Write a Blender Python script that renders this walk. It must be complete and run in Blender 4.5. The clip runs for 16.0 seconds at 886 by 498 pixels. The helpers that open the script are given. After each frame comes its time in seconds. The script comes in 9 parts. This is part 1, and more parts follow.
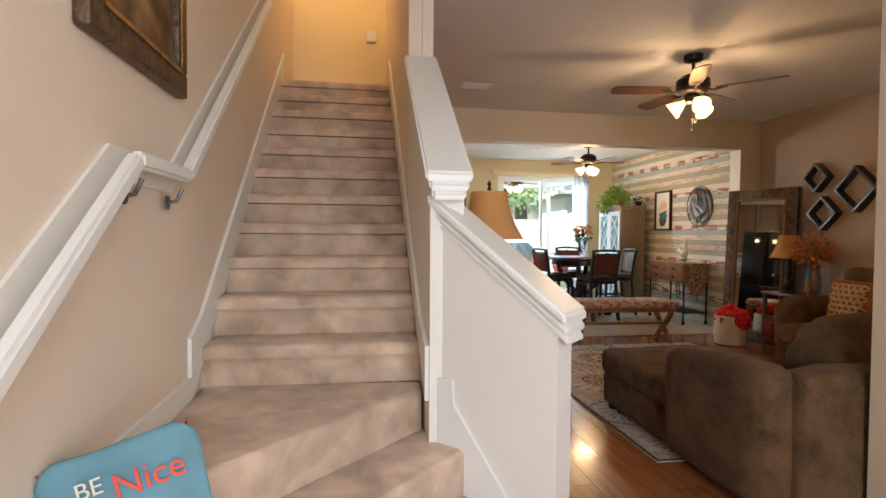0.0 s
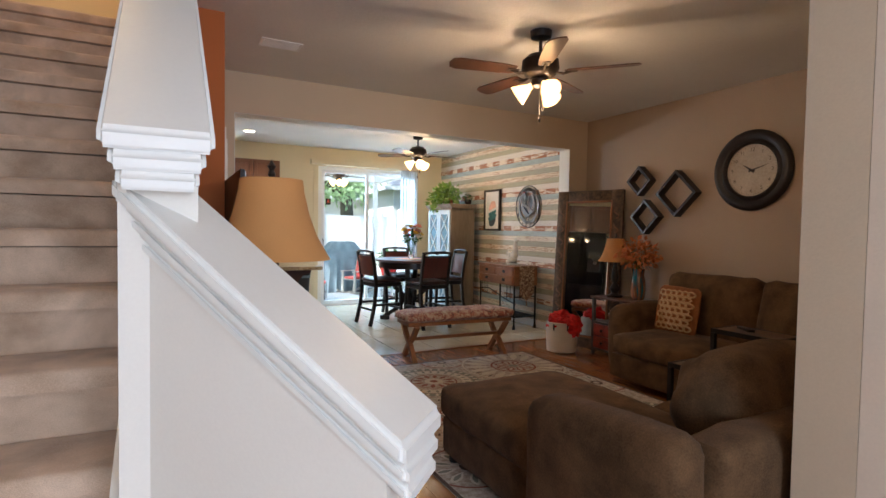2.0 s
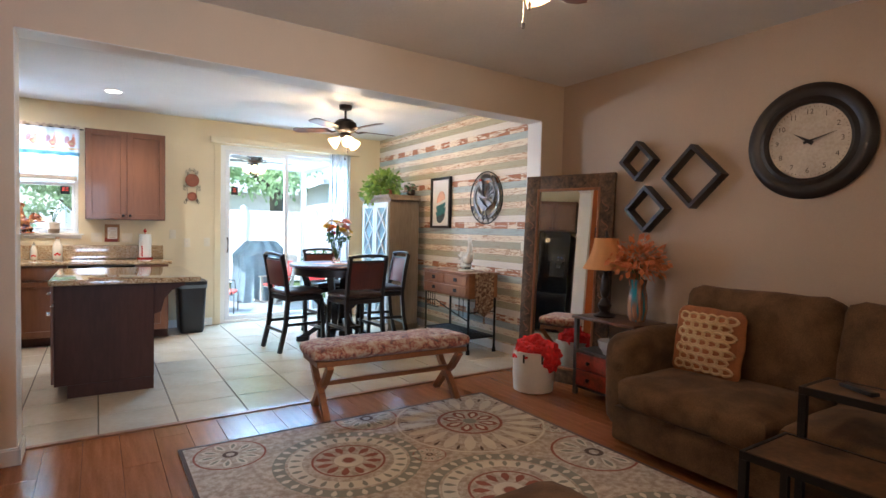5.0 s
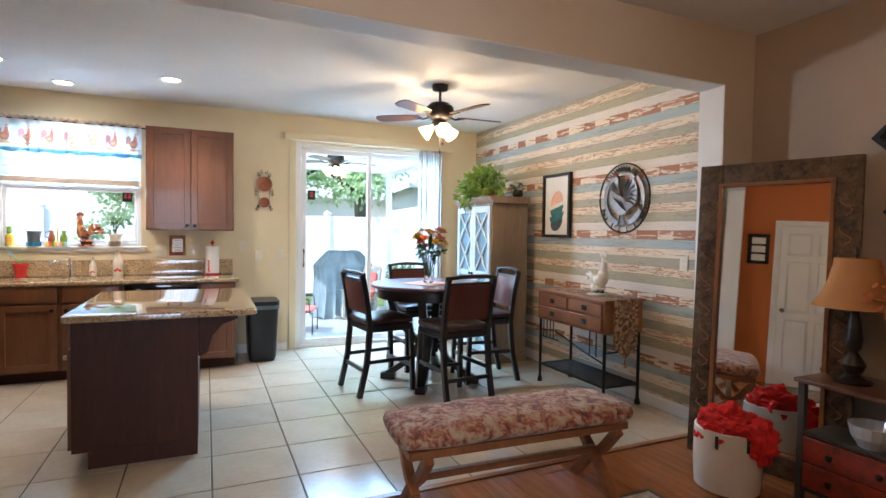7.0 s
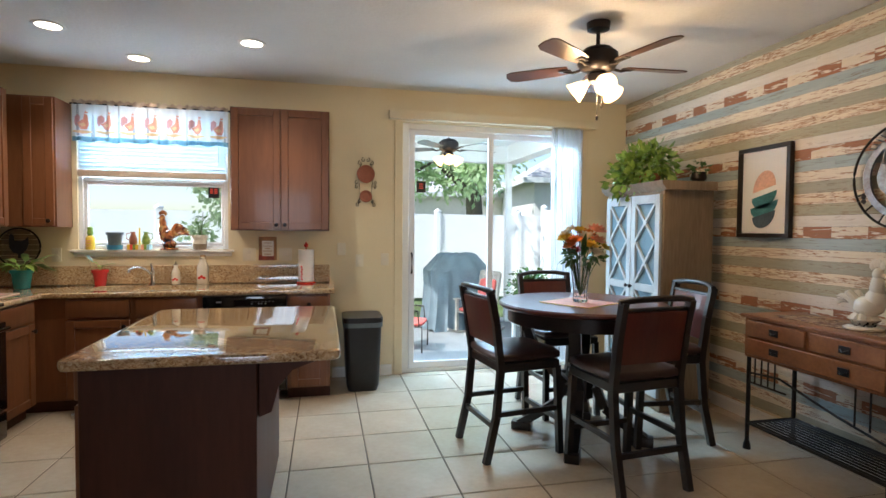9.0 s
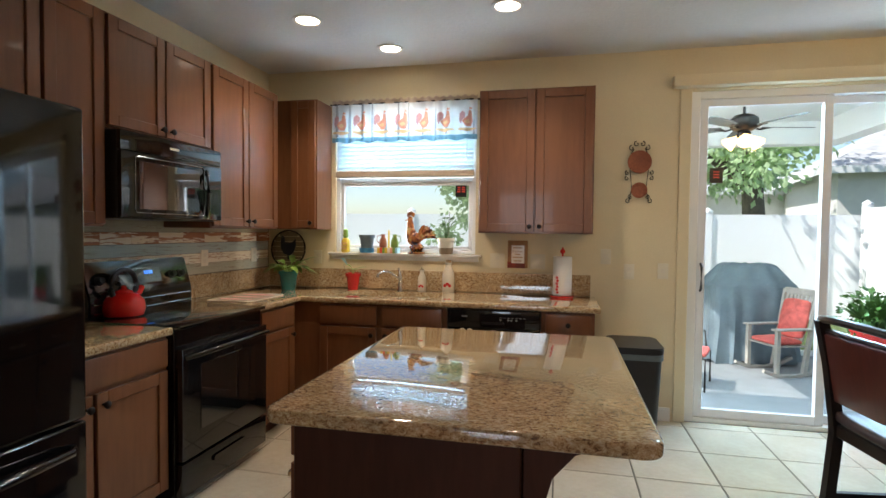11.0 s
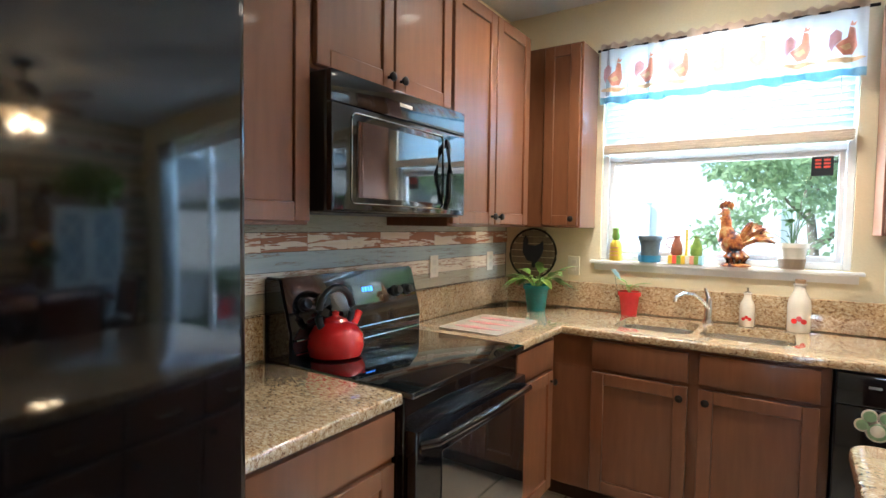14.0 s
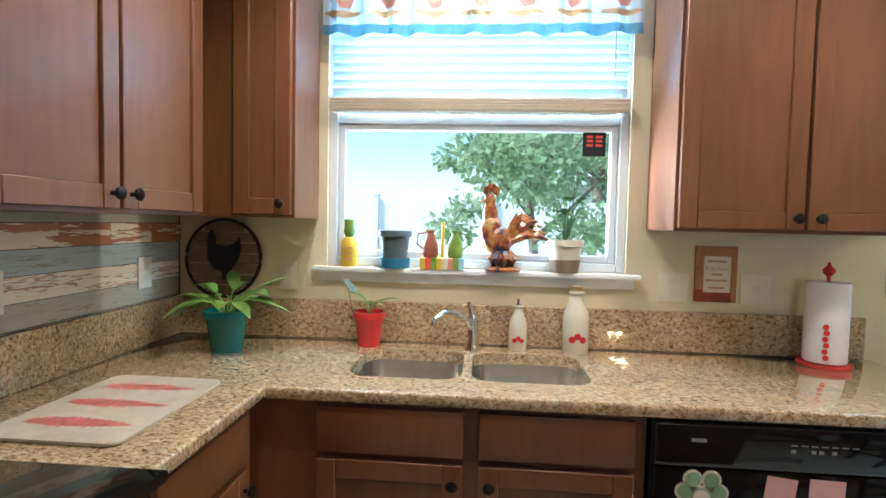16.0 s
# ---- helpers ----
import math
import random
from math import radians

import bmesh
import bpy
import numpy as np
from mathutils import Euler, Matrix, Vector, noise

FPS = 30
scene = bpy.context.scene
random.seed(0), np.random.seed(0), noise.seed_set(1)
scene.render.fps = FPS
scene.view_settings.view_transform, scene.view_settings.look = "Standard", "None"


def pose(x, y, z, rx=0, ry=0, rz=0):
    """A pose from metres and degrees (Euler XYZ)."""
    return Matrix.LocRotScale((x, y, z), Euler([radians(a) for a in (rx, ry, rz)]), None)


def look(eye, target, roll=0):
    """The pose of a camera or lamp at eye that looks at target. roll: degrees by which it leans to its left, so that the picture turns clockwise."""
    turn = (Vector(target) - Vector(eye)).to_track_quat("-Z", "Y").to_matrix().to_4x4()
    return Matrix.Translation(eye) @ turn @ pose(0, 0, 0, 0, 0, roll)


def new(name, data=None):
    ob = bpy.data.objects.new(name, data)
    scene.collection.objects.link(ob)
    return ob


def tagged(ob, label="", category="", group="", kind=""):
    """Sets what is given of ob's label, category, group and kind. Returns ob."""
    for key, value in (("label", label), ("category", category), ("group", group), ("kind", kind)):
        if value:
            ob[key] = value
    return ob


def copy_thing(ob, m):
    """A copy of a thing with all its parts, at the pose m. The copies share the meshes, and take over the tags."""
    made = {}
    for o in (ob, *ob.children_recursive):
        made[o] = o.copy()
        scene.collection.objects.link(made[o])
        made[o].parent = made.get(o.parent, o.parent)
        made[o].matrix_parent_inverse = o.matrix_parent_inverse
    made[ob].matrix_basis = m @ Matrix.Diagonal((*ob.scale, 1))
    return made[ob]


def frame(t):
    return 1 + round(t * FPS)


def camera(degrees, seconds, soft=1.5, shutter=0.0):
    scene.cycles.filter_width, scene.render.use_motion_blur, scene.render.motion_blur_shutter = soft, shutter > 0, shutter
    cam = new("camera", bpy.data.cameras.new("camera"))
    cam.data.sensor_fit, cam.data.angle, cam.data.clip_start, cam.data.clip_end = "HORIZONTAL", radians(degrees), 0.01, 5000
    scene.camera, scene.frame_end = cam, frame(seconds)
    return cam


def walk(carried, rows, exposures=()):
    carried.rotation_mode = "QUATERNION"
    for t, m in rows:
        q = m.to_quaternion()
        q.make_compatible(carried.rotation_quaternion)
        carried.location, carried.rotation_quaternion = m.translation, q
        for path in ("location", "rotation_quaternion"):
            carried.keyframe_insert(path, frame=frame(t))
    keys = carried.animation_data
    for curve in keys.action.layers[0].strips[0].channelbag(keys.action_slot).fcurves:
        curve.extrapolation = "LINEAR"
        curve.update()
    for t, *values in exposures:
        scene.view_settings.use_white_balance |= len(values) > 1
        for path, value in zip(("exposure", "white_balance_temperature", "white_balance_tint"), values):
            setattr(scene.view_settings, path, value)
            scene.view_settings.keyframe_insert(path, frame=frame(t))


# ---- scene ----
cam = camera(80.3, 16.0, soft=1.5)
PATH = [
    (0, (0.49, -0.017, 1.298), (0.807, 1.957, 1.238), 0.4),
    (0.5, (0.542, 0.286, 1.332), (1.006, 2.23, 1.27), 0.6),
    (1, (0.614, 0.505, 1.34), (1.253, 2.399, 1.284), 0.6),
    (1.5, (0.718, 0.705, 1.358), (1.521, 2.535, 1.296), 0.7),
    (2, (0.863, 0.944, 1.366), (1.794, 2.712, 1.294), 0.9),
    (2.5, (1.04, 1.146, 1.361), (2.067, 2.861, 1.279), 1.1),
    (3, (1.229, 1.322, 1.359), (2.334, 2.987, 1.277), 0.9),
    (3.2, (1.289, 1.409, 1.346), (2.427, 3.052, 1.266), 1.3),
    (5.3, (1.834, 2.515, 1.338), (2.909, 4.2, 1.27), 1.1),
    (5.5, (1.865, 2.64, 1.357), (2.912, 4.343, 1.285), 1.0),
    (6, (1.958, 2.952, 1.379), (2.942, 4.692, 1.309), 1.0),
    (6.5, (2.06, 3.293, 1.398), (2.982, 5.067, 1.331), 0.9),
    (7, (2.203, 3.612, 1.405), (3.027, 5.434, 1.342), 0.8),
    (7.5, (2.3, 3.929, 1.398), (3.04, 5.786, 1.337), 0.7),
    (8, (2.396, 4.242, 1.38), (3.064, 6.126, 1.329), 0.9),
    (8.2, (2.439, 4.369, 1.393), (3.067, 6.267, 1.335), 0.7),
    (10.3, (2.403, 5.619, 1.41), (2.348, 7.617, 1.347), 0.8),
    (10.5, (2.367, 5.677, 1.412), (2.205, 7.67, 1.345), 0.7),
    (11, (2.254, 5.801, 1.397), (1.817, 7.751, 1.331), 0.6),
    (11.5, (2.133, 5.926, 1.402), (1.416, 7.792, 1.332), 0.5),
    (12, (1.992, 6.039, 1.399), (1.015, 7.783, 1.326), 0.5),
    (12.5, (1.828, 6.169, 1.421), (0.671, 7.798, 1.332), 0.4),
    (13, (1.625, 6.339, 1.406), (0.424, 7.936, 1.329), 0.7),
    (13.5, (1.459, 6.555, 1.42), (0.282, 8.17, 1.33), 1.0),
    (14, (1.342, 6.803, 1.413), (0.237, 8.468, 1.32), 0.8),
    (14.5, (1.204, 7.05, 1.404), (0.269, 8.815, 1.308), 1.0),
    (15, (1.093, 7.3, 1.38), (0.418, 9.18, 1.289), 0.9),
    (15.5, (0.987, 7.589, 1.35), (0.618, 9.554, 1.299), 0.9),
    (16, (1.023, 7.852, 1.401), (0.87, 9.843, 1.301), 1.3),
]
walk(cam, [(t, look(eye, target, roll)) for t, eye, target, roll in PATH], exposures=[(0.0, 0.95, 6650, 13), (0.5, 0.88, 5500, 13), (1.0, 0.85, 5350, 12), (1.5, 0.88, 5400, 12), (2.0, 0.9, 5900, 13), (2.5, 0.95, 6700, 12), (3.0, 1.2, 6200, 13), (5.5, 1.35, 5450, 14), (8.0, 0.88, 5750, 14), (10.5, 0.35, 6350, 13), (12.0, 0.9, 6200, 12), (13.0, 1.3, 5700, 9), (14.5, 1.45, 5450, 9), (16.0, 0.98, 5250, 6)])

EXPO = 1.3
scene.view_settings.exposure = EXPO

# ---- world and sun ----
world = bpy.data.worlds.new("world")
scene.world = world
world.use_nodes = True
wn = world.node_tree.nodes
sky = wn.new("ShaderNodeTexSky")
sky.sky_type = "NISHITA"
sky.sun_disc = False
sky.sun_elevation = radians(50)
sky.sun_rotation = radians(250)
bgn = wn["Background"]
bgn.inputs["Strength"].default_value = 0.15
world.node_tree.links.new(sky.outputs[0], bgn.inputs["Color"])
sun_data = bpy.data.lights.new("sun", "SUN")
sun_data.energy, sun_data.angle, sun_data.color = 5.0, radians(0.5), (1.0, 0.95, 0.87)
sun_ob = new("sun", sun_data)
sun_ob.matrix_world = look((0, 0, 0), (0.6, 0.22, -0.75))


def area_lamp(name, m, w, h, power, col):
    d = bpy.data.lights.new(name, "AREA")
    d.shape, d.size, d.size_y, d.energy, d.color = "RECTANGLE", w, h, power, col
    o = new(name, d)
    o.matrix_world = m
    return o


def point_lamp(name, p, power, col, r=0.03):
    d = bpy.data.lights.new(name, "POINT")
    d.energy, d.color, d.shadow_soft_size = power, col, r
    o = new(name, d)
    o.location = p
    return o


DAY = (0.46, 0.75, 1.0)
WARM = (1.0, 0.66, 0.36)
area_lamp("sky_door", look((4.05, 10.75, 2.655), (4.05, 8.0, 0.3)), 1.9, 0.16, 105, DAY)
area_lamp("sky_window_side", look((-0.15, 10.75, 1.60), (5.2, 6.9, 1.62)), 0.5, 0.9, 85, (0.86, 0.93, 1.0))
area_lamp("sky_door_side", look((2.5, 11.0, 1.5), (5.4, 8.4, 1.4)), 0.8, 1.8, 30, (0.80, 0.90, 1.0))
area_lamp("sky_window", look((0.98, 10.5, 2.75), (0.98, 8.6, 0.9)), 1.1, 0.5, 30, DAY)
area_lamp("sky_window_upper", look((0.98, 10.09, 2.10), (0.98, 8.0, 2.25)), 1.08, 0.48, 17, DAY)
area_lamp("sky_front_window", look((1.2, -2.05, 1.6), (1.2, 3.0, 1.4)), 1.6, 1.8, 48, (0.76, 0.88, 1.0))
for x, y in ((0.64, 8.95), (1.0, 9.55), (1.92, 8.98)):
    d = bpy.data.lights.new("downlight_lamp", "SPOT")
    d.energy, d.color, d.spot_size, d.spot_blend, d.shadow_soft_size = 30, (1.0, 0.84, 0.64), radians(125), 0.6, 0.06
    o = new("downlight_lamp", d)
    o.location = (x, y, 2.725)
for dx, dy in ((-0.09, -0.05), (0.09, -0.05), (0, 0.1)):
    point_lamp("living_fan_bulb", (3.16 + dx, 3.9 + dy, 2.24), 3.6, WARM, 0.035)
    point_lamp("dining_fan_bulb", (4.16 + dx, 8.05 + dy, 2.27), 5.5, (1, 0.70, 0.38), 0.035)
point_lamp("upstairs_bulb", (0.3, 4.9, 4.6), 14, (1.0, 0.68, 0.32), 0.15)
# Unseen warm fill added to brighten the hall; no fixture stands here.
point_lamp("hall_bulb", (1.5, -0.6, 2.5), 3, (1.0, 0.72, 0.48), 0.1)


# ---- materials ----
def mat(name, col, rough=0.5, metal=0.0, var=0.12, scale=6.0, fine=60.0, bump=0.15, spec=0.5, stretch=(1, 1, 1), col2=None, coat=0.0, trans=0.0, ior=1.45, dist=0.004, sheen=0.0, alpha=1.0, rand=0.0, glow=0.0, glow_col=None, lo=0.35, hi=0.65):
    m = bpy.data.materials.new(name)
    m.use_nodes = True
    nt = m.node_tree
    n, l = nt.nodes, nt.links
    b = n["Principled BSDF"]
    tc = n.new("ShaderNodeTexCoord")
    mp = n.new("ShaderNodeMapping")
    mp.inputs["Scale"].default_value = stretch
    l.new(tc.outputs["Object"], mp.inputs[0])
    n1 = n.new("ShaderNodeTexNoise")
    n1.inputs["Scale"].default_value = scale
    n1.inputs["Detail"].default_value = 4
    n2 = n.new("ShaderNodeTexNoise")
    n2.inputs["Scale"].default_value = fine
    n2.inputs["Detail"].default_value = 3
    l.new(mp.outputs[0], n1.inputs["Vector"])
    l.new(mp.outputs[0], n2.inputs["Vector"])
    mixf = n.new("ShaderNodeMath")
    mixf.operation = "MULTIPLY_ADD"
    mixf.inputs[1].default_value = 0.35
    l.new(n2.outputs[0], mixf.inputs[0])
    sc = n.new("ShaderNodeMath")
    sc.operation = "MULTIPLY"
    sc.inputs[1].default_value = 0.65
    l.new(n1.outputs[0], sc.inputs[0])
    l.new(sc.outputs[0], mixf.inputs[2])
    ramp = n.new("ShaderNodeValToRGB")
    ramp.color_ramp.elements[0].position = lo
    ramp.color_ramp.elements[1].position = hi
    a = col2 if col2 else tuple(c * (1 - var) for c in col)
    c = tuple(min(1, v * (1 + (0 if col2 else var))) for v in col)
    ramp.color_ramp.elements[0].color = (*a, 1)
    ramp.color_ramp.elements[1].color = (*c, 1)
    l.new(mixf.outputs[0], ramp.inputs[0])
    out = ramp.outputs[0]
    if rand:
        oi = n.new("ShaderNodeObjectInfo")
        mr = n.new("ShaderNodeMapRange")
        mr.inputs[3].default_value, mr.inputs[4].default_value = 1 - rand, 1 + rand
        l.new(oi.outputs["Random"], mr.inputs[0])
        hs = n.new("ShaderNodeHueSaturation")
        l.new(mr.outputs[0], hs.inputs["Value"])
        l.new(out, hs.inputs["Color"])
        out = hs.outputs[0]
    l.new(out, b.inputs["Base Color"])
    rr = n.new("ShaderNodeMapRange")
    rr.inputs[3].default_value, rr.inputs[4].default_value = max(0.02, rough * 0.85), min(1, rough * 1.15)
    l.new(n1.outputs[0], rr.inputs[0])
    l.new(rr.outputs[0], b.inputs["Roughness"])
    b.inputs["Metallic"].default_value = metal
    b.inputs["Specular IOR Level"].default_value = spec
    b.inputs["Coat Weight"].default_value = coat
    b.inputs["Coat Roughness"].default_value = 0.06
    b.inputs["Transmission Weight"].default_value = trans
    b.inputs["IOR"].default_value = ior
    b.inputs["Sheen Weight"].default_value = sheen
    b.inputs["Alpha"].default_value = alpha
    if glow:
        b.inputs["Emission Color"].default_value = (*(glow_col or col), 1)
        b.inputs["Emission Strength"].default_value = glow
    if bump:
        bp = n.new("ShaderNodeBump")
        bp.inputs["Strength"].default_value = bump
        bp.inputs["Distance"].default_value = dist
        l.new(mixf.outputs[0], bp.inputs["Height"])
        l.new(bp.outputs[0], b.inputs["Normal"])
    return m


M = {}
M["beige"] = mat("wall_paint_beige", (0.64, 0.53, 0.39), 0.75, var=0.045, scale=1.5, fine=110, bump=0.55)
M["cream"] = mat("wall_paint_cream", (0.74, 0.64, 0.43), 0.75, var=0.045, scale=1.5, fine=110, bump=0.55)
M["hall"] = mat("hall_wall_paint", (0.77, 0.655, 0.53), 0.7, var=0.045, scale=1.5, fine=110, bump=0.55)
M["tan"] = mat("wall_paint_tan", (0.47, 0.365, 0.265), 0.75, var=0.045, scale=1.5, fine=110, bump=0.55)
M["orange"] = mat("wall_paint_orange", (0.50, 0.15, 0.035), 0.7, var=0.04, scale=1.5, fine=140, bump=0.25)
M["offwhite"] = mat("off_white_wall_paint", (0.80, 0.765, 0.70), 0.6, var=0.025, scale=2, fine=140, bump=0.2)
M["gold"] = mat("wall_paint_gold", (0.80, 0.66, 0.40), 0.75, var=0.03, scale=1.5, fine=140, bump=0.2)
M["ceil"] = mat("ceiling_paint", (0.74, 0.73, 0.70), 0.85, var=0.04, scale=2, fine=45, bump=0.8, dist=0.01)
M["white"] = mat("white_trim_paint", (0.82, 0.81, 0.77), 0.35, var=0.02, scale=3, fine=80, bump=0.05)
M["carpet"] = mat("carpet_pile", (0.75, 0.565, 0.42), 0.98, var=0.0, col2=(0.42, 0.285, 0.19), scale=7, fine=420, bump=1.0, dist=0.006, spec=0.1, sheen=0.3, lo=0.3, hi=0.62)
M["cherry"] = mat("cherry_cabinet_wood", (0.215, 0.086, 0.036), 0.33, var=0, col2=(0.138, 0.052, 0.021), scale=3, fine=40, bump=0.06, stretch=(1, 1, 0.12), coat=0.16)
M["espresso"] = mat("espresso_wood", (0.062, 0.023, 0.013), 0.5, var=0.25, scale=3, fine=50, bump=0.06, stretch=(1, 1, 0.15), spec=0.3)
M["darkmetal"] = mat("dark_bronze_metal", (0.025, 0.02, 0.018), 0.38, metal=0.7, var=0.3, bump=0.05)
M["black"] = mat("black_gloss_enamel", (0.006, 0.006, 0.007), 0.06, var=0.2, bump=0.0, fine=300, spec=0.45, coat=0.45)
M["blackmat"] = mat("black_plastic", (0.012, 0.012, 0.013), 0.35, var=0.2, bump=0.03)
M["glassblack"] = mat("black_oven_glass", (0.006, 0.008, 0.009), 0.03, var=0.1, bump=0, spec=0.9, coat=1.0)
M["steel"] = mat("brushed_steel", (0.74, 0.73, 0.70), 0.2, metal=1, var=0.08, stretch=(1, 30, 1), bump=0.04)
M["chrome"] = mat("chrome", (0.72, 0.72, 0.72), 0.12, metal=1, var=0.03, bump=0)
M["darkchrome"] = mat("dark_trim_and_highlight", (0.30, 0.32, 0.34), 0.12, metal=1, var=0.1, bump=0)
M["dimmark"] = mat("dim_grey_marking", (0.22, 0.23, 0.24), 0.5, var=0.1, bump=0)
M["bwood"] = mat("black_stained_wood", (0.016, 0.012, 0.010), 0.3, var=0.3, scale=6, fine=60, bump=0.04, coat=0.2)
M["leather"] = mat("dark_brown_leather", (0.035, 0.016, 0.012), 0.36, var=0.25, scale=8, fine=150, bump=0.25)
M["redwood"] = mat("mahogany_panel", (0.085, 0.018, 0.012), 0.3, var=0.25, scale=6, stretch=(1, 1, 0.15), bump=0.04, coat=0.3)
M["sofa"] = mat("brown_chenille", (0.165, 0.093, 0.045), 0.95, var=0, col2=(0.068, 0.038, 0.018), scale=7.0, fine=150, bump=0.6, dist=0.006, sheen=0.05, spec=0.12, lo=0.36, hi=0.66)
M["tile"] = mat("cream_floor_tile", (0.58, 0.50, 0.38), 0.17, var=0.0, col2=(0.50, 0.42, 0.31), scale=4, fine=30, bump=0.12, dist=0.003, rand=0.05, coat=0.1)
M["plankjoint"] = mat("laminate_joint", (0.11, 0.045, 0.018), 0.7, var=0.2, fine=200, bump=0.1)
M["grout"] = mat("dark_grout", (0.10, 0.075, 0.05), 0.9, var=0.2, fine=200, bump=0.3)
M["plank"] = mat("oak_laminate_plank", (0.35, 0.135, 0.046), 0.2, var=0.0, col2=(0.23, 0.075, 0.022), scale=3, fine=40, stretch=(9, 0.7, 1), bump=0.05, rand=0.09, coat=0.2)
M["glass"] = mat("clear_glass", (0.95, 0.98, 0.97), 0.02, var=0, bump=0, trans=1.0, ior=1.1)
M["crystal"] = mat("cut_crystal", (0.93, 0.96, 0.97), 0.03, var=0.0, bump=0, trans=1.0, ior=1.5)
M["mirror"] = mat("mirror_silver", (0.86, 0.87, 0.86), 0.01, metal=1, var=0.0, bump=0)
M["vinyl"] = mat("white_vinyl", (0.80, 0.81, 0.82), 0.4, var=0.02, bump=0.02)
M["screen"] = mat("insect_screen", (0.10, 0.10, 0.10), 0.8, alpha=0.25, bump=0)
M["concrete"] = mat("lanai_concrete", (0.20, 0.205, 0.205), 0.8, var=0.1, fine=120, bump=0.3)
M["grass"] = mat("lawn", (0.08, 0.12, 0.035), 0.95, var=0.4, scale=2, fine=90, bump=1.0, dist=0.03)
M["stucco"] = mat("grey_stucco", (0.76, 0.75, 0.72), 0.9, var=0.05, fine=90, bump=0.4)
M["roof"] = mat("grey_shingle", (0.46, 0.46, 0.47), 0.9, var=0.3, scale=3, fine=25, bump=0.5, stretch=(1, 1, 4))
M["leaf"] = mat("leaf_green", (0.10, 0.20, 0.035), 0.45, var=0.0, col2=(0.035, 0.09, 0.018), scale=9, bump=0.1, rand=0.2)


def translucent(m, col, f):
    """Leaves pass some light from behind."""
    n, l = m.node_tree.nodes, m.node_tree.links
    t = n.new("ShaderNodeBsdfTranslucent")
    t.inputs["Color"].default_value = (*col, 1)
    mx = n.new("ShaderNodeMixShader")
    mx.inputs[0].default_value = f
    l.new(n["Principled BSDF"].outputs[0], mx.inputs[1])
    l.new(t.outputs[0], mx.inputs[2])
    l.new(mx.outputs[0], n["Material Output"].inputs["Surface"])


M["leaflight"] = mat("leaf_lime", (0.30, 0.42, 0.08), 0.4, var=0.0, col2=(0.10, 0.22, 0.03), scale=12, bump=0.1)
M["bark"] = mat("tree_bark", (0.17, 0.14, 0.11), 0.95, var=0.35, scale=8, stretch=(1, 1, 0.25), bump=1, dist=0.02)
M["tarp"] = mat("grill_cover_fabric", (0.12, 0.155, 0.175), 0.6, var=0.2, scale=5, bump=0.4, dist=0.01)
M["redpaint"] = mat("red_enamel", (0.55, 0.012, 0.010), 0.12, var=0.1, bump=0, coat=0.8)
M["teal"] = mat("teal_glazed_pot", (0.012, 0.17, 0.17), 0.25, var=0.15, bump=0.03, coat=0.4)
M["redpot"] = mat("red_glazed_pot", (0.62, 0.035, 0.03), 0.25, var=0.1, bump=0.03, coat=0.4)
M["blue"] = mat("blue_plastic_pot", (0.04, 0.20, 0.36), 0.35, var=0.1, bump=0.02)
M["ivory"] = mat("ivory_ceramic", (0.74, 0.68, 0.56), 0.25, var=0.05, bump=0.05, coat=0.4)
M["paper"] = mat("white_paper", (0.83, 0.82, 0.79), 0.9, var=0.02, fine=200, bump=0.3)
M["shade"] = mat("lamp_shade_linen", (0.62, 0.30, 0.10), 0.85, var=0.05, fine=300, bump=0.3, trans=0.15)
M["terracotta"] = mat("terracotta", (0.32, 0.11, 0.06), 0.6, var=0.25, bump=0.2)
M["soil"] = mat("soil", (0.05, 0.035, 0.025), 0.95, var=0.3, bump=0.8)
M["yellow"] = mat("yellow_plastic", (0.75, 0.52, 0.05), 0.4, var=0.1, bump=0.02)
M["cork"] = mat("cork", (0.42, 0.27, 0.14), 0.8, var=0.2, bump=0.3)
M["oak"] = mat("warm_oak", (0.32, 0.13, 0.046), 0.38, var=0, col2=(0.19, 0.07, 0.024), scale=5, fine=50, stretch=(1, 0.2, 1), bump=0.08)
M["iron"] = mat("wrought_iron", (0.02, 0.018, 0.016), 0.5, metal=0.5, var=0.3, bump=0.1)
M["pewter"] = mat("aged_pewter", (0.24, 0.26, 0.28), 0.42, metal=0.75, var=0, col2=(0.12, 0.10, 0.09), scale=14, bump=0.5)
M["greywood"] = mat("weathered_brown_wood", (0.27, 0.205, 0.135), 0.6, var=0, col2=(0.16, 0.115, 0.07), scale=5, fine=60, stretch=(1, 1, 0.12), bump=0.2)
# Grey-blue of the armoire front: the window's reflection put into the door colour.
M["greydoor"] = mat("window_lit_door_wood", (0.42, 0.46, 0.46), 0.5, var=0.1, scale=5, fine=60, stretch=(1, 1, 0.12), bump=0.15)
M["basket"] = mat("white_felt_basket", (0.68, 0.62, 0.52), 0.9, var=0.06, fine=90, bump=0.4)
M["redfluff"] = mat("red_yarn_throw", (0.62, 0.018, 0.012), 0.95, var=0.3, scale=20, fine=200, bump=1, dist=0.01)
M["orangeleaf"] = mat("orange_silk_petal", (0.72, 0.27, 0.10), 0.6, var=0, col2=(0.48, 0.13, 0.04), scale=12, bump=0.2)
# Warm lamplight is put into the glass colour, so lit shades stay yellow.
M["bulb"] = mat("lamplight_tinted_glass", (0.35, 0.17, 0.05), 0.4, var=0, bump=0, glow=2.6, glow_col=(1.0, 0.55, 0.18))
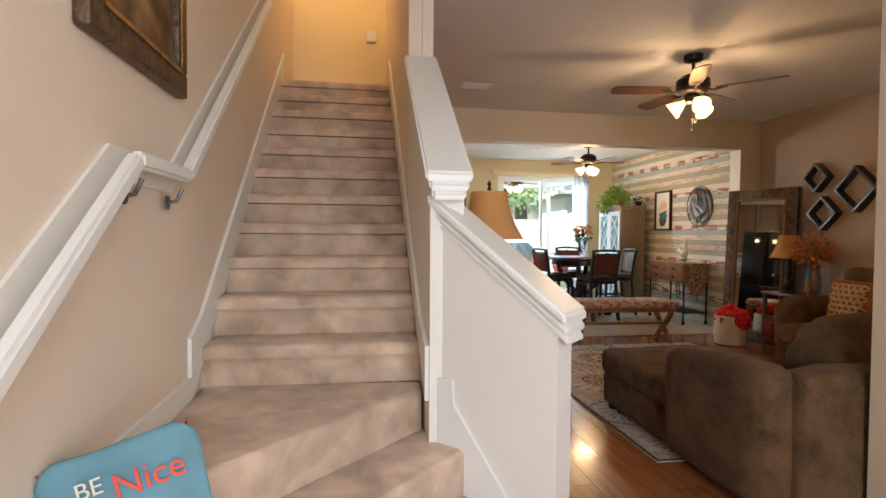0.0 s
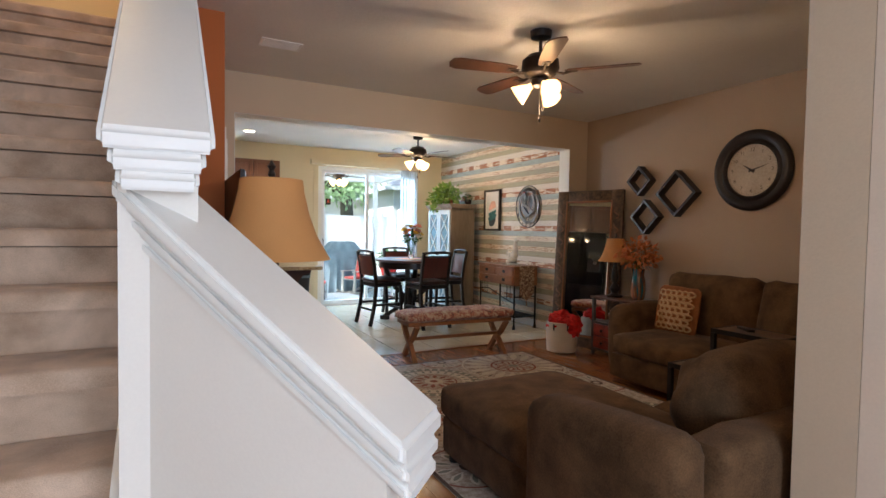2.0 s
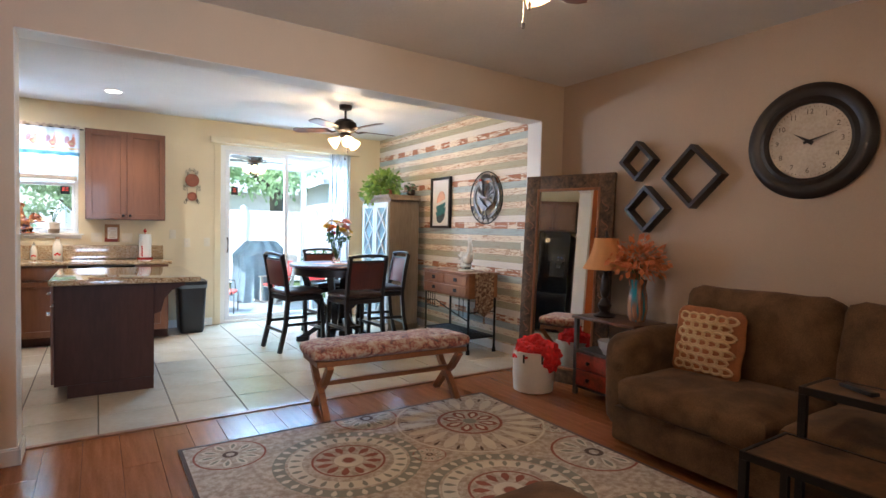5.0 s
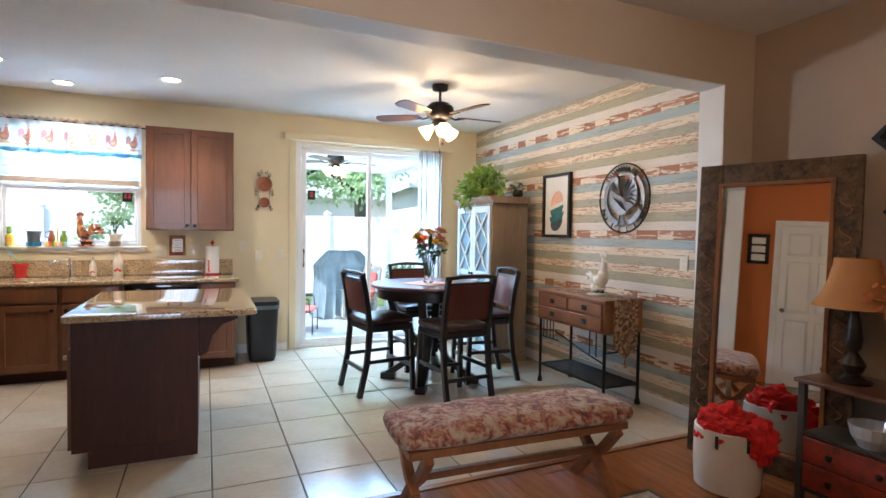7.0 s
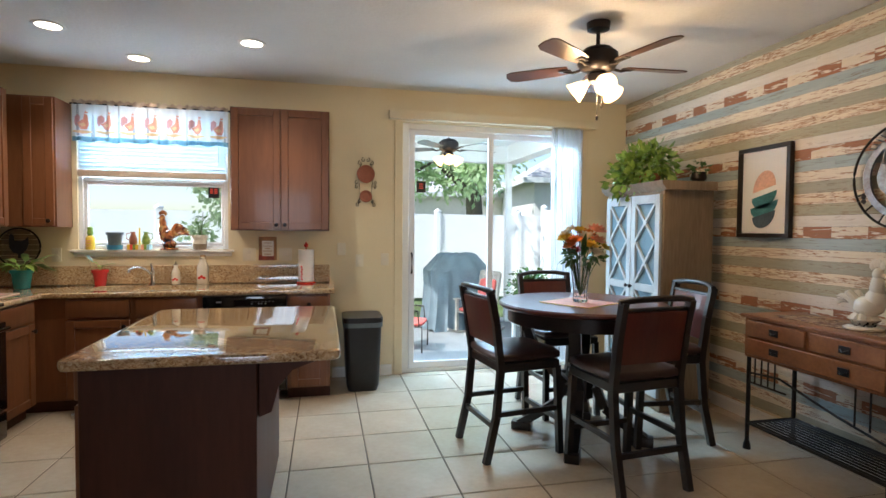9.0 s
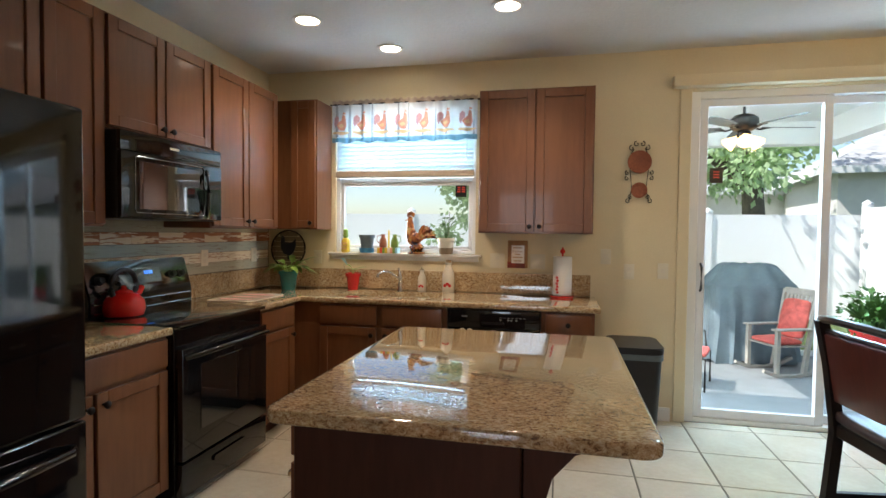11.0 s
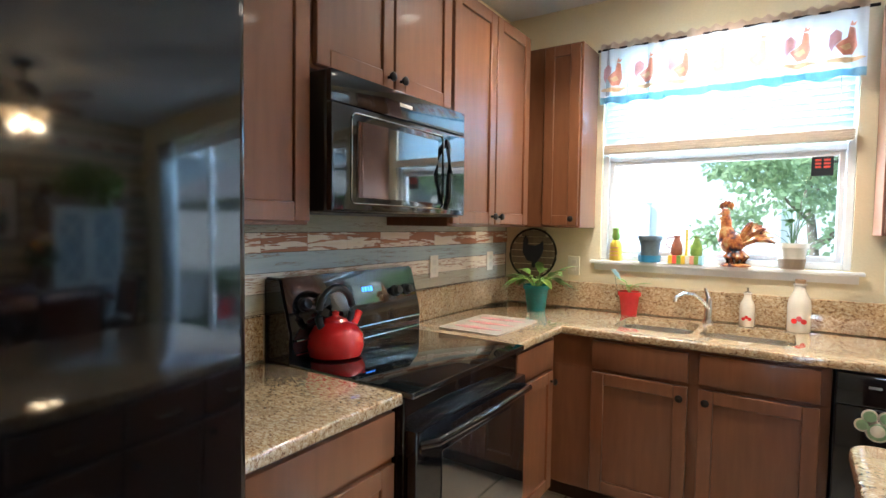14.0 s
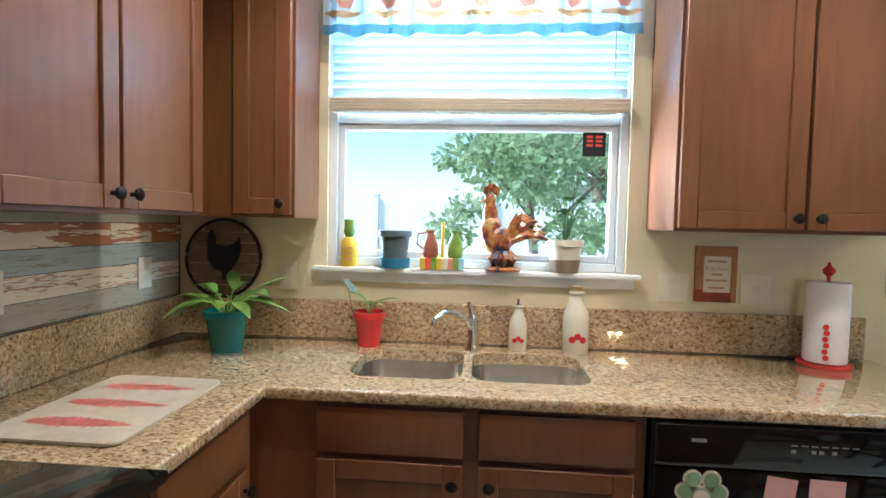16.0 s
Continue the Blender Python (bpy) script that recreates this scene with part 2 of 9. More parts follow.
M["bulb2"] = mat("frosted_dining_glass", (0.40, 0.24, 0.10), 0.4, var=0, bump=0, glow=3.0, glow_col=(1.0, 0.64, 0.28))
M["can"] = mat("downlight_glass", (1.0, 0.9, 0.7), 0.4, var=0, bump=0, glow=9.0, glow_col=(1.0, 0.85, 0.62))
M["led"] = mat("blue_display_light", (0.1, 0.3, 1.0), 0.4, var=0, bump=0, glow=0.9, glow_col=(0.08, 0.30, 1.0))
M["clockface"] = mat("aged_clock_face", (0.62, 0.55, 0.44), 0.6, var=0, col2=(0.42, 0.34, 0.25), scale=5, bump=0.1)
M["blackframe"] = mat("black_satin_wood", (0.018, 0.013, 0.011), 0.35, var=0.25, scale=8, bump=0.1)
M["giltframe"] = mat("carved_gilt_bronze", (0.17, 0.10, 0.05), 0.45, metal=0.4, var=0, col2=(0.04, 0.025, 0.015), scale=22, fine=70, bump=1.0, dist=0.012)
M["pillowteal"] = mat("teal_canvas", (0.14, 0.30, 0.36), 0.9, var=0.12, fine=300, bump=0.4)
M["coral"] = mat("coral_thread", (0.80, 0.10, 0.07), 0.8, var=0.1, fine=300, bump=0.2)
M["drawerred"] = mat("distressed_red_paint", (0.35, 0.045, 0.02), 0.5, var=0, col2=(0.10, 0.025, 0.012), scale=9, fine=50, bump=0.3)
M["slate"] = mat("distressed_dark_paint", (0.06, 0.055, 0.045), 0.5, var=0.4, scale=9, bump=0.2)
M["pink"] = mat("pink_note_paper", (0.75, 0.42, 0.42), 0.9, var=0.05, bump=0.05)
M["door"] = mat("white_door_paint", (0.78, 0.76, 0.70), 0.4, var=0.02, bump=0.04)
M["switch"] = mat("ivory_plate", (0.72, 0.66, 0.52), 0.4, var=0.02, bump=0)
M["wicker"] = mat("rust_outdoor_fabric", (0.52, 0.10, 0.08), 0.85, var=0.3, scale=12, bump=0.3)


def ramp_mat(name, kind, stops, rough, scale, bump=0.1, coat=0.0, stretch=(1, 1, 1), detail=6, dist=0.003, interp="LINEAR", distort=0.0, sheen=0.0, vary=False):
    m = bpy.data.materials.new(name)
    m.use_nodes = True
    n, l = m.node_tree.nodes, m.node_tree.links
    b = n["Principled BSDF"]
    tc = n.new("ShaderNodeTexCoord")
    mp = n.new("ShaderNodeMapping")
    mp.inputs["Scale"].default_value = stretch
    l.new(tc.outputs["Object"], mp.inputs[0])
    if vary:
        oi = n.new("ShaderNodeObjectInfo")
        vm = n.new("ShaderNodeVectorMath")
        vm.operation = "MULTIPLY"
        vm.inputs[1].default_value = (31.0, 17.0, 43.0)
        l.new(oi.outputs["Random"], vm.inputs[0])
        l.new(vm.outputs[0], mp.inputs["Location"])
    if kind == "noise":
        t = n.new("ShaderNodeTexNoise")
        t.inputs["Detail"].default_value = detail
        t.inputs["Distortion"].default_value = distort
        out = t.outputs[0]
    else:
        t = n.new("ShaderNodeTexVoronoi")
        out = t.outputs["Distance"]
    t.inputs["Scale"].default_value = scale
    l.new(mp.outputs[0], t.inputs["Vector"])
    t2 = n.new("ShaderNodeTexNoise")
    t2.inputs["Scale"].default_value = scale * 4.3
    l.new(mp.outputs[0], t2.inputs["Vector"])
    mx = n.new("ShaderNodeMath")
    mx.operation = "MULTIPLY_ADD"
    mx.inputs[1].default_value = 0.3
    l.new(t2.outputs[0], mx.inputs[0])
    s2 = n.new("ShaderNodeMath")
    s2.operation = "MULTIPLY"
    s2.inputs[1].default_value = 0.7
    l.new(out, s2.inputs[0])
    l.new(s2.outputs[0], mx.inputs[2])
    r = n.new("ShaderNodeValToRGB")
    r.color_ramp.interpolation = interp
    els = r.color_ramp.elements
    while len(els) < len(stops):
        els.new(0.5)
    for e, (p, c) in zip(els, stops):
        e.position, e.color = p, (*c, 1)
    l.new(mx.outputs[0], r.inputs[0])
    l.new(r.outputs[0], b.inputs["Base Color"])
    b.inputs["Roughness"].default_value = rough
    b.inputs["Coat Weight"].default_value = coat
    b.inputs["Coat Roughness"].default_value = 0.04
    b.inputs["Sheen Weight"].default_value = sheen
    if bump:
        bp = n.new("ShaderNodeBump")
        bp.inputs["Strength"].default_value = bump
        bp.inputs["Distance"].default_value = dist
        l.new(mx.outputs[0], bp.inputs["Height"])
        l.new(bp.outputs[0], b.inputs["Normal"])
    return m


M["granite"] = ramp_mat("golden_brown_granite", "noise", [(0.32, (0.06, 0.035, 0.022)), (0.395, (0.22, 0.12, 0.055)), (0.45, (0.40, 0.255, 0.125)), (0.52, (0.50, 0.36, 0.20)), (0.59, (0.60, 0.48, 0.31)), (0.68, (0.66, 0.58, 0.44))], 0.045, 92, bump=0.0, coat=1.0, detail=6, distort=0.9, stretch=(0.75, 1.25, 1.0))


def clouded(m, scale, lo, hi):
    """Large soft patches of darker and lighter tone in a stone."""
    n, l = m.node_tree.nodes, m.node_tree.links
    b = n["Principled BSDF"]
    src = b.inputs["Base Color"].links[0].from_socket
    tc, t, r, h = n.new("ShaderNodeTexCoord"), n.new("ShaderNodeTexNoise"), n.new("ShaderNodeMapRange"), n.new("ShaderNodeHueSaturation")
    t.inputs["Scale"].default_value, t.inputs["Detail"].default_value, t.inputs["Distortion"].default_value = scale, 5, 1.5
    r.inputs[1].default_value, r.inputs[2].default_value, r.inputs[3].default_value, r.inputs[4].default_value = 0.36, 0.62, lo, hi
    l.new(tc.outputs["Object"], t.inputs["Vector"])
    l.new(t.outputs[0], r.inputs[0])
    l.new(r.outputs[0], h.inputs["Value"])
    l.new(src, h.inputs["Color"])
    l.new(h.outputs[0], b.inputs["Base Color"])


clouded(M["granite"], 8.0, 0.84, 1.08)
clouded(M["carpet"], 3.0, 0.80, 1.08)
clouded(M["sofa"], 4.0, 0.86, 1.12)
M["benchfab"] = ramp_mat("floral_tapestry", "noise", [(0.38, (0.10, 0.05, 0.035)), (0.46, (0.32, 0.09, 0.05)), (0.52, (0.42, 0.24, 0.14)), (0.60, (0.50, 0.38, 0.26))], 0.9, 14, bump=0.3, distort=1.2, sheen=0.2)
M["runner"] = ramp_mat("brown_woven_runner", "noise", [(0.40, (0.09, 0.04, 0.025)), (0.5, (0.24, 0.13, 0.07)), (0.58, (0.42, 0.32, 0.2))], 0.9, 30, bump=0.3, distort=0.8)
M["geo"] = mat("rust_woven_fabric", (0.29, 0.105, 0.035), 0.9, var=0.3, scale=12, fine=200, bump=0.4)
M["geo2"] = mat("cream_chain_weave", (0.60, 0.44, 0.24), 0.9, var=0.0, col2=(0.50, 0.30, 0.12), scale=9, bump=0.3)
M["vase"] = ramp_mat("striped_art_glass", "noise", [(0.40, (0.02, 0.20, 0.26)), (0.48, (0.22, 0.09, 0.05)), (0.56, (0.42, 0.22, 0.12))], 0.12, 5, bump=0.0, stretch=(3, 3, 0.3), coat=0.6)
M["oldpaint"] = ramp_mat("old_oil_painting", "noise", [(0.38, (0.03, 0.018, 0.010)), (0.48, (0.12, 0.06, 0.025)), (0.58, (0.25, 0.16, 0.09)), (0.66, (0.40, 0.30, 0.2))], 0.4, 5, bump=0.1)
M["abstract"] = ramp_mat("abstract_canvas", "noise", [(0.36, (0.05, 0.045, 0.04)), (0.44, (0.22, 0.19, 0.17)), (0.50, (0.50, 0.13, 0.05)), (0.56, (0.55, 0.42, 0.30)), (0.66, (0.65, 0.55, 0.42))], 0.6, 3.2, bump=0.1, distort=0.8)


# ---- mesh helpers ----
def B():
    return bmesh.new()


def box(bm, x0, x1, y0, y1, z0, z1, bev=0.0, seg=1, m=None):
    r = bmesh.ops.create_cube(bm, size=1.0)
    vs = r["verts"]
    bmesh.ops.transform(bm, matrix=Matrix.LocRotScale(((x0 + x1) / 2, (y0 + y1) / 2, (z0 + z1) / 2), None, (abs(x1 - x0), abs(y1 - y0), abs(z1 - z0))), verts=vs)
    if bev:
        es = list({e for v in vs for e in v.link_edges})
        rr = bmesh.ops.bevel(bm, geom=es, offset=bev, segments=seg, affect="EDGES", profile=0.6)
        vs = list({v for f in rr["faces"] for v in f.verts} | {v for v in vs if v.is_valid})
    if m is not None:
        bmesh.ops.transform(bm, matrix=m, verts=vs)
    return vs


def cyl(bm, x, y, z0, z1, r0, r1=None, n=20, m=None, cap=True):
    r1 = r0 if r1 is None else r1
    r = bmesh.ops.create_cone(bm, cap_ends=cap, segments=n, radius1=r0, radius2=r1, depth=abs(z1 - z0))
    bmesh.ops.translate(bm, vec=(x, y, (z0 + z1) / 2), verts=r["verts"])
    if m is not None:
        bmesh.ops.transform(bm, matrix=m, verts=r["verts"])
    return r["verts"]


def lathe(bm, prof, x=0, y=0, n=24, m=None):
    rings = []
    for r, z in prof:
        rings.append([bm.verts.new((x + max(r, 0.0005) * math.cos(2 * math.pi * i / n), y + max(r, 0.0005) * math.sin(2 * math.pi * i / n), z)) for i in range(n)])
    for a, b in zip(rings, rings[1:]):
        for i in range(n):
            bm.faces.new((a[i], a[(i + 1) % n], b[(i + 1) % n], b[i]))
    ring_shape = prof[0] == prof[-1]
    if prof[0][0] > 0.001 and not ring_shape:
        bm.faces.new(rings[0][::-1])
    if prof[-1][0] > 0.001 and not ring_shape:
        bm.faces.new(rings[-1])
    vs = [v for ring in rings for v in ring]
    if m is not None:
        bmesh.ops.transform(bm, matrix=m, verts=vs)
    return vs


def tube(bm, pts, r, n=8, closed=False):
    P = [Vector(p) for p in pts]
    rs = r if isinstance(r, (list, tuple)) else [r] * len(P)
    rings = []
    up = Vector((0, 0, 1))
    for i, p in enumerate(P):
        if closed:
            d = P[(i + 1) % len(P)] - P[i - 1]
        else:
            d = P[min(i + 1, len(P) - 1)] - P[max(i - 1, 0)]
        d.normalize()
        a = d.cross(up)
        if a.length < 0.05:
            a = d.cross(Vector((1, 0, 0)))
        a.normalize()
        b = d.cross(a)
        rings.append([bm.verts.new(p + rs[i] * (math.cos(2 * math.pi * k / n) * a + math.sin(2 * math.pi * k / n) * b)) for k in range(n)])
    m = len(rings)
    for i in range(m if closed else m - 1):
        A, C = rings[i], rings[(i + 1) % m]
        for k in range(n):
            bm.faces.new((A[k], A[(k + 1) % n], C[(k + 1) % n], C[k]))
    if not closed:
        bm.faces.new(rings[0][::-1])
        bm.faces.new(rings[-1])


def beam(bm, a, b, w, t):
    """A square bar from a to b, w wide across and t thick."""
    a, b = Vector(a), Vector(b)
    d = (b - a).normalized()
    s = d.cross(Vector((0, 0, 1)))
    if s.length < 0.05:
        s = Vector((1, 0, 0))
    s.normalize()
    u = d.cross(s)
    vs = []
    for p in (a, b):
        for i, j in ((-1, -1), (1, -1), (1, 1), (-1, 1)):
            vs.append(bm.verts.new(p + s * i * w / 2 + u * j * t / 2))
    for f in ((3, 2, 1, 0), (4, 5, 6, 7), (0, 1, 5, 4), (1, 2, 6, 5), (2, 3, 7, 6), (3, 0, 4, 7)):
        bm.faces.new([vs[i] for i in f])
    return vs


def prism(bm, poly, lo, hi, axis="z"):
    """A polygon pushed out along an axis from lo to hi."""
    def P(a, b, c):
        return {"z": (a, b, c), "x": (c, a, b), "y": (a, c, b)}[axis]
    lower = [bm.verts.new(P(a, b, lo)) for a, b in poly]
    upper = [bm.verts.new(P(a, b, hi)) for a, b in poly]
    n = len(poly)
    bm.faces.new(lower[::-1])
    bm.faces.new(upper)
    for i in range(n):
        bm.faces.new((lower[i], lower[(i + 1) % n], upper[(i + 1) % n], upper[i]))
    return lower + upper


def cushion(bm, x0, x1, y0, y1, z0, z1, r=0.06, puff=0.03, seed=0, cuts=7, m=None):
    """A stuffed block with soft edges, bulging faces and small creases."""
    r = min(r, (x1 - x0) * 0.48, (y1 - y0) * 0.48, (z1 - z0) * 0.48)
    t = bmesh.new()
    bmesh.ops.create_cube(t, size=2.0)
    bmesh.ops.subdivide_edges(t, edges=t.edges[:], cuts=cuts, use_grid_fill=True)
    c = Vector(((x0 + x1) / 2, (y0 + y1) / 2, (z0 + z1) / 2))
    h = Vector(((x1 - x0) / 2, (y1 - y0) / 2, (z1 - z0) / 2))
    for v in t.verts:
        q = v.co.copy()
        p = Vector((q.x * h.x, q.y * h.y, q.z * h.z))
        inner = Vector([max(-(h[i] - r), min(h[i] - r, p[i])) for i in range(3)])
        d = p - inner
        if d.length > 1e-6:
            p = inner + d.normalized() * r
        for i in range(3):
            j, k = (i + 1) % 3, (i + 2) % 3
            if abs(q[i]) > 0.99:
                p[i] += math.copysign(puff * (1 - q[j] ** 2) * (1 - q[k] ** 2), q[i])
        w = noise.noise(p * 5 + Vector((seed * 3.1, seed, 0)))
        p += d.normalized() * w * 0.012 if d.length > 1e-6 else Vector((0, 0, w * 0.008))
        v.co = c + p
    if m is not None:
        bmesh.ops.transform(t, matrix=m, verts=t.verts)
    me = bpy.data.meshes.new("tmp")
    t.to_mesh(me)
    t.free()
    bm.from_mesh(me)
    bpy.data.meshes.remove(me)


def finish(bm, name, material, smooth):
    bmesh.ops.recalc_face_normals(bm, faces=bm.faces[:])
    me = bpy.data.meshes.new(name)
    curved = [True] * len(bm.faces)
    if smooth and len(bm.faces) < 3000:
        bm.faces.index_update()
        for f in bm.faces:
            # a broad flat face inside narrow rounded edges keeps its own normal
            area, near, flat_ = f.calc_area(), [], True
            for e in f.edges:
                for g in e.link_faces:
                    if g is not f:
                        ga = g.calc_area()
                        near.append(ga)
                        if ga > area * 0.25 and 0.01 < f.normal.angle(g.normal, 0.0) < 0.66:
                            flat_ = False
            if flat_ and near and area > 5 * sorted(near)[len(near) // 2]:
                curved[f.index] = False
    bm.to_mesh(me)
    bm.free()
    me.materials.append(M[material] if isinstance(material, str) else material)
    if smooth:
        me.polygons.foreach_set("use_smooth", curved)
        me.set_sharp_from_angle(angle=radians(38))
    return me


def part(name, bm, material, parent=None, label="", smooth=True, kind=""):
    ob = new(name, finish(bm, name, material, smooth))
    ob.parent = parent
    return tagged(ob, label, kind=kind)


def thing(name, m, label, category, group=""):
    ob = new(name)
    ob.matrix_world = m
    ob.empty_display_size = 0.1
    return tagged(ob, label, category, group)


def structure(name, bm, material, smooth=False):
    ob = new(name, finish(bm, name, material, smooth))
    return tagged(ob, kind="structure")


def sbox(name, material, *d, bev=0.0):
    bm = B()
    box(bm, *d, bev=bev)
    return structure(name, bm, material)


# ---- structure: walls, floors, ceilings ----
WX, WY, LX, CZ = 5.56, 9.97, -0.25, 2.75
bm = B()
box(bm, LX - 0.12, 1.0 - 0.62, WY, WY + 0.16, 0, CZ)
box(bm, 0.38, 1.585, WY, WY + 0.16, 0, 1.215)
box(bm, 0.38, 1.585, WY, WY + 0.16, 2.39, CZ)
box(bm, 1.585, 3.17, WY, WY + 0.16, 0, CZ)
box(bm, 3.17, 5.03, WY, WY + 0.16, 2.44, CZ)
box(bm, 5.03, WX + 0.12, WY, WY + 0.16, 0, CZ)
structure("wall_north", bm, "cream")
sbox("wall_west", "cream", LX - 0.12, LX, 5.8, WY - 0.002, 0, CZ)
sbox("wall_east_dining", "cream", WX, WX + 0.12, 6.2, WY - 0.002, 0, CZ)
sbox("wall_east_living", "tan", WX, WX + 0.12, 1.78, 6.198, 0, CZ)
bm = B()
box(bm, 1.40, 5.28, 6.0, 6.19, 2.39, CZ)
box(bm, 0.6, 1.40, 6.0, 6.19, 0, CZ)
structure("wall_beam_living_side", bm, "beige")
sbox("wall_jamb_east", "beige", 5.28, WX - 0.002, 6.0, 6.19, 0, CZ)
sbox("wall_kitchen_south", "cream", LX, 0.598, 6.0, 6.12, 0, CZ)
# white painted lining of the opening
bm = B()
box(bm, 1.404, 5.276, 6.002, 6.19, 2.384, 2.389)
box(bm, 5.274, 5.279, 6.002, 6.188, 0, 2.383)
box(bm, 1.401, 1.406, 6.002, 6.188, 0, 2.383)
structure("trim_opening_lining", bm, "white")
bm = B()
box(bm, 2.66, WX, 1.72, 1.9, 0, CZ)
structure("wall_living_south", bm, "beige")
sbox("wall_hall_east", "hall", 2.66, 2.80, -2.2, 1.718, 0, CZ)
bm = B()
box(bm, -0.34, 0.3, -2.3, -2.2, 0, 5.3)
box(bm, 2.1, 2.66, -2.3, -2.2, 0, 5.3)
box(bm, 0.3, 2.1, -2.3, -2.2, 0, 0.6)
box(bm, 0.3, 2.1, -2.3, -2.2, 2.6, 5.3)
structure("wall_front", bm, "hall")
sbox("wall_stair_west", "hall", -0.34, -0.2, -2.2, 6.0, 0, 5.3)
sbox("wall_stair_top", "gold", -0.2, 2.0, 5.8, 5.93, 2.8, 5.3)
sbox("ceiling_upstairs", "ceil", -0.34, 2.1, 1.2, 6.0, 5.3, 5.4)
sbox("wall_upstairs_south", "hall", -0.2, 0.9, 1.2, 1.3, CZ + 0.1, 5.3)
bm = B()
prism(bm, [(2.12, 1.47), (3.12, 2.235), (3.12, 0), (2.12, 0)], 0.78, 0.92, "x")
structure("wall_stair_half", bm, "offwhite")
sbox("wall_stair_east", "hall", 0.78, 0.86, 3.122, 6.0, 0, 5.3)
sbox("wall_stair_east_upper", "hall", 0.78, 0.92, 1.3, 3.12, CZ + 0.002, 5.3)
bm = B()
box(bm, 0.862, 0.93, 3.18, 4.66, 0, CZ)
box(bm, 0.862, 1.20, 4.66, 5.998, 0, CZ)
structure("wall_television", bm, "orange")
sbox("wall_column_face", "hall", 0.862, 0.928, 3.122, 3.178, 0, CZ)
# diagonal low wall beside the lowest steps
DG = Matrix.Translation((0.885, 2.16, 0)) @ Matrix.Rotation(radians(-45), 4, "Z")
bm = B()
prism(bm, [(-0.04, 0), (0.50, 0), (0.50, 0.965), (-0.04, 1.40)], -0.065, 0.065, "y")
bmesh.ops.transform(bm, matrix=DG, verts=bm.verts)
structure("wall_stair_low", bm, "offwhite")


def sloped_cap(name, a, b, za, zb, half, m):
    """A moulded cap along a sloping wall top, from a to b in the wall's own run."""
    bm = B()
    for w, d0, d1 in ((half + 0.012, -0.095, -0.060), (half + 0.024, -0.059, -0.022), (half + 0.040, -0.021, 0.022)):
        prism(bm, [(a, za + d0), (b, zb + d0), (b, zb + d1), (a, za + d1)], -w, w, "y")
    bmesh.ops.bevel(bm, geom=bm.edges[:], offset=0.010, segments=3, affect="EDGES")
    bmesh.ops.transform(bm, matrix=m, verts=bm.verts)
    structure(name, bm, "white", True)


sloped_cap("trim_low_cap", -0.07, 0.545, 1.44, 0.995, 0.062, DG)
sloped_cap("trim_upper_cap", 0.0, 1.06, 1.52, 2.33, 0.058, Matrix.Translation((0.85, 2.06, 0)) @ Matrix.Rotation(radians(90), 4, "Z"))

# ceilings
bm = B()
box(bm, 0.922, WX + 0.1, -2.2, 5.998, CZ, CZ + 0.1)
box(bm, -0.2, 0.92, -2.2, 1.2, CZ, CZ + 0.1)
structure("ceiling_living", bm, "ceil")
bm = B()
box(bm, LX - 0.1, WX + 0.1, 6.0, WY + 0.1, CZ, CZ + 0.1)
structure("ceiling_kitchen", bm, "ceil")
sbox("ceiling_fill_beam", "ceil", 0.6, WX, 6.0, 6.19, CZ + 0.001, CZ + 0.09)
# floors
sbox("floor_base_living", "plankjoint", -0.2, WX, -2.2, 6.19, -0.12, -0.012)
sbox("floor_base_kitchen", "grout", LX, WX, 6.192, WY, -0.12, -0.004)

# stairs
RUN, RISE, Y0, Z0 = 0.24, 0.1842, 2.385, 0.797
stair_run = thing("staircase", pose(0, 0, 0), "straight flight of stairs in beige cut-pile carpet between painted walls", "stairs")


def tread(name, poly, z, rise=RISE):
    bm = B()
    prism(bm, poly, z - rise + 0.002, z, "z")
    es = [e for e in bm.edges if all(abs(v.co.z - z) < 1e-5 for v in e.verts)]
    bmesh.ops.bevel(bm, geom=es, offset=0.028, segments=4, affect="EDGES", profile=0.5)
    part(name, bm, "carpet", stair_run)


for k in range(11):
    y, z = Y0 + RUN * k, Z0 + RISE * k
    tread("step", [(-0.198, y), (0.778, y), (0.778, y + RUN + 0.04), (-0.198, y + RUN + 0.04)], z, 0.06)
    bm = B()
    box(bm, -0.198, 0.778, y + 0.03, y + RUN + 0.035, z - 0.19, z - 0.062)
    part("riser", bm, "carpet", stair_run)
bm = B()
box(bm, -0.198, 0.778, Y0 + RUN * 11 + 0.01, 5.8, Z0 + RISE * 10 - 0.1, Z0 + RISE * 10 - 0.001)
part("top_landing", bm, "carpet", stair_run)


def diag(d):
    """A point of the diagonal nosing line, d metres out from the landing's edge."""
    s = 0.7071
    return [(0.80 + d * s + 0.02, 2.30 - d * s + 0.02), (-0.197, 2.30 - 1.0 - 2 * d * s)]


a, b = diag(0)
tread("landing", [b, (0.765, 2.265), (0.775, 2.40), (-0.197, 2.45)], Z0 - RISE)
a, b = diag(0.27)
tread("winder", [b, (0.955, 2.07), (0.80, 2.25), (0.77, 2.36), (-0.197, 1.40)], Z0 - 2 * RISE)
a, b = diag(0.54)
tread("winder", [b, (1.13, 1.90), (0.95, 2.06), (0.80, 2.22), (-0.197, 1.05)], Z0 - 3 * RISE, Z0 - 3 * RISE - 0.002)

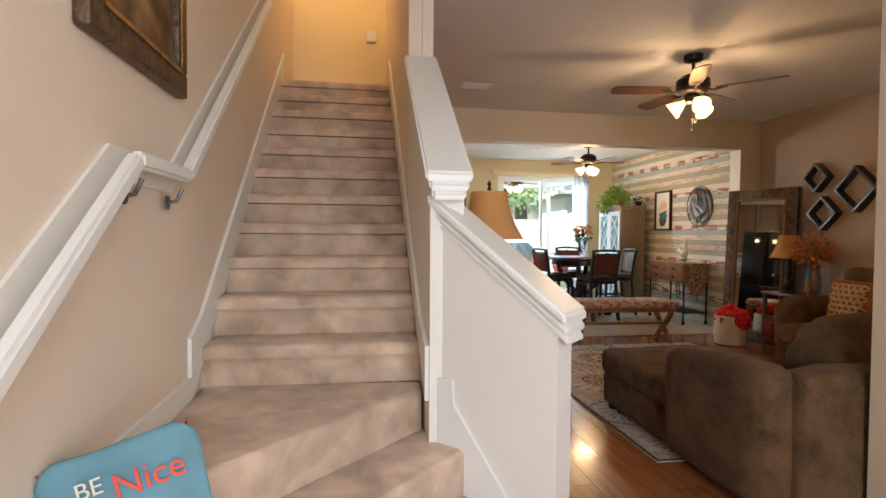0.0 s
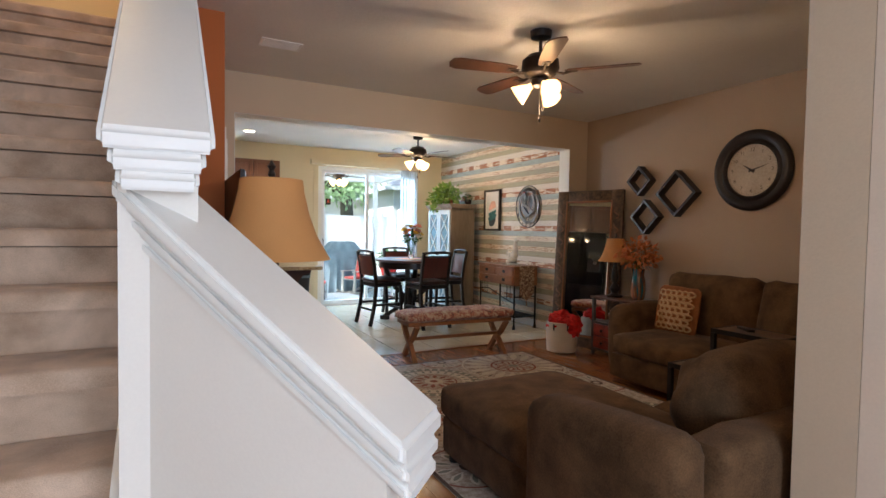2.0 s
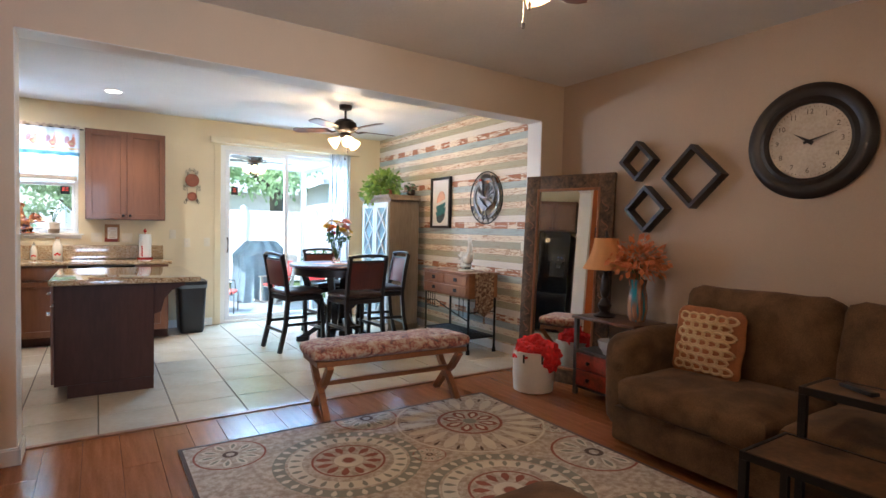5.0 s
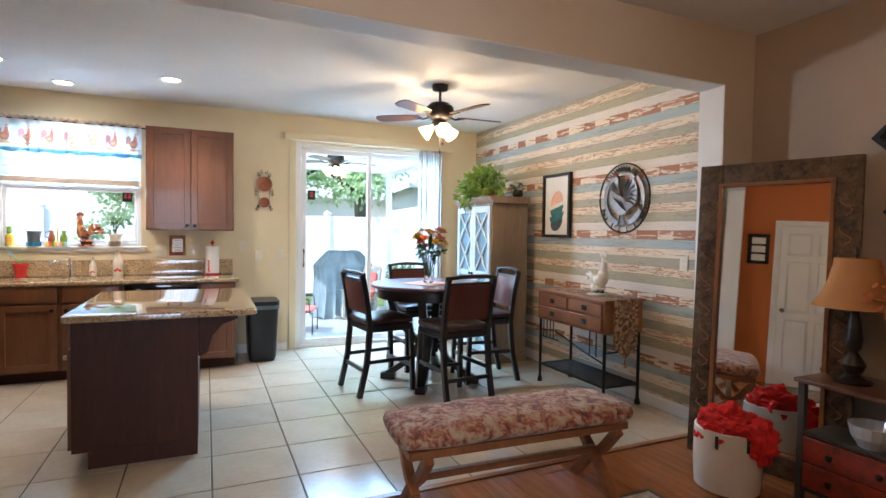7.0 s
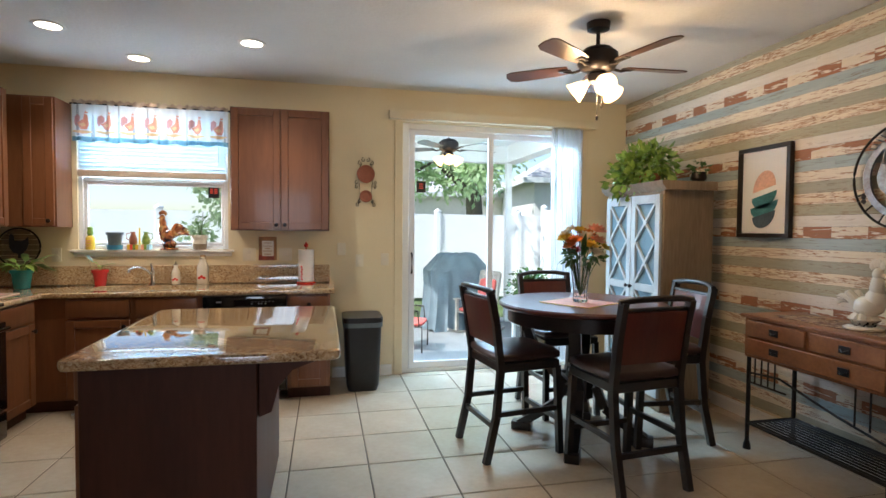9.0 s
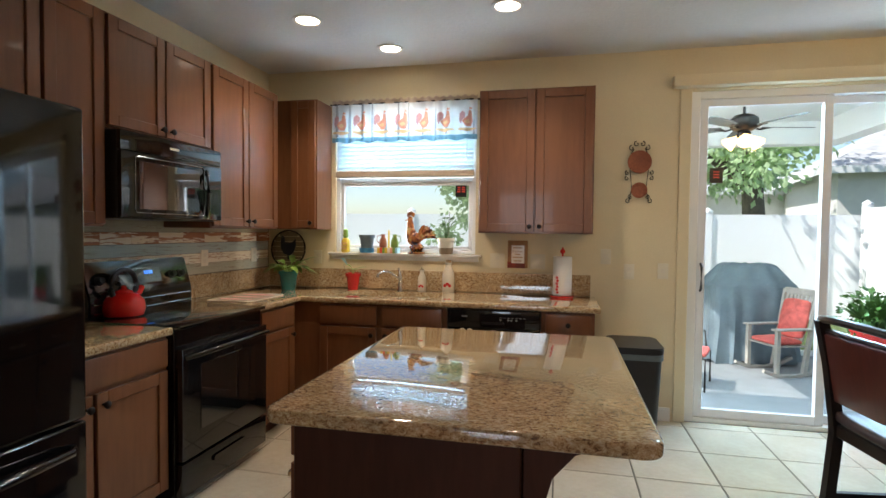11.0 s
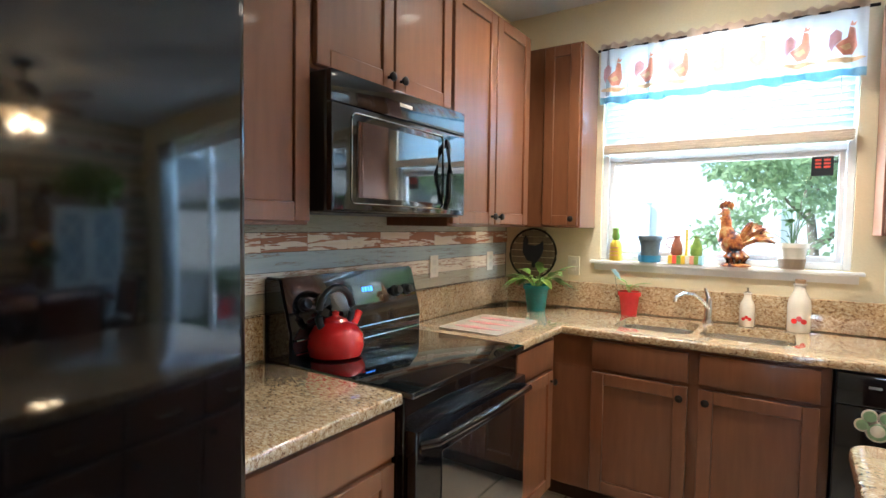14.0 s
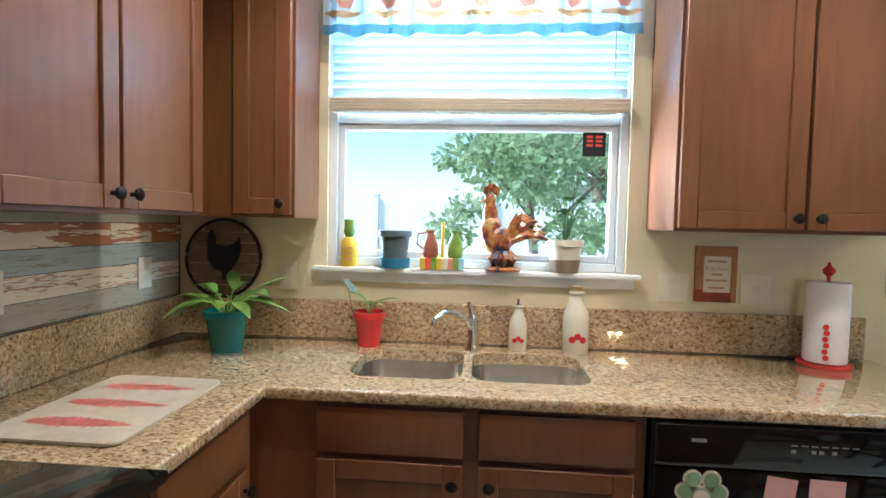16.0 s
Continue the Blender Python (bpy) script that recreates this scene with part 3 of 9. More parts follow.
# skirting of the stair
bm = B()
SL = RISE / RUN
prism(bm, [(2.25, 0.60), (2.25, 0.86), (2.40, 0.93), (5.0, 0.93 + SL * 2.6), (5.0, 0.7 + SL * 2.6)], -0.199, -0.182, "x")
prism(bm, [(0.55, 0.0), (0.55, 0.70), (2.25, 0.70), (2.25, 0.0)], -0.199, -0.182, "x")
structure("baseboard_stair_west", bm, "white")
bm = B()
prism(bm, [(2.13, 0.60), (2.13, 0.83), (2.40, 0.93), (5.0, 0.93 + SL * 2.6), (5.0, 0.7 + SL * 2.6)], 0.762, 0.779, "x")
structure("baseboard_stair_east", bm, "white")
bm = B()
prism(bm, [(-0.06, 0.0), (0.49, 0.0), (0.49, 0.12), (0.30, 0.30), (0.06, 0.60), (0.05, 0.70), (-0.06, 0.70)], -0.08, -0.067, "y")
bmesh.ops.transform(bm, matrix=DG, verts=bm.verts)
structure("baseboard_stair_low", bm, "white")


def baseboard(name, x0, x1, y0, y1):
    bm = B()
    box(bm, x0, x1, y0, y1, 0.0, 0.085)
    dx, dy = (0.004, 0) if abs(x1 - x0) < 0.05 else (0, 0.004)
    box(bm, x0 + dx, x1 - dx, y0 + dy, y1 - dy, 0.0851, 0.10, bev=0.003)
    structure(name, bm, "white")


baseboard("baseboard_east_dining", WX - 0.016, WX - 0.001, 6.2, WY - 0.02)
baseboard("baseboard_north_mid", 2.50, 3.07, WY - 0.016, WY - 0.001)
baseboard("baseboard_north_east", 5.14, WX - 0.02, WY - 0.016, WY - 0.001)
baseboard("baseboard_east_living", WX - 0.016, WX - 0.001, 1.92, 5.98)
baseboard("baseboard_jamb_west", 1.201, 1.415, 5.984, 5.999)
baseboard("baseboard_jamb_west_end", 1.407, 1.421, 5.984, 6.19)
baseboard("baseboard_jamb_east", 5.26, WX - 0.02, 5.984, 5.999)
baseboard("baseboard_jamb_east_end", 5.258, 5.273, 6.0, 6.188)
baseboard("baseboard_hall_east", 2.644, 2.659, -2.1, 1.9)
sbox("trim_floor_border", "oak", 1.42, WX - 0.02, 6.205, 6.25, -0.004, 0.008, bev=0.003)


# ---- kitchen cabinets ----
def knob(parent, x, z, y=-0.022):
    bm = B()
    R = Matrix.Translation((x, y, z)) @ Matrix.Rotation(radians(90), 4, "X")
    lathe(bm, [(0.006, 0), (0.006, 0.012), (0.015, 0.018), (0.017, 0.026), (0.010, 0.032), (0, 0.033)], n=14, m=R)
    part("knob", bm, "darkmetal", parent)


def shaker(parent, name, x0, x1, z0, z1, material="cherry", kx=None, kz=None, th=0.022, rail=0.058):
    bm = B()
    box(bm, x0 + rail + 0.0005, x1 - rail - 0.0005, -th + 0.010, -0.001, z0 + rail + 0.0005, z1 - rail - 0.0005, bev=0.001)
    d = part(name, bm, material, parent)
    for nm, q in (("stile", (x0, x0 + rail, z0, z1)), ("stile", (x1 - rail, x1, z0, z1)), ("rail", (x0 + rail, x1 - rail, z0, z0 + rail)), ("rail", (x0 + rail, x1 - rail, z1 - rail, z1))):
        bm = B()
        box(bm, q[0], q[1], -th + (0.0006 if nm == "rail" else 0), 0, q[2], q[3], bev=0.003)
        part(nm, bm, material, d)
    if kx is not None:
        knob(d, kx, kz, -th)
    return d


def slab_drawer(parent, x0, x1, z0, z1, k=True, material="cherry"):
    bm = B()
    box(bm, x0, x1, -0.022, 0, z0, z1, bev=0.005, seg=2)
    d = part("drawer", bm, material, parent)
    if k:
        knob(d, (x0 + x1) / 2, (z0 + z1) / 2)


WALLCAB = "cherry-stained wall cabinet with recessed-panel doors and small dark knobs"
BASECAB = "cherry-stained base cabinet with drawer fronts above panel doors"


def wall_cabinet(m, w, h, depth, doors, sides, label=WALLCAB):
    """Doors as (x0, x1); sides tells where each knob sits: L, R or '' for none."""
    c = thing("wall_cabinet", m, label, "cabinet", "kitchen wall cabinets")
    bm = B()
    box(bm, 0, w, 0.0015, depth, 0, h, bev=0.002)
    part("body", bm, "cherry", c)
    for (a, b), s in zip(doors, sides):
        kx = {"L": a + 0.03, "R": b - 0.03}.get(s)
        shaker(c, "door", a, b, 0.012, h - 0.012, kx=kx, kz=0.05 if kx else None)
    return c


def base_cabinet(m, w, depth, drawers, doors, label=BASECAB, material="cherry", h=0.872, sink=False):
    c = thing("base_cabinet", m, label, "cabinet", "kitchen base cabinets")
    bm = B()
    box(bm, 0, w, 0.0015, depth, 0.1, 0.715 if sink else h, bev=0.002)
    if sink:
        box(bm, 0, w, 0.0015, 0.02, 0.715, h)
    part("body", bm, material, c)
    bm = B()
    box(bm, 0, w, 0.07, depth, 0, 0.099)
    part("toe_kick", bm, "espresso", c)
    for a, b in drawers:
        slab_drawer(c, a, b, 0.725, 0.86, k=(b - a) < 0.36)
    for a, b, s in doors:
        shaker(c, "door", a, b, 0.115, 0.705, kx={"L": a + 0.03, "R": b - 0.03}[s], kz=0.655)
    return c


RL = lambda x, y, z: pose(x, y, z, 0, 0, 90)
UZ, UH = 1.405, 1.035
# along the west wall, seen from the fridge to the corner
wall_cabinet(RL(0.10, 6.42, 1.87), 0.86, 0.57, 0.34, [(0.01, 0.425), (0.435, 0.85)], ["R", "L"], "cherry-stained cabinet with two short doors above the refrigerator")
wall_cabinet(RL(0.10, 7.285, UZ), 0.635, UH, 0.34, [(0.01, 0.31), (0.325, 0.625)], ["R", "L"])
wall_cabinet(RL(0.10, 7.925, 1.885), 0.775, 0.555, 0.34, [(0.01, 0.38), (0.39, 0.765)], ["R", "L"], "cherry-stained short cabinet above the microwave oven")
wall_cabinet(RL(0.10, 8.705, UZ), 0.80, UH, 0.34, [(0.01, 0.39), (0.40, 0.775)], ["R", "L"])
wall_cabinet(pose(-0.245, 9.69, UZ), 0.59, UH, 0.275, [(0.37, 0.58)], ["R"], "cherry-stained narrow corner cabinet beside the kitchen window")
wall_cabinet(pose(1.655, 9.665, 1.39), 0.82, 1.045, 0.30, [(0.01, 0.405), (0.415, 0.81)], ["R", "L"], "cherry-stained double-door wall cabinet beside the kitchen window")
base_cabinet(RL(0.365, 7.36, 0), 0.655, 0.60, [(0.02, 0.64)], [(0.02, 0.215, "R"), (0.235, 0.64, "L")])
base_cabinet(RL(0.365, 8.80, 0), 0.50, 0.60, [(0.03, 0.44)], [(0.03, 0.44, "R")], "cherry-stained corner base cabinet beside the black range")
base_cabinet(pose(-0.24, 9.345, 0), 1.735, 0.605, [(0.79, 1.22), (1.265, 1.70)], [(0.79, 1.22, "R"), (1.265, 1.70, "L")], "cherry-stained sink base cabinet with two false drawer fronts", sink=True)
base_cabinet(pose(2.135, 9.345, 0), 0.345, 0.605, [(0.03, 0.32)], [(0.03, 0.32, "L")], "cherry-stained end base cabinet beside the dishwasher")


# ---- worktops ----
def worktop(name, polys, label, z0=0.874, z1=0.914, holes=()):
    t = thing(name, pose(0, 0, 0), label, "worktop")
    bm = B()
    for p in polys:
        prism(bm, p, z0, z1)
    bmesh.ops.remove_doubles(bm, verts=bm.verts[:], dist=0.0005)
    es = [e for e in bm.edges if e.calc_face_angle(0) > 0.5 and (abs(e.verts[0].co.z - e.verts[1].co.z) < 1e-5)]
    bmesh.ops.bevel(bm, geom=es, offset=0.011, segments=3, affect="EDGES", profile=0.5)
    part("slab", bm, "granite", t)
    return t


def round_rect(x0, x1, y0, y1, r, n=5):
    pts = []
    for cx, cy, a in ((x1 - r, y1 - r, 0), (x0 + r, y1 - r, 90), (x0 + r, y0 + r, 180), (x1 - r, y0 + r, 270)):
        for i in range(n + 1):
            t = radians(a + 90 * i / n)
            pts.append((cx + r * math.cos(t), cy + r * math.sin(t)))
    return pts


def cut_box(ob, x0, x1, y0, y1, z0, z1, r=0.0):
    """Cuts a rounded box out of ob's mesh."""
    bm = B()
    prism(bm, round_rect(x0, x1, y0, y1, r), z0, z1)
    c = new("cutter", finish(bm, "cutter", "granite", False))
    mod = ob.modifiers.new("cut", "BOOLEAN")
    mod.object, mod.operation, mod.solver = c, "DIFFERENCE", "EXACT"
    dg = bpy.context.evaluated_depsgraph_get()
    me = bpy.data.meshes.new_from_object(ob.evaluated_get(dg))
    ob.modifiers.clear()
    ob.data = me
    bpy.data.objects.remove(c)


L_top = worktop("worktop", [[(LX + 0.002, 8.797), (0.40, 8.797), (0.40, 9.315), (2.515, 9.315), (2.515, WY - 0.002), (LX + 0.002, WY - 0.002)]], "brown speckled granite worktop running round the corner under the kitchen window")
slab = L_top.children[0]
cut_box(slab, 0.60, 0.965, 9.46, 9.82, 0.8, 1.0, 0.07)
cut_box(slab, 0.995, 1.375, 9.46, 9.82, 0.8, 1.0, 0.07)
worktop("worktop", [[(LX + 0.002, 7.345), (0.40, 7.345), (0.40, 8.018), (LX + 0.002, 8.018)]], "short brown speckled granite worktop between the refrigerator and the range")
bs = thing("granite_backsplash", pose(0, 0, 0), "low brown granite upstand along the back of the worktops", "backsplash")
for d in ((-0.226, 2.48, WY - 0.022, WY - 0.001, 0.9145, 1.075), (LX + 0.001, -0.228, 8.80, WY - 0.002, 0.9145, 1.075), (LX + 0.001, -0.228, 7.35, 8.01, 0.9145, 1.075)):
    bm = B()
    box(bm, *d, bev=0.003)
    part("upstand", bm, "granite", bs)

# sink and tap
sink = thing("kitchen_sink", pose(0, 0, 0), "double-bowl stainless steel sink set into the granite worktop", "sink")
for x0, x1 in ((0.60, 0.965), (0.995, 1.375)):
    bm = B()
    rings = []
    for g, z in ((0.0, 0.905), (0.004, 0.80), (0.03, 0.735), (0.10, 0.728)):
        rings.append([bm.verts.new((x, y, z)) for x, y in round_rect(x0 - 0.003 + g, x1 + 0.003 - g, 9.457 + g, 9.823 - g, 0.07)])
    for p, q in zip(rings, rings[1:]):
        for i in range(len(p)):
            bm.faces.new((p[i], p[(i + 1) % len(p)], q[(i + 1) % len(p)], q[i]))
    bm.faces.new(rings[-1])
    bowl = part("bowl", bm, "steel", sink)
    bm = B()
    lathe(bm, [(0.0, 0.731), (0.038, 0.731), (0.045, 0.735), (0.045, 0.729)], (x0 + x1) / 2, 9.64)
    part("drain", bm, "chrome", bowl)
tap = thing("kitchen_tap", pose(0.99, 9.865, 0.9145) @ Matrix.Diagonal((0.95, 0.95, 0.78, 1.0)), "brushed steel single-lever kitchen tap with a curved spout", "tap")
bm = B()
lathe(bm, [(0.032, 0), (0.030, 0.012), (0.021, 0.03), (0.019, 0.15), (0.017, 0.17), (0, 0.172)], n=18)
part("body", bm, "steel", tap)
bm = B()
tube(bm, [(0, -0.005, 0.10), (-0.03, -0.04, 0.16), (-0.07, -0.09, 0.20), (-0.11, -0.13, 0.205), (-0.14, -0.16, 0.18), (-0.145, -0.165, 0.15)], [0.013, 0.013, 0.012, 0.012, 0.012, 0.013], 12)
part("spout", bm, "steel", tap)
bm = B()
tube(bm, [(0.0, 0, 0.165), (-0.006, 0.005, 0.19), (-0.02, 0.01, 0.235)], [0.016, 0.012, 0.009], 10)
part("lever", bm, "steel", tap)

# ---- refrigerator ----
fr = thing("refrigerator", RL(0.62, 6.407, 0), "glossy black french-door refrigerator with an ice and water dispenser", "refrigerator")
bm = B()
box(bm, 0.004, 0.906, 0.05, 0.84, 0.02, 1.775, bev=0.006)
part("body", bm, "blackmat", fr)
for x0, x1, nm in ((0, 0.452, "left"), (0.459, 0.91, "right")):
    bm = B()
    box(bm, x0, x1, -0.015, 0.048, 0.73, 1.81, bev=0.014, seg=3)
    d = part("door", bm, "black", fr)
    hx = 0.408 if nm == "left" else 0.489
    bm = B()
    pts = [(hx, -0.02, 1.665), (hx, -0.045, 1.61), (hx, -0.068, 1.45), (hx, -0.078, 1.28), (hx, -0.068, 1.10), (hx, -0.045, 0.95), (hx, -0.02, 0.92)]
    tube(bm, pts, [0.008, 0.012, 0.015, 0.016, 0.015, 0.012, 0.008], 12)
    part("handle", bm, "black", d, "tall bowed black handle")
    if nm == "left":
        bm = B()
        box(bm, 0.07, 0.335, -0.019, -0.0155, 1.28, 1.42, bev=0.001)
        pn = part("control_panel", bm, "glassblack", d)
        for dx in (0.125, 0.195):
            txt = bpy.data.curves.new("readout", "FONT")
            txt.body, txt.size, txt.align_x = ("0" if dx < 0.15 else "37"), 0.021, "CENTER"
            to = new("readout", txt)
            to.matrix_world = Matrix.Identity(4)
            dg = bpy.context.evaluated_depsgraph_get()
            me = bpy.data.meshes.new_from_object(to.evaluated_get(dg))
            bpy.data.objects.remove(to)
            me.transform(Matrix.Translation((dx, -0.0205, 1.345)) @ Matrix.Rotation(radians(90), 4, "X"))
            me.materials.clear()
            me.materials.append(M["led"])
            ro = new("readout", me)
            ro.parent = pn
        bm = B()
        for x, z in ((0.088, 1.385), (0.088, 1.37), (0.088, 1.34), (0.088, 1.31), (0.135, 1.318), (0.165, 1.302), (0.195, 1.302), (0.225, 1.302), (0.305, 1.385), (0.305, 1.345), (0.305, 1.31)):
            box(bm, x - 0.005, x + 0.006, -0.0200, -0.0195, z, z + 0.0018)
        o = part("button_mark", bm, "switch", pn)
        bm = B()
        box(bm, 0.075, 0.33, -0.018, -0.0157, 0.99, 1.275, bev=0.001)
        disp = part("dispenser", bm, "blackmat", d)
        bm = B()
        box(bm, 0.07, 0.335, -0.055, -0.016, 0.985, 1.005, bev=0.004, seg=2)
        part("drip_tray", bm, "black", disp)
        for q in ((0.062, 0.074, 0.985, 1.425), (0.331, 0.343, 0.985, 1.425), (0.074, 0.331, 1.421, 1.430), (0.074, 0.331, 1.272, 1.282)):
            bm = B()
            box(bm, q[0], q[1], -0.030, -0.0159, q[2], q[3], bev=0.003, seg=2)
            part("surround", bm, "black", disp)
        bm = B()
        prism(bm, [(0.105, 1.268), (0.235, 1.268), (0.215, 1.205), (0.125, 1.205)], -0.050, -0.019, "y")
        bmesh.ops.bevel(bm, geom=bm.edges[:], offset=0.006, segments=2, affect="EDGES")
        part("paddle", bm, "black", disp)
        bm = B()
        cyl(bm, 0.17, -0.045, 1.165, 1.215, 0.030, 0.036)
        part("spout", bm, "pewter", disp, "translucent grey water spout")
        bm = B()
        box(bm, 0.255, 0.285, -0.026, -0.0185, 1.03, 1.255, bev=0.003)
        part("side_fin", bm, "blackmat", disp)
bm = B()
box(bm, 0, 0.91, -0.015, 0.048, 0.05, 0.722, bev=0.014, seg=3)
d = part("freezer_drawer", bm, "black", fr)
bm = B()
tube(bm, [(0.06, -0.015, 0.64), (0.10, -0.055, 0.645), (0.30, -0.072, 0.65), (0.455, -0.076, 0.65), (0.61, -0.072, 0.65), (0.81, -0.055, 0.645), (0.85, -0.015, 0.64)], 0.016, 12)
part("handle", bm, "black", d)

# ---- range ----
rg = thing("electric_range", RL(0.40, 8.022, 0), "glossy black freestanding electric range with a glass top", "range")
bm = B()
box(bm, 0.002, 0.768, 0.0, 0.63, 0.02, 0.895, bev=0.004)
part("body", bm, "black", rg)
bm = B()
box(bm, 0.0, 0.77, -0.035, 0.56, 0.896, 0.918, bev=0.006, seg=2)
part("cooktop", bm, "glassblack", rg)
bm = B()
prism(bm, [(0.50, 0.90), (0.645, 0.90), (0.645, 1.215), (0.555, 1.215), (0.50, 1.02)], 0.0, 0.77, "x")
bmesh.ops.bevel(bm, geom=bm.edges[:], offset=0.008, segments=2, affect="EDGES")
pn = part("control_panel", bm, "black", rg)
tl = Matrix.Translation((0, 0.523, 1.10)) @ Matrix.Rotation(radians(90 - 15.7), 4, "X")
for kx in (0.08, 0.17, 0.61, 0.69):
    bm = B()
    lathe(bm, [(0.026, 0), (0.026, 0.008), (0.020, 0.012), (0.018, 0.032), (0, 0.034)], n=18, m=tl @ Matrix.Translation((kx, 0.015, 0.0)))
    part("dial", bm, "blackmat", pn)
for z, d in ((0.945, 0.494), (0.995, 0.492)):
    bm = B()
    tube(bm, [(0.02, d, z), (0.75, d, z)], 0.004, 6)
    part("ledge_trim", bm, "darkchrome", pn)
bm = B()
box(bm, 0.34, 0.52, -0.02, 0.065, 0.0, 0.005, bev=0.001, m=tl)
part("display", bm, "glassblack", pn)
bm = B()
for i in range(4):
    box(bm, 0.395 + i * 0.017, 0.407 + i * 0.017, 0.03, 0.05, 0.0055, 0.0065, m=tl)
part("readout", bm, "led", pn)
bm = B()
box(bm, 0.005, 0.765, -0.045, -0.001, 0.235, 0.80, bev=0.008, seg=2)
dr = part("oven_door", bm, "black", rg)
bm = B()
box(bm, 0.14, 0.63, -0.0485, -0.0455, 0.36, 0.70, bev=0.001)
part("window", bm, "glassblack", dr)
bm = B()
tube(bm, [(0.03, -0.045, 0.755), (0.06, -0.085, 0.765), (0.385, -0.10, 0.77), (0.71, -0.085, 0.765), (0.74, -0.045, 0.755)], 0.014, 12)
part("handle", bm, "black", dr)
bm = B()
box(bm, 0.005, 0.765, -0.04, -0.001, 0.05, 0.222, bev=0.008, seg=2)
dr = part("storage_drawer", bm, "black", rg)
bm = B()
prism(bm, round_rect(0.24, 0.53, 0.145, 0.175, 0.014), -0.052, -0.04, "y")
part("handle", bm, "black", dr)
kz = 0.919

kt = thing("kettle", pose(-0.06, 8.20, kz), "glossy red enamel kettle with a black handle on the range", "kettle")
bm = B()
lathe(bm, [(0.075, 0), (0.098, 0.008), (0.108, 0.045), (0.102, 0.085), (0.078, 0.118), (0.045, 0.132), (0.0, 0.136)], n=32)
part("body", bm, "redpaint", kt)
bm = B()
lathe(bm, [(0.046, 0.131), (0.04, 0.142), (0.02, 0.148), (0.012, 0.152), (0.014, 0.165), (0, 0.17)], n=20)
part("lid", bm, "redpaint", kt)
bm = B()
tube(bm, [(0.0, 0.075, 0.10), (0.0, 0.108, 0.128), (0.0, 0.128, 0.15)], [0.026, 0.018, 0.015], 14)
part("spout", bm, "redpaint", kt)
bm = B()
tube(bm, [(0, 0.085 * math.cos(radians(a)), 0.165 + 0.085 * math.sin(radians(a)) * 1.05) for a in range(-38, 219, 16)], 0.014, 10)
part("handle", bm, "blackmat", kt)

# ---- microwave ----
mw = thing("microwave_oven", RL(0.165, 7.93, 1.445), "glossy black over-range microwave oven hung below the cabinets", "microwave")
bm = B()
box(bm, 0, 0.765, 0.0, 0.40, 0, 0.43, bev=0.005)
part("body", bm, "blackmat", mw)
bm = B()
box(bm, 0.0, 0.765, -0.022, -0.001, 0.335, 0.43, bev=0.006, seg=2)
part("vent_panel", bm, "black", mw)
bm = B()
box(bm, 0.0, 0.765, -0.026, -0.001, 0.005, 0.332, bev=0.008, seg=2)
dr = part("door", bm, "black", mw)
bm = B()
box(bm, 0.11, 0.56, -0.029, -0.0265, 0.05, 0.29, bev=0.001)
part("window", bm, "glassblack", dr)
# Bright outline is the highlight on the door's bevel, added as a thin tube.
bm = B()
loop = round_rect(0.085, 0.60, 0.030, 0.312, 0.02)
tube(bm, [(x, -0.0275, z) for x, z in loop], 0.0032, 6, closed=True)
part("window_trim", bm, "darkchrome", dr)
bm = B()
box(bm, 0.33, 0.40, -0.0232, -0.0222, 0.378, 0.390)
part("maker_plate", bm, "switch", mw)
bm = B()
for dx in (0.64,):
    tube(bm, [(dx - 0.012, -0.024, 0.03), (dx - 0.03, -0.045, 0.07), (dx - 0.045, -0.062, 0.165), (dx - 0.03, -0.045, 0.26), (dx - 0.012, -0.024, 0.30)], [0.008, 0.012, 0.012, 0.012, 0.008], 10)
part("handle", bm, "black", dr)

# ---- dishwasher ----
dwm = thing("dishwasher", pose(1.503, 9.332, 0), "black built-in dishwasher under the granite worktop", "dishwasher")
bm = B()
box(bm, 0, 0.628, 0, 0.6, 0.09, 0.868)
part("body", bm, "blackmat", dwm)
bm = B()
box(bm, 0.003, 0.625, -0.022, -0.001, 0.10, 0.745, bev=0.005, seg=2)
part("door", bm, "black", dwm)
bm = B()
box(bm, 0.003, 0.625, -0.026, -0.001, 0.75, 0.868, bev=0.006, seg=2)
pn = part("control_panel", bm, "black", dwm)
for x0, x1, z0, z1 in [(0.36 + i * 0.026, 0.377 + i * 0.026, 0.822, 0.825) for i in range(7)] + [(0.36, 0.372, 0.803, 0.812), (0.412, 0.424, 0.803, 0.812), (0.432, 0.444, 0.803, 0.812), (0.465, 0.477, 0.803, 0.812), (0.10, 0.14, 0.820, 0.830)]:
    bm = B()
    box(bm, x0, x1, -0.0272, -0.0262, z0, z1)
    part("button_mark", bm, "dimmark", pn)
bm = B()
box(bm, 0.24, 0.39, -0.0275, -0.0262, 0.775, 0.790, bev=0.0005)
part("grip_recess", bm, "blackmat", pn)
M["sage"] = mat("sage_green_enamel", (0.24, 0.36, 0.20), 0.5, var=0.15, scale=30, bump=0)
paw = thing("paw_magnet", pose(1.635, 9.306, 0.662) @ Matrix.Scale(0.88, 4), "pale green paw-shaped magnet with a round picture on the dishwasher", "magnet")
bm = B()
for x, z, r in ((0, 0, 0.036), (-0.052, 0.022, 0.022), (-0.028, 0.062, 0.023), (0.028, 0.062, 0.023), (0.052, 0.022, 0.022)):
    cyl(bm, x, z, 0, 0.003, r + 0.007, n=24, m=Matrix.Rotation(radians(90), 4, "X"))
part("backing", bm, "ivory", paw)
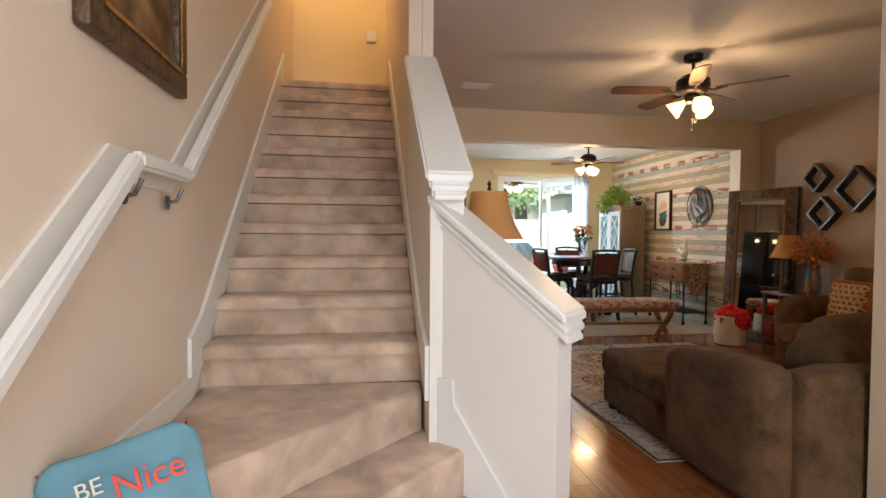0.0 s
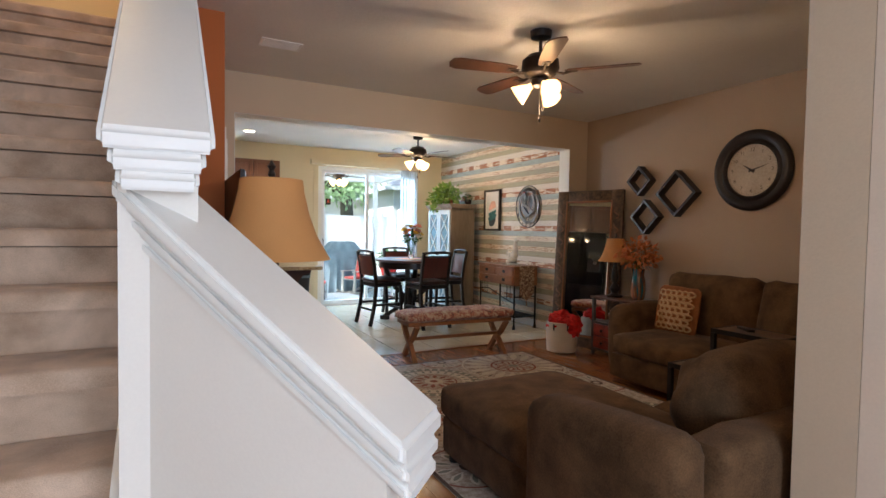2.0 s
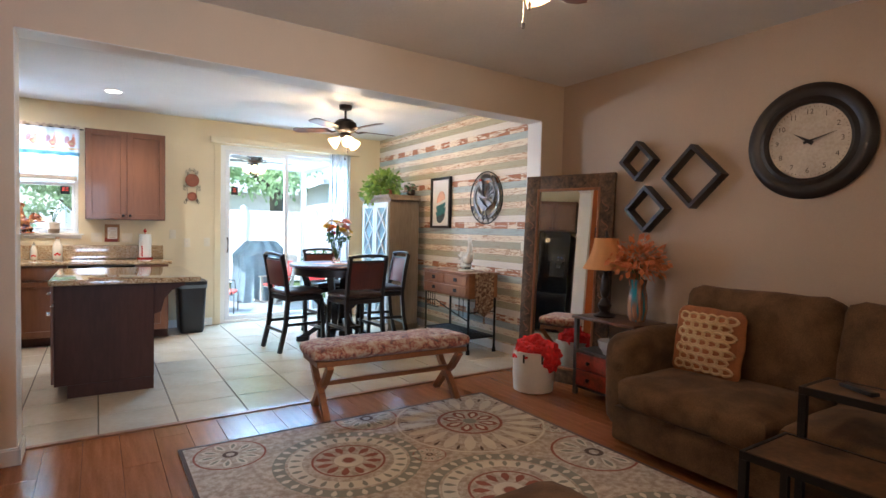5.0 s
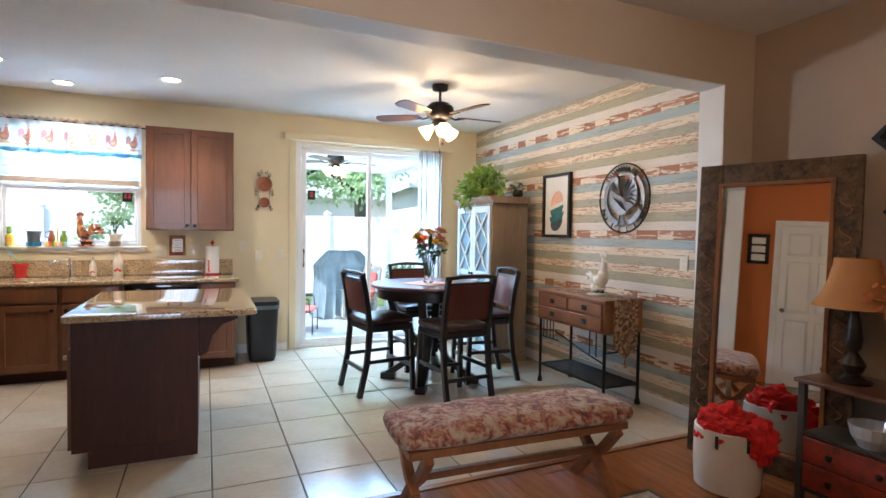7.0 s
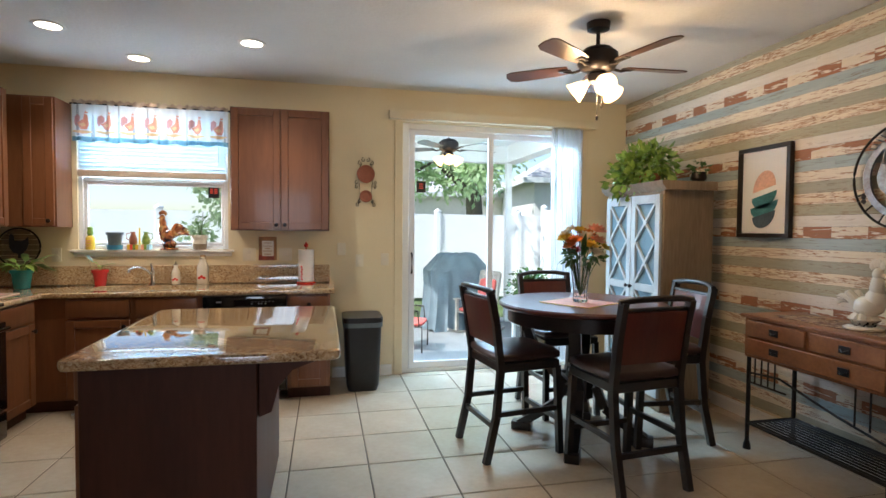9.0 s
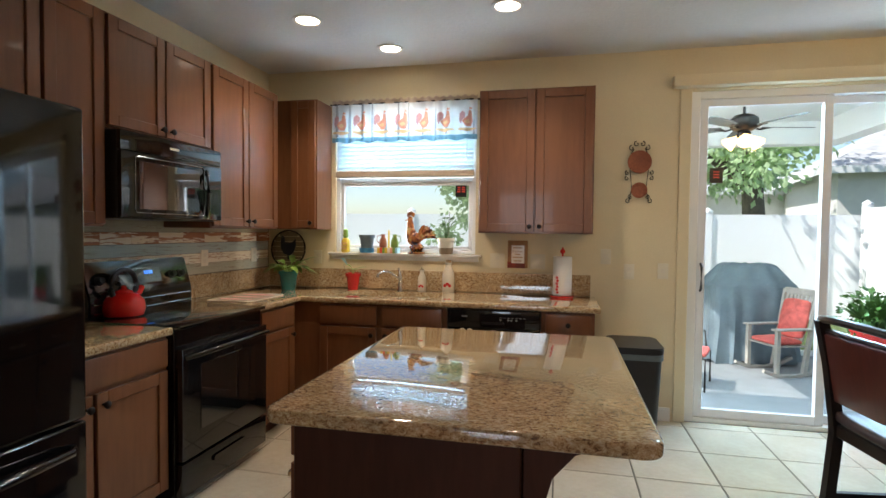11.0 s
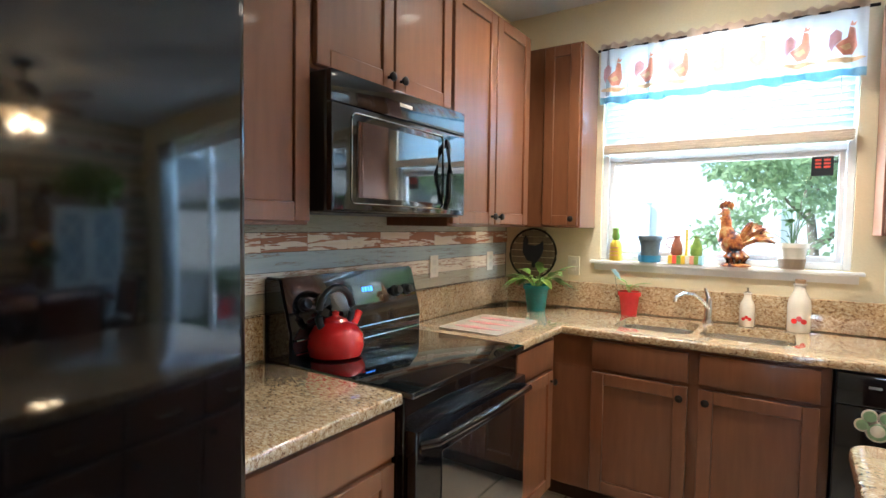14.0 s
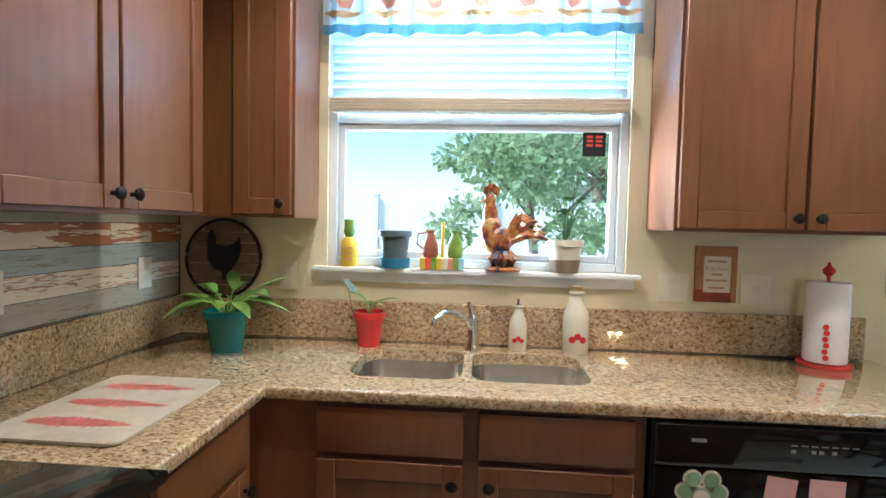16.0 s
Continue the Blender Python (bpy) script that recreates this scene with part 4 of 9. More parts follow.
for x, z, r in ((0, 0, 0.036), (-0.052, 0.022, 0.022), (-0.028, 0.062, 0.023), (0.028, 0.062, 0.023), (0.052, 0.022, 0.022)):
    bm = B()
    cyl(bm, x, z, 0.0032, 0.005, r, n=24, m=Matrix.Rotation(radians(90), 4, "X"))
    part("pad", bm, "sage", paw)
bm = B()
cyl(bm, 0, 0.004, 0.0052, 0.006, 0.026, n=24, m=Matrix.Rotation(radians(90), 4, "X"))
part("picture", bm, "ivory", paw)
for i, x in enumerate((1.80, 1.916)):
    nt_ = thing("paper_note", pose(x, 9.3085, 0.672 - 0.004 * i, 0, 7 - 5 * i, 0), "small pink paper note stuck on the dishwasher", "note", "notes on the dishwasher")
    bm = B()
    box(bm, 0, 0.080 + 0.012 * i, -0.001, 0.0005, 0, 0.065)
    part("sheet", bm, "pink", nt_)

# ---- island ----
isl = thing("kitchen_island", pose(0, 0, 0), "dark espresso-stained kitchen island cabinet with a toe kick", "kitchen island")
bm = B()
box(bm, 1.50, 2.16, 7.19, 8.27, 0.1, 0.873, bev=0.003)
part("body", bm, "espresso", isl)
bm = B()
box(bm, 1.58, 2.158, 7.192, 8.268, 0.0, 0.0995)
part("plinth", bm, "espresso", isl)
for y0, y1 in ((7.21, 7.55), (7.56, 7.90), (7.91, 8.25)):
    bm = B()
    box(bm, 1.478, 1.499, y0, y1, 0.725, 0.86, bev=0.004)
    d = part("drawer", bm, "cherry", isl)
    bm = B()
    tube(bm, [(1.478, (y0 + y1) / 2 - 0.05, 0.79), (1.455, (y0 + y1) / 2 - 0.045, 0.79), (1.455, (y0 + y1) / 2 + 0.045, 0.79), (1.478, (y0 + y1) / 2 + 0.05, 0.79)], 0.006, 8)
    part("handle", bm, "chrome", d)
    bm = B()
    box(bm, 1.478, 1.499, y0, y1, 0.115, 0.705, bev=0.004)
    d = part("door", bm, "cherry", isl)
    bm = B()
    cyl(bm, 0, 0, 0, 0.025, 0.014, m=Matrix.Translation((1.455, y0 + 0.04, 0.65)) @ Matrix.Rotation(radians(90), 4, "Y"))
    part("knob", bm, "chrome", d)
for y in (7.24, 8.15):
    bm = B()
    prism(bm, [(2.162, 0.872), (2.40, 0.872), (2.395, 0.83), (2.30, 0.80), (2.24, 0.73), (2.215, 0.62), (2.162, 0.60)], y, y + 0.06, "y")
    bmesh.ops.bevel(bm, geom=bm.edges[:], offset=0.003, segments=1, affect="EDGES")
    part("corbel", bm, "espresso", isl)
worktop("island_worktop", [round_rect(1.47, 2.50, 7.06, 8.36, 0.05)], "polished brown speckled granite island worktop with rounded corners")


# ---- window over the sink ----
w = structure("window_kitchen", B(), "white")
bm = B()
for d in ((0.38, 0.415, WY + 0.02, WY + 0.10, 1.216, 2.388), (1.55, 1.584, WY + 0.02, WY + 0.10, 1.216, 2.388), (0.415, 1.55, WY + 0.02, WY + 0.10, 1.216, 1.25), (0.415, 1.55, WY + 0.02, WY + 0.10, 2.35, 2.388), (0.415, 1.55, WY + 0.03, WY + 0.09, 1.80, 1.84)):
    box(bm, *d, bev=0.003)
f = part("window_frame", bm, "vinyl", w)
bm = B()
for d in ((0.418, 0.445, WY + 0.035, WY + 0.075, 1.252, 1.798), (1.52, 1.547, WY + 0.035, WY + 0.075, 1.252, 1.798), (0.445, 1.52, WY + 0.035, WY + 0.075, 1.252, 1.28), (0.445, 1.52, WY + 0.035, WY + 0.075, 1.775, 1.798)):
    box(bm, *d, bev=0.003)
part("sash", bm, "vinyl", w)
for z0, z1 in ((1.28, 1.775), (1.842, 2.348)):
    bm = B()
    box(bm, 0.445, 1.52, WY + 0.052, WY + 0.056, z0, z1)
    g = part("pane", bm, "glass", w, "clear glass pane")
    g.visible_shadow = False
bm = B()
box(bm, 0.33, 1.635, WY - 0.045, WY + 0.02, 1.195, 1.214, bev=0.004, seg=2)
box(bm, 0.35, 1.615, WY - 0.018, WY - 0.001, 1.155, 1.194, bev=0.004, seg=2)
part("window_sill", bm, "white", w)
stk = thing("alarm_sticker", pose(1.455, WY + 0.048, 1.735), "small black alarm company sticker on the window glass", "sticker")
bm = B()
box(bm, -0.045, 0.045, -0.001, 0.001, -0.055, 0.045)
part("sheet", bm, "blackmat", stk)
bm = B()
for i in range(3):
    box(bm, -0.03, -0.005, -0.0018, -0.0011, 0.018 - i * 0.017, 0.028 - i * 0.017)
    box(bm, 0.005, 0.032, -0.0018, -0.0011, 0.018 - i * 0.017, 0.028 - i * 0.017)
part("bar", bm, "coral", stk)

M["slat"] = mat("thin_white_slat", (0.78, 0.80, 0.80), 0.5, var=0.02, bump=0.0)
translucent(M["slat"], (0.70, 0.82, 0.86), 0.30)
M["beigerail"] = mat("beige_blind_rail", (0.62, 0.52, 0.40), 0.6, var=0.08, bump=0.0)
blind = thing("window_blind", pose(0, 0, 0), "white slatted blind half raised with a beige bottom rail", "blind")
for i in range(14):
    z = 1.915 + i * 0.034
    bm = B()
    box(bm, 0.40, 1.565, WY - 0.022, WY + 0.022, -0.0013, 0.0013, m=Matrix.Translation((0, 0, z)))
    bmesh.ops.rotate(bm, cent=(1, WY, z), matrix=Matrix.Rotation(radians(-57), 3, "X"), verts=bm.verts)
    part("slat", bm, "slat", blind)
bm = B()
box(bm, 0.395, 1.57, WY - 0.03, WY + 0.012, 1.84, 1.895, bev=0.006, seg=2)
part("bottom_rail", bm, "beigerail", blind, "beige stacked slats and bottom rail")
for k in range(4):
    bm = B()
    box(bm, 0.393, 1.572, WY - 0.033, WY - 0.0302, 1.848 + k * 0.0115, 1.856 + k * 0.0115, bev=0.001)
    part("stacked_slat", bm, "beigerail", blind)
bm = B()
tube(bm, [(1.51, WY - 0.02, 2.35), (1.51, WY - 0.022, 1.95)], 0.003, 6)
part("cord", bm, "ivory", blind)

# valance with painted roosters
val = thing("window_valance", pose(0, 0, 0), "sheer white valance printed with red roosters and a blue lower hem", "valance")


def drape(x0, x1, z0, z1, y, ph=0.0, amp=0.012, frill=0.0):
    bm = B()
    nx, nz = 120, 6
    rows = []
    for j in range(nz + 1):
        v = j / nz
        rows.append([bm.verts.new((x0 + (x1 - x0) * i / nx, y + amp * (1.1 - v * 0.5) * math.sin(i * 0.62 + 0.7 * math.sin(i * 0.21) + ph) , z0 + (z1 - z0) * v + (1 - v) * 0.006 * math.sin(i * 0.35) + frill * v * 0.008 * math.sin(i * 1.1))) for i in range(nx + 1)])
    for a, b in zip(rows, rows[1:]):
        for i in range(nx):
            bm.faces.new((a[i], a[i + 1], b[i + 1], b[i]))
    bmesh.ops.solidify(bm, geom=bm.faces[:], thickness=0.0015)
    return bm


M["frill"] = mat("beige_cotton_frill", (0.60, 0.47, 0.36), 0.9, var=0.1, bump=0.1)
M["sheer"] = mat("sheer_white_cotton", (0.86, 0.87, 0.88), 0.9, var=0.02, bump=0.05, trans=0.5, alpha=0.9)
M["bluehem"] = mat("sheer_blue_cotton", (0.22, 0.42, 0.52), 0.9, var=0.06, bump=0.05, trans=0.3)
M["purpleprint"] = mat("maroon_cotton_print", (0.62, 0.34, 0.36), 0.9, var=0.15, bump=0.05, trans=0.06)
M["rprint"] = mat("red_cotton_print", (0.78, 0.36, 0.26), 0.9, var=0.15, bump=0.05, trans=0.06)
M["oprint"] = mat("ochre_cotton_print", (0.80, 0.56, 0.32), 0.9, var=0.15, bump=0.05, trans=0.06)
part("cloth", drape(0.37, 1.60, 2.17, 2.44, 9.918), "sheer", val)
part("hem", drape(0.37, 1.60, 2.13, 2.1695, 9.918), "bluehem", val)
part("frill", drape(0.37, 1.60, 2.4405, 2.475, 9.918, frill=1.0), "frill", val)
bm = B()
tube(bm, [(0.35, 9.93, 2.445), (1.64, 9.93, 2.445)], 0.008, 8)
part("rod", bm, "darkmetal", val)


def rooster_print(parent, x, z, s, y):
    shapes = (("print_body", "rprint", [(-0.024, 0.0), (-0.005, -0.028), (0.016, -0.026), (0.026, -0.004), (0.020, 0.018), (0.020, 0.045), (0.008, 0.05), (0.004, 0.022), (-0.010, 0.012)]),
              ("print_tail", "purpleprint", [(-0.024, 0.002), (-0.010, 0.014), (-0.008, 0.034), (-0.022, 0.046), (-0.036, 0.034), (-0.038, 0.004), (-0.030, -0.014)]),
              ("print_wing", "oprint", [(-0.014, -0.004), (0.0, -0.016), (0.014, -0.008), (0.008, 0.006)]),
              ("print_comb", "rprint", [(0.008, 0.052), (0.020, 0.052), (0.024, 0.062), (0.016, 0.058), (0.012, 0.066)]),
              ("print_ground", "oprint", [(-0.040, -0.032), (0.036, -0.034), (0.046, -0.040), (0.0, -0.050), (-0.046, -0.040)]))
    for nm, col, pts in shapes:
        bm = B()
        bmesh.ops.triangulate(bm, faces=[bm.faces.new([bm.verts.new((x + s * a, 0, z + s * b)) for a, b in pts])])
        bmesh.ops.subdivide_edges(bm, edges=bm.edges[:], cuts=5, use_grid_fill=True)
        for v in bm.verts:
            i, h = (v.co.x - 0.37) / 1.23 * 120, (v.co.z - 2.17) / 0.27
            v.co.y = y + 0.012 * (1.1 - h * 0.5) * math.sin(i * 0.62 + 0.7 * math.sin(i * 0.21)) - (0.011 if nm == "print_wing" else 0.009)
        part(nm, bm, col, parent)


for i in range(7):
    rooster_print(val, 0.452 + i * 0.1775, 2.275, 1.7, 9.918)


# ---- sliding door ----
dm = structure("door_patio", B(), "white")
bm = B()
Y = WY + 0.02
for d in ((3.17, 3.235, Y, Y + 0.13, 0.0, 2.44), (4.965, 5.03, Y, Y + 0.13, 0.0, 2.44), (3.235, 4.965, Y, Y + 0.13, 2.385, 2.44), (3.235, 4.965, Y, Y + 0.13, 0.0, 0.035)):
    box(bm, *d, bev=0.003)
part("door_frame", bm, "white", dm)
for x0, x1, yy in ((3.24, 4.10, Y + 0.035), (4.06, 4.96, Y + 0.085)):
    bm = B()
    for d in ((x0, x0 + 0.055, yy - 0.018, yy + 0.018, 0.037, 2.383), (x1 - 0.055, x1, yy - 0.018, yy + 0.018, 0.037, 2.383), (x0 + 0.055, x1 - 0.055, yy - 0.018, yy + 0.018, 0.037, 0.10), (x0 + 0.055, x1 - 0.055, yy - 0.018, yy + 0.018, 2.33, 2.383)):
        box(bm, *d, bev=0.002)
    lf = part("leaf", bm, "vinyl", dm)
    bm = B()
    box(bm, x0 + 0.055, x1 - 0.055, yy - 0.002, yy + 0.002, 0.10, 2.33)
    g = part("pane", bm, "glass", lf, "clear glass pane")
    g.visible_shadow = False
bm = B()
tube(bm, [(3.265, Y + 0.012, 0.98), (3.265, Y - 0.02, 1.0), (3.265, Y - 0.02, 1.16), (3.265, Y + 0.012, 1.18)], 0.009, 8)
part("handle", bm, "blackmat", dm)
bm = B()
for d in ((3.09, 3.169, WY - 0.014, WY - 0.001, 0.0, 2.50), (5.031, 5.11, WY - 0.014, WY - 0.001, 0.0, 2.50), (3.17, 5.03, WY - 0.014, WY - 0.001, 2.441, 2.50)):
    box(bm, *d, bev=0.003)
structure("trim_patio_door", bm, "cream")
hb = thing("blind_headrail", pose(0, 0, 0), "cream headrail box of the vertical blind above the patio door", "headrail")
bm = B()
box(bm, 3.03, 5.17, WY - 0.10, WY - 0.016, 2.455, 2.535, bev=0.006, seg=2)
part("box", bm, "cream", hb)
vb = thing("vertical_blind", pose(0, 0, 0), "pale vertical blind slats drawn aside at the patio door", "blind")
for i in range(15):
    bm = B()
    x = 4.70 + i * 0.023
    pts = [(-0.043, 0.006), (-0.02, -0.004), (0.02, -0.004), (0.043, 0.006), (0.02, -0.002), (-0.02, -0.002)]
    prism(bm, pts, 0.07, 2.45)
    bmesh.ops.transform(bm, matrix=Matrix.Translation((x, WY - 0.055, 0)) @ Matrix.Rotation(radians(72 + 6 * math.sin(i * 2.3)), 4, "Z"), verts=bm.verts)
    part("slat", bm, "vinyl", vb)
stk2 = thing("alarm_sticker", pose(3.36, Y + 0.0315, 1.83), "small black alarm company sticker on the patio door glass", "sticker")
bm = B()
box(bm, -0.045, 0.045, -0.001, 0.001, -0.055, 0.055)
part("sheet", bm, "blackmat", stk2)
bm = B()
for i in range(3):
    box(bm, -0.02, 0.02, -0.0018, -0.0011, 0.022 - i * 0.02, 0.032 - i * 0.02)
part("bar", bm, "coral", stk2)


# ---- dining set ----
tb = thing("dining_table", pose(4.14, 8.17, 0), "round counter-height dining table in dark mahogany with a black trestle base", "dining table")
bm = B()
lathe(bm, [(0.0, 0.885), (0.50, 0.885), (0.545, 0.892), (0.56, 0.905), (0.56, 0.917), (0.548, 0.927), (0.0, 0.93)], n=56)
part("tabletop", bm, "redwood", tb)
bm = B()
lathe(bm, [(0.44, 0.80), (0.50, 0.80), (0.50, 0.884), (0.44, 0.884)], n=48)
part("apron", bm, "bwood", tb)
for i in range(4):
    a = radians(45 + 90 * i + 12)
    c, s = math.cos(a), math.sin(a)
    bm = B()
    P = [(0.40, 0.80), (0.30, 0.55), (0.10, 0.36), (0.16, 0.22), (0.34, 0.09), (0.42, 0.04)]
    for (r0, z0), (r1, z1) in zip(P, P[1:]):
        beam(bm, (c * r0, s * r0, z0), (c * r1, s * r1, z1), 0.07, 0.055)
    lg = part("leg", bm, "bwood", tb)
    bm = B()
    box(bm, 0.33, 0.47, -0.045, 0.045, 0.0, 0.06, bev=0.008, seg=2, m=Matrix.Rotation(a, 4, "Z"))
    part("foot", bm, "bwood", lg)
bm = B()
cyl(bm, 0, 0, 0.28, 0.46, 0.085, n=8)
part("hub", bm, "bwood", tb)

CH = "black counter-height dining chair with leather seat and mahogany back"
ch = thing("dining_chair", pose(0, 0, 0), CH, "chair", "chairs round the dining table")
bm = B()
cushion(bm, -0.235, 0.235, -0.22, 0.22, 0.60, 0.665, r=0.03, puff=0.012, cuts=4)
part("seat", bm, "leather", ch)
bm = B()
box(bm, -0.225, 0.225, -0.21, 0.21, 0.545, 0.60, bev=0.006)
part("seat_frame", bm, "bwood", ch)
for sx in (-1, 1):
    bm = B()
    P = [(-0.29, 0.0), (-0.225, 0.28), (-0.20, 0.56), (-0.205, 0.62), (-0.235, 0.85), (-0.275, 1.04)]
    for (y0, z0), (y1, z1) in zip(P, P[1:]):
        beam(bm, (sx * 0.215, y0, z0), (sx * 0.215, y1, z1), 0.036, 0.042)
    part("leg", bm, "bwood", ch)
    bm = B()
    beam(bm, (sx * 0.205, 0.20, 0.56), (sx * 0.215, 0.225, 0.0), 0.038, 0.038)
    part("leg", bm, "bwood", ch)
for p, q in (((-0.205, -0.24, 0.22), (0.205, -0.24, 0.22)), ((-0.205, 0.21, 0.22), (0.205, 0.21, 0.22)), ((-0.21, -0.235, 0.29), (-0.21, 0.21, 0.29)), ((0.21, -0.235, 0.29), (0.21, 0.21, 0.29))):
    bm = B()
    beam(bm, p, q, 0.022, 0.03)
    part("stretcher", bm, "bwood", ch)
bm = B()
R = Matrix.Translation((0, -0.215, 0.70)) @ Matrix.Rotation(radians(10), 4, "X")
box(bm, -0.195, 0.195, -0.012, 0.016, 0.0, 0.29, bev=0.008, seg=2, m=R)
part("back_panel", bm, "redwood", ch)
bm = B()
tube(bm, [(-0.235, -0.262, 1.04), (-0.12, -0.30, 1.055), (0, -0.31, 1.058), (0.12, -0.30, 1.055), (0.235, -0.262, 1.04)], 0.017, 8)
part("top_rail", bm, "bwood", ch)
bm = B()
tube(bm, [(-0.21, -0.258, 0.995), (0.21, -0.258, 0.995)], 0.012, 8)
part("rail", bm, "bwood", ch)
for x, y, r in ((3.64, 8.14, -82), (4.12, 7.62, 6), (4.66, 8.10, 84), (4.24, 8.74, 183)):
    copy_thing(ch, pose(x, y, 0, 0, 0, r))
for o in (*ch.children_recursive, ch):
    bpy.data.objects.remove(o)

# ---- armoire ----
ar = thing("armoire", pose(4.985, 9.32, 0, 0, 0, -90), "weathered brown armoire with crossed-lattice doors beside the patio door", "armoire")
AW, AD, AH = 0.84, 0.44, 1.80
bm = B()
box(bm, 0.01, AW - 0.01, 0.0, AD, 0.06, AH - 0.05, bev=0.003)
part("body", bm, "greywood", ar)
bm = B()
box(bm, -0.005, AW + 0.005, -0.015, AD + 0.005, 0.0, 0.08, bev=0.006)
part("plinth", bm, "greywood", ar)
bm = B()
prism(bm, [(-0.005, AH - 0.07), (-0.045, AH - 0.03), (-0.05, AH), (AD, AH), (AD, AH - 0.07)], -0.03, AW + 0.03, "x")
part("cornice", bm, "greywood", ar)
M["armglass"] = mat("smoky_cabinet_glass", (0.16, 0.26, 0.31), 0.08, var=0.1, bump=0)
for x0, x1, kx in ((0.03, AW / 2 - 0.003, AW / 2 - 0.03), (AW / 2 + 0.003, AW - 0.03, AW / 2 + 0.03)):
    bm = B()
    z0, z1 = 0.10, AH - 0.10
    for d in ((x0, x0 + 0.06, z0, z1), (x1 - 0.06, x1, z0, z1), (x0 + 0.06, x1 - 0.06, z0, z0 + 0.07), (x0 + 0.06, x1 - 0.06, z1 - 0.07, z1), (x0 + 0.06, x1 - 0.06, 0.92, 0.98), (x0 + 0.06, x1 - 0.06, 0.55, 0.60)):
        box(bm, d[0], d[1], -0.025, -0.001, d[2], d[3], bev=0.002)
    dd = part("door", bm, "greydoor", ar)
    for a, b in ((0.98, 1.325), (1.325, z1 - 0.07), (0.60, 0.92), (0.17, 0.55)):
        bm = B()
        beam(bm, (x0 + 0.06, -0.016, a), (x1 - 0.06, -0.016, b), 0.02, 0.02)
        beam(bm, (x0 + 0.06, -0.0155, b), (x1 - 0.06, -0.0155, a), 0.02, 0.02)
        part("lattice", bm, "greydoor", dd)
    bm = B()
    box(bm, x0 + 0.05, x1 - 0.05, -0.006, -0.003, z0 + 0.05, z1 - 0.05)
    part("glass", bm, "armglass", dd)
    knob(dd, kx, 0.95, -0.025)

# ---- console table ----
co = thing("console_table", pose(5.10, 7.79, 0, 0, 0, -90), "oak console table with three drawers on a black iron stand", "console table")
CW, CD = 0.92, 0.40
bm = B()
box(bm, 0.0, CW, 0.0, CD, 0.605, 0.86, bev=0.004)
part("case", bm, "oak", co)
bm = B()
box(bm, -0.02, CW + 0.02, -0.02, CD + 0.01, 0.861, 0.882, bev=0.006, seg=2)
part("tabletop", bm, "oak", co)
for d in ((0.03, 0.445, 0.745, 0.845), (0.475, 0.89, 0.745, 0.845), (0.03, 0.89, 0.625, 0.73)):
    bm = B()
    box(bm, d[0], d[1], -0.014, -0.001, d[2], d[3], bev=0.004)
    dr = part("drawer", bm, "oak", co)
    for kx in ([(d[0] + d[1]) / 2] if d[1] - d[0] < 0.5 else [0.24, 0.68]):
        bm = B()
        box(bm, kx - 0.032, kx + 0.032, -0.019, -0.0145, (d[2] + d[3]) / 2 - 0.02, (d[2] + d[3]) / 2 + 0.02, bev=0.001)
        tube(bm, [(kx - 0.022, -0.02, (d[2] + d[3]) / 2), (kx, -0.032, (d[2] + d[3]) / 2 - 0.012), (kx + 0.022, -0.02, (d[2] + d[3]) / 2)], 0.004, 6)
        part("handle", bm, "iron", dr)
for x in (0.02, CW - 0.02):
    for y in (0.02, CD - 0.02):
        bm = B()
        tube(bm, [(x, y, 0.604), (x, y, 0.05)], 0.013, 8)
        lathe(bm, [(0.013, 0.06), (0.022, 0.03), (0.024, 0.0)], x, y, 10)
        part("leg", bm, "iron", co)
bm = B()
for y in (0.02, CD - 0.02):
    tube(bm, [(0.02, y, 0.17), (CW - 0.02, y, 0.17)], 0.009, 8)
for x in (0.02, CW - 0.02):
    tube(bm, [(x, 0.02, 0.17), (x, CD - 0.02, 0.17)], 0.009, 8)
part("shelf_frame", bm, "iron", co)
for i in range(9):
    bm = B()
    yy = 0.055 + i * (CD - 0.11) / 8
    tube(bm, [(0.02, yy, 0.17), (CW - 0.02, yy, 0.17)], 0.0065, 6)
    part("slat", bm, "iron", co)
bm = B()
tube(bm, [(0.02, 0.02, 0.50), (0.25, 0.02, 0.52), (0.62, 0.02, 0.42), (CW - 0.02, 0.02, 0.36)], 0.007, 6)
tube(bm, [(0.02, 0.02, 0.44), (0.30, 0.02, 0.44)], 0.006, 6)
for x in (0.07, 0.12, 0.17, 0.22, 0.72, 0.80):
    tube(bm, [(x, 0.02, 0.44 if x < 0.5 else 0.40), (x, 0.02, 0.604)], 0.005, 6)
tube(bm, [(CW - 0.02, 0.02, 0.45), (CW - 0.02, CD - 0.02, 0.45)], 0.007, 6)
part("scrollwork", bm, "iron", co)

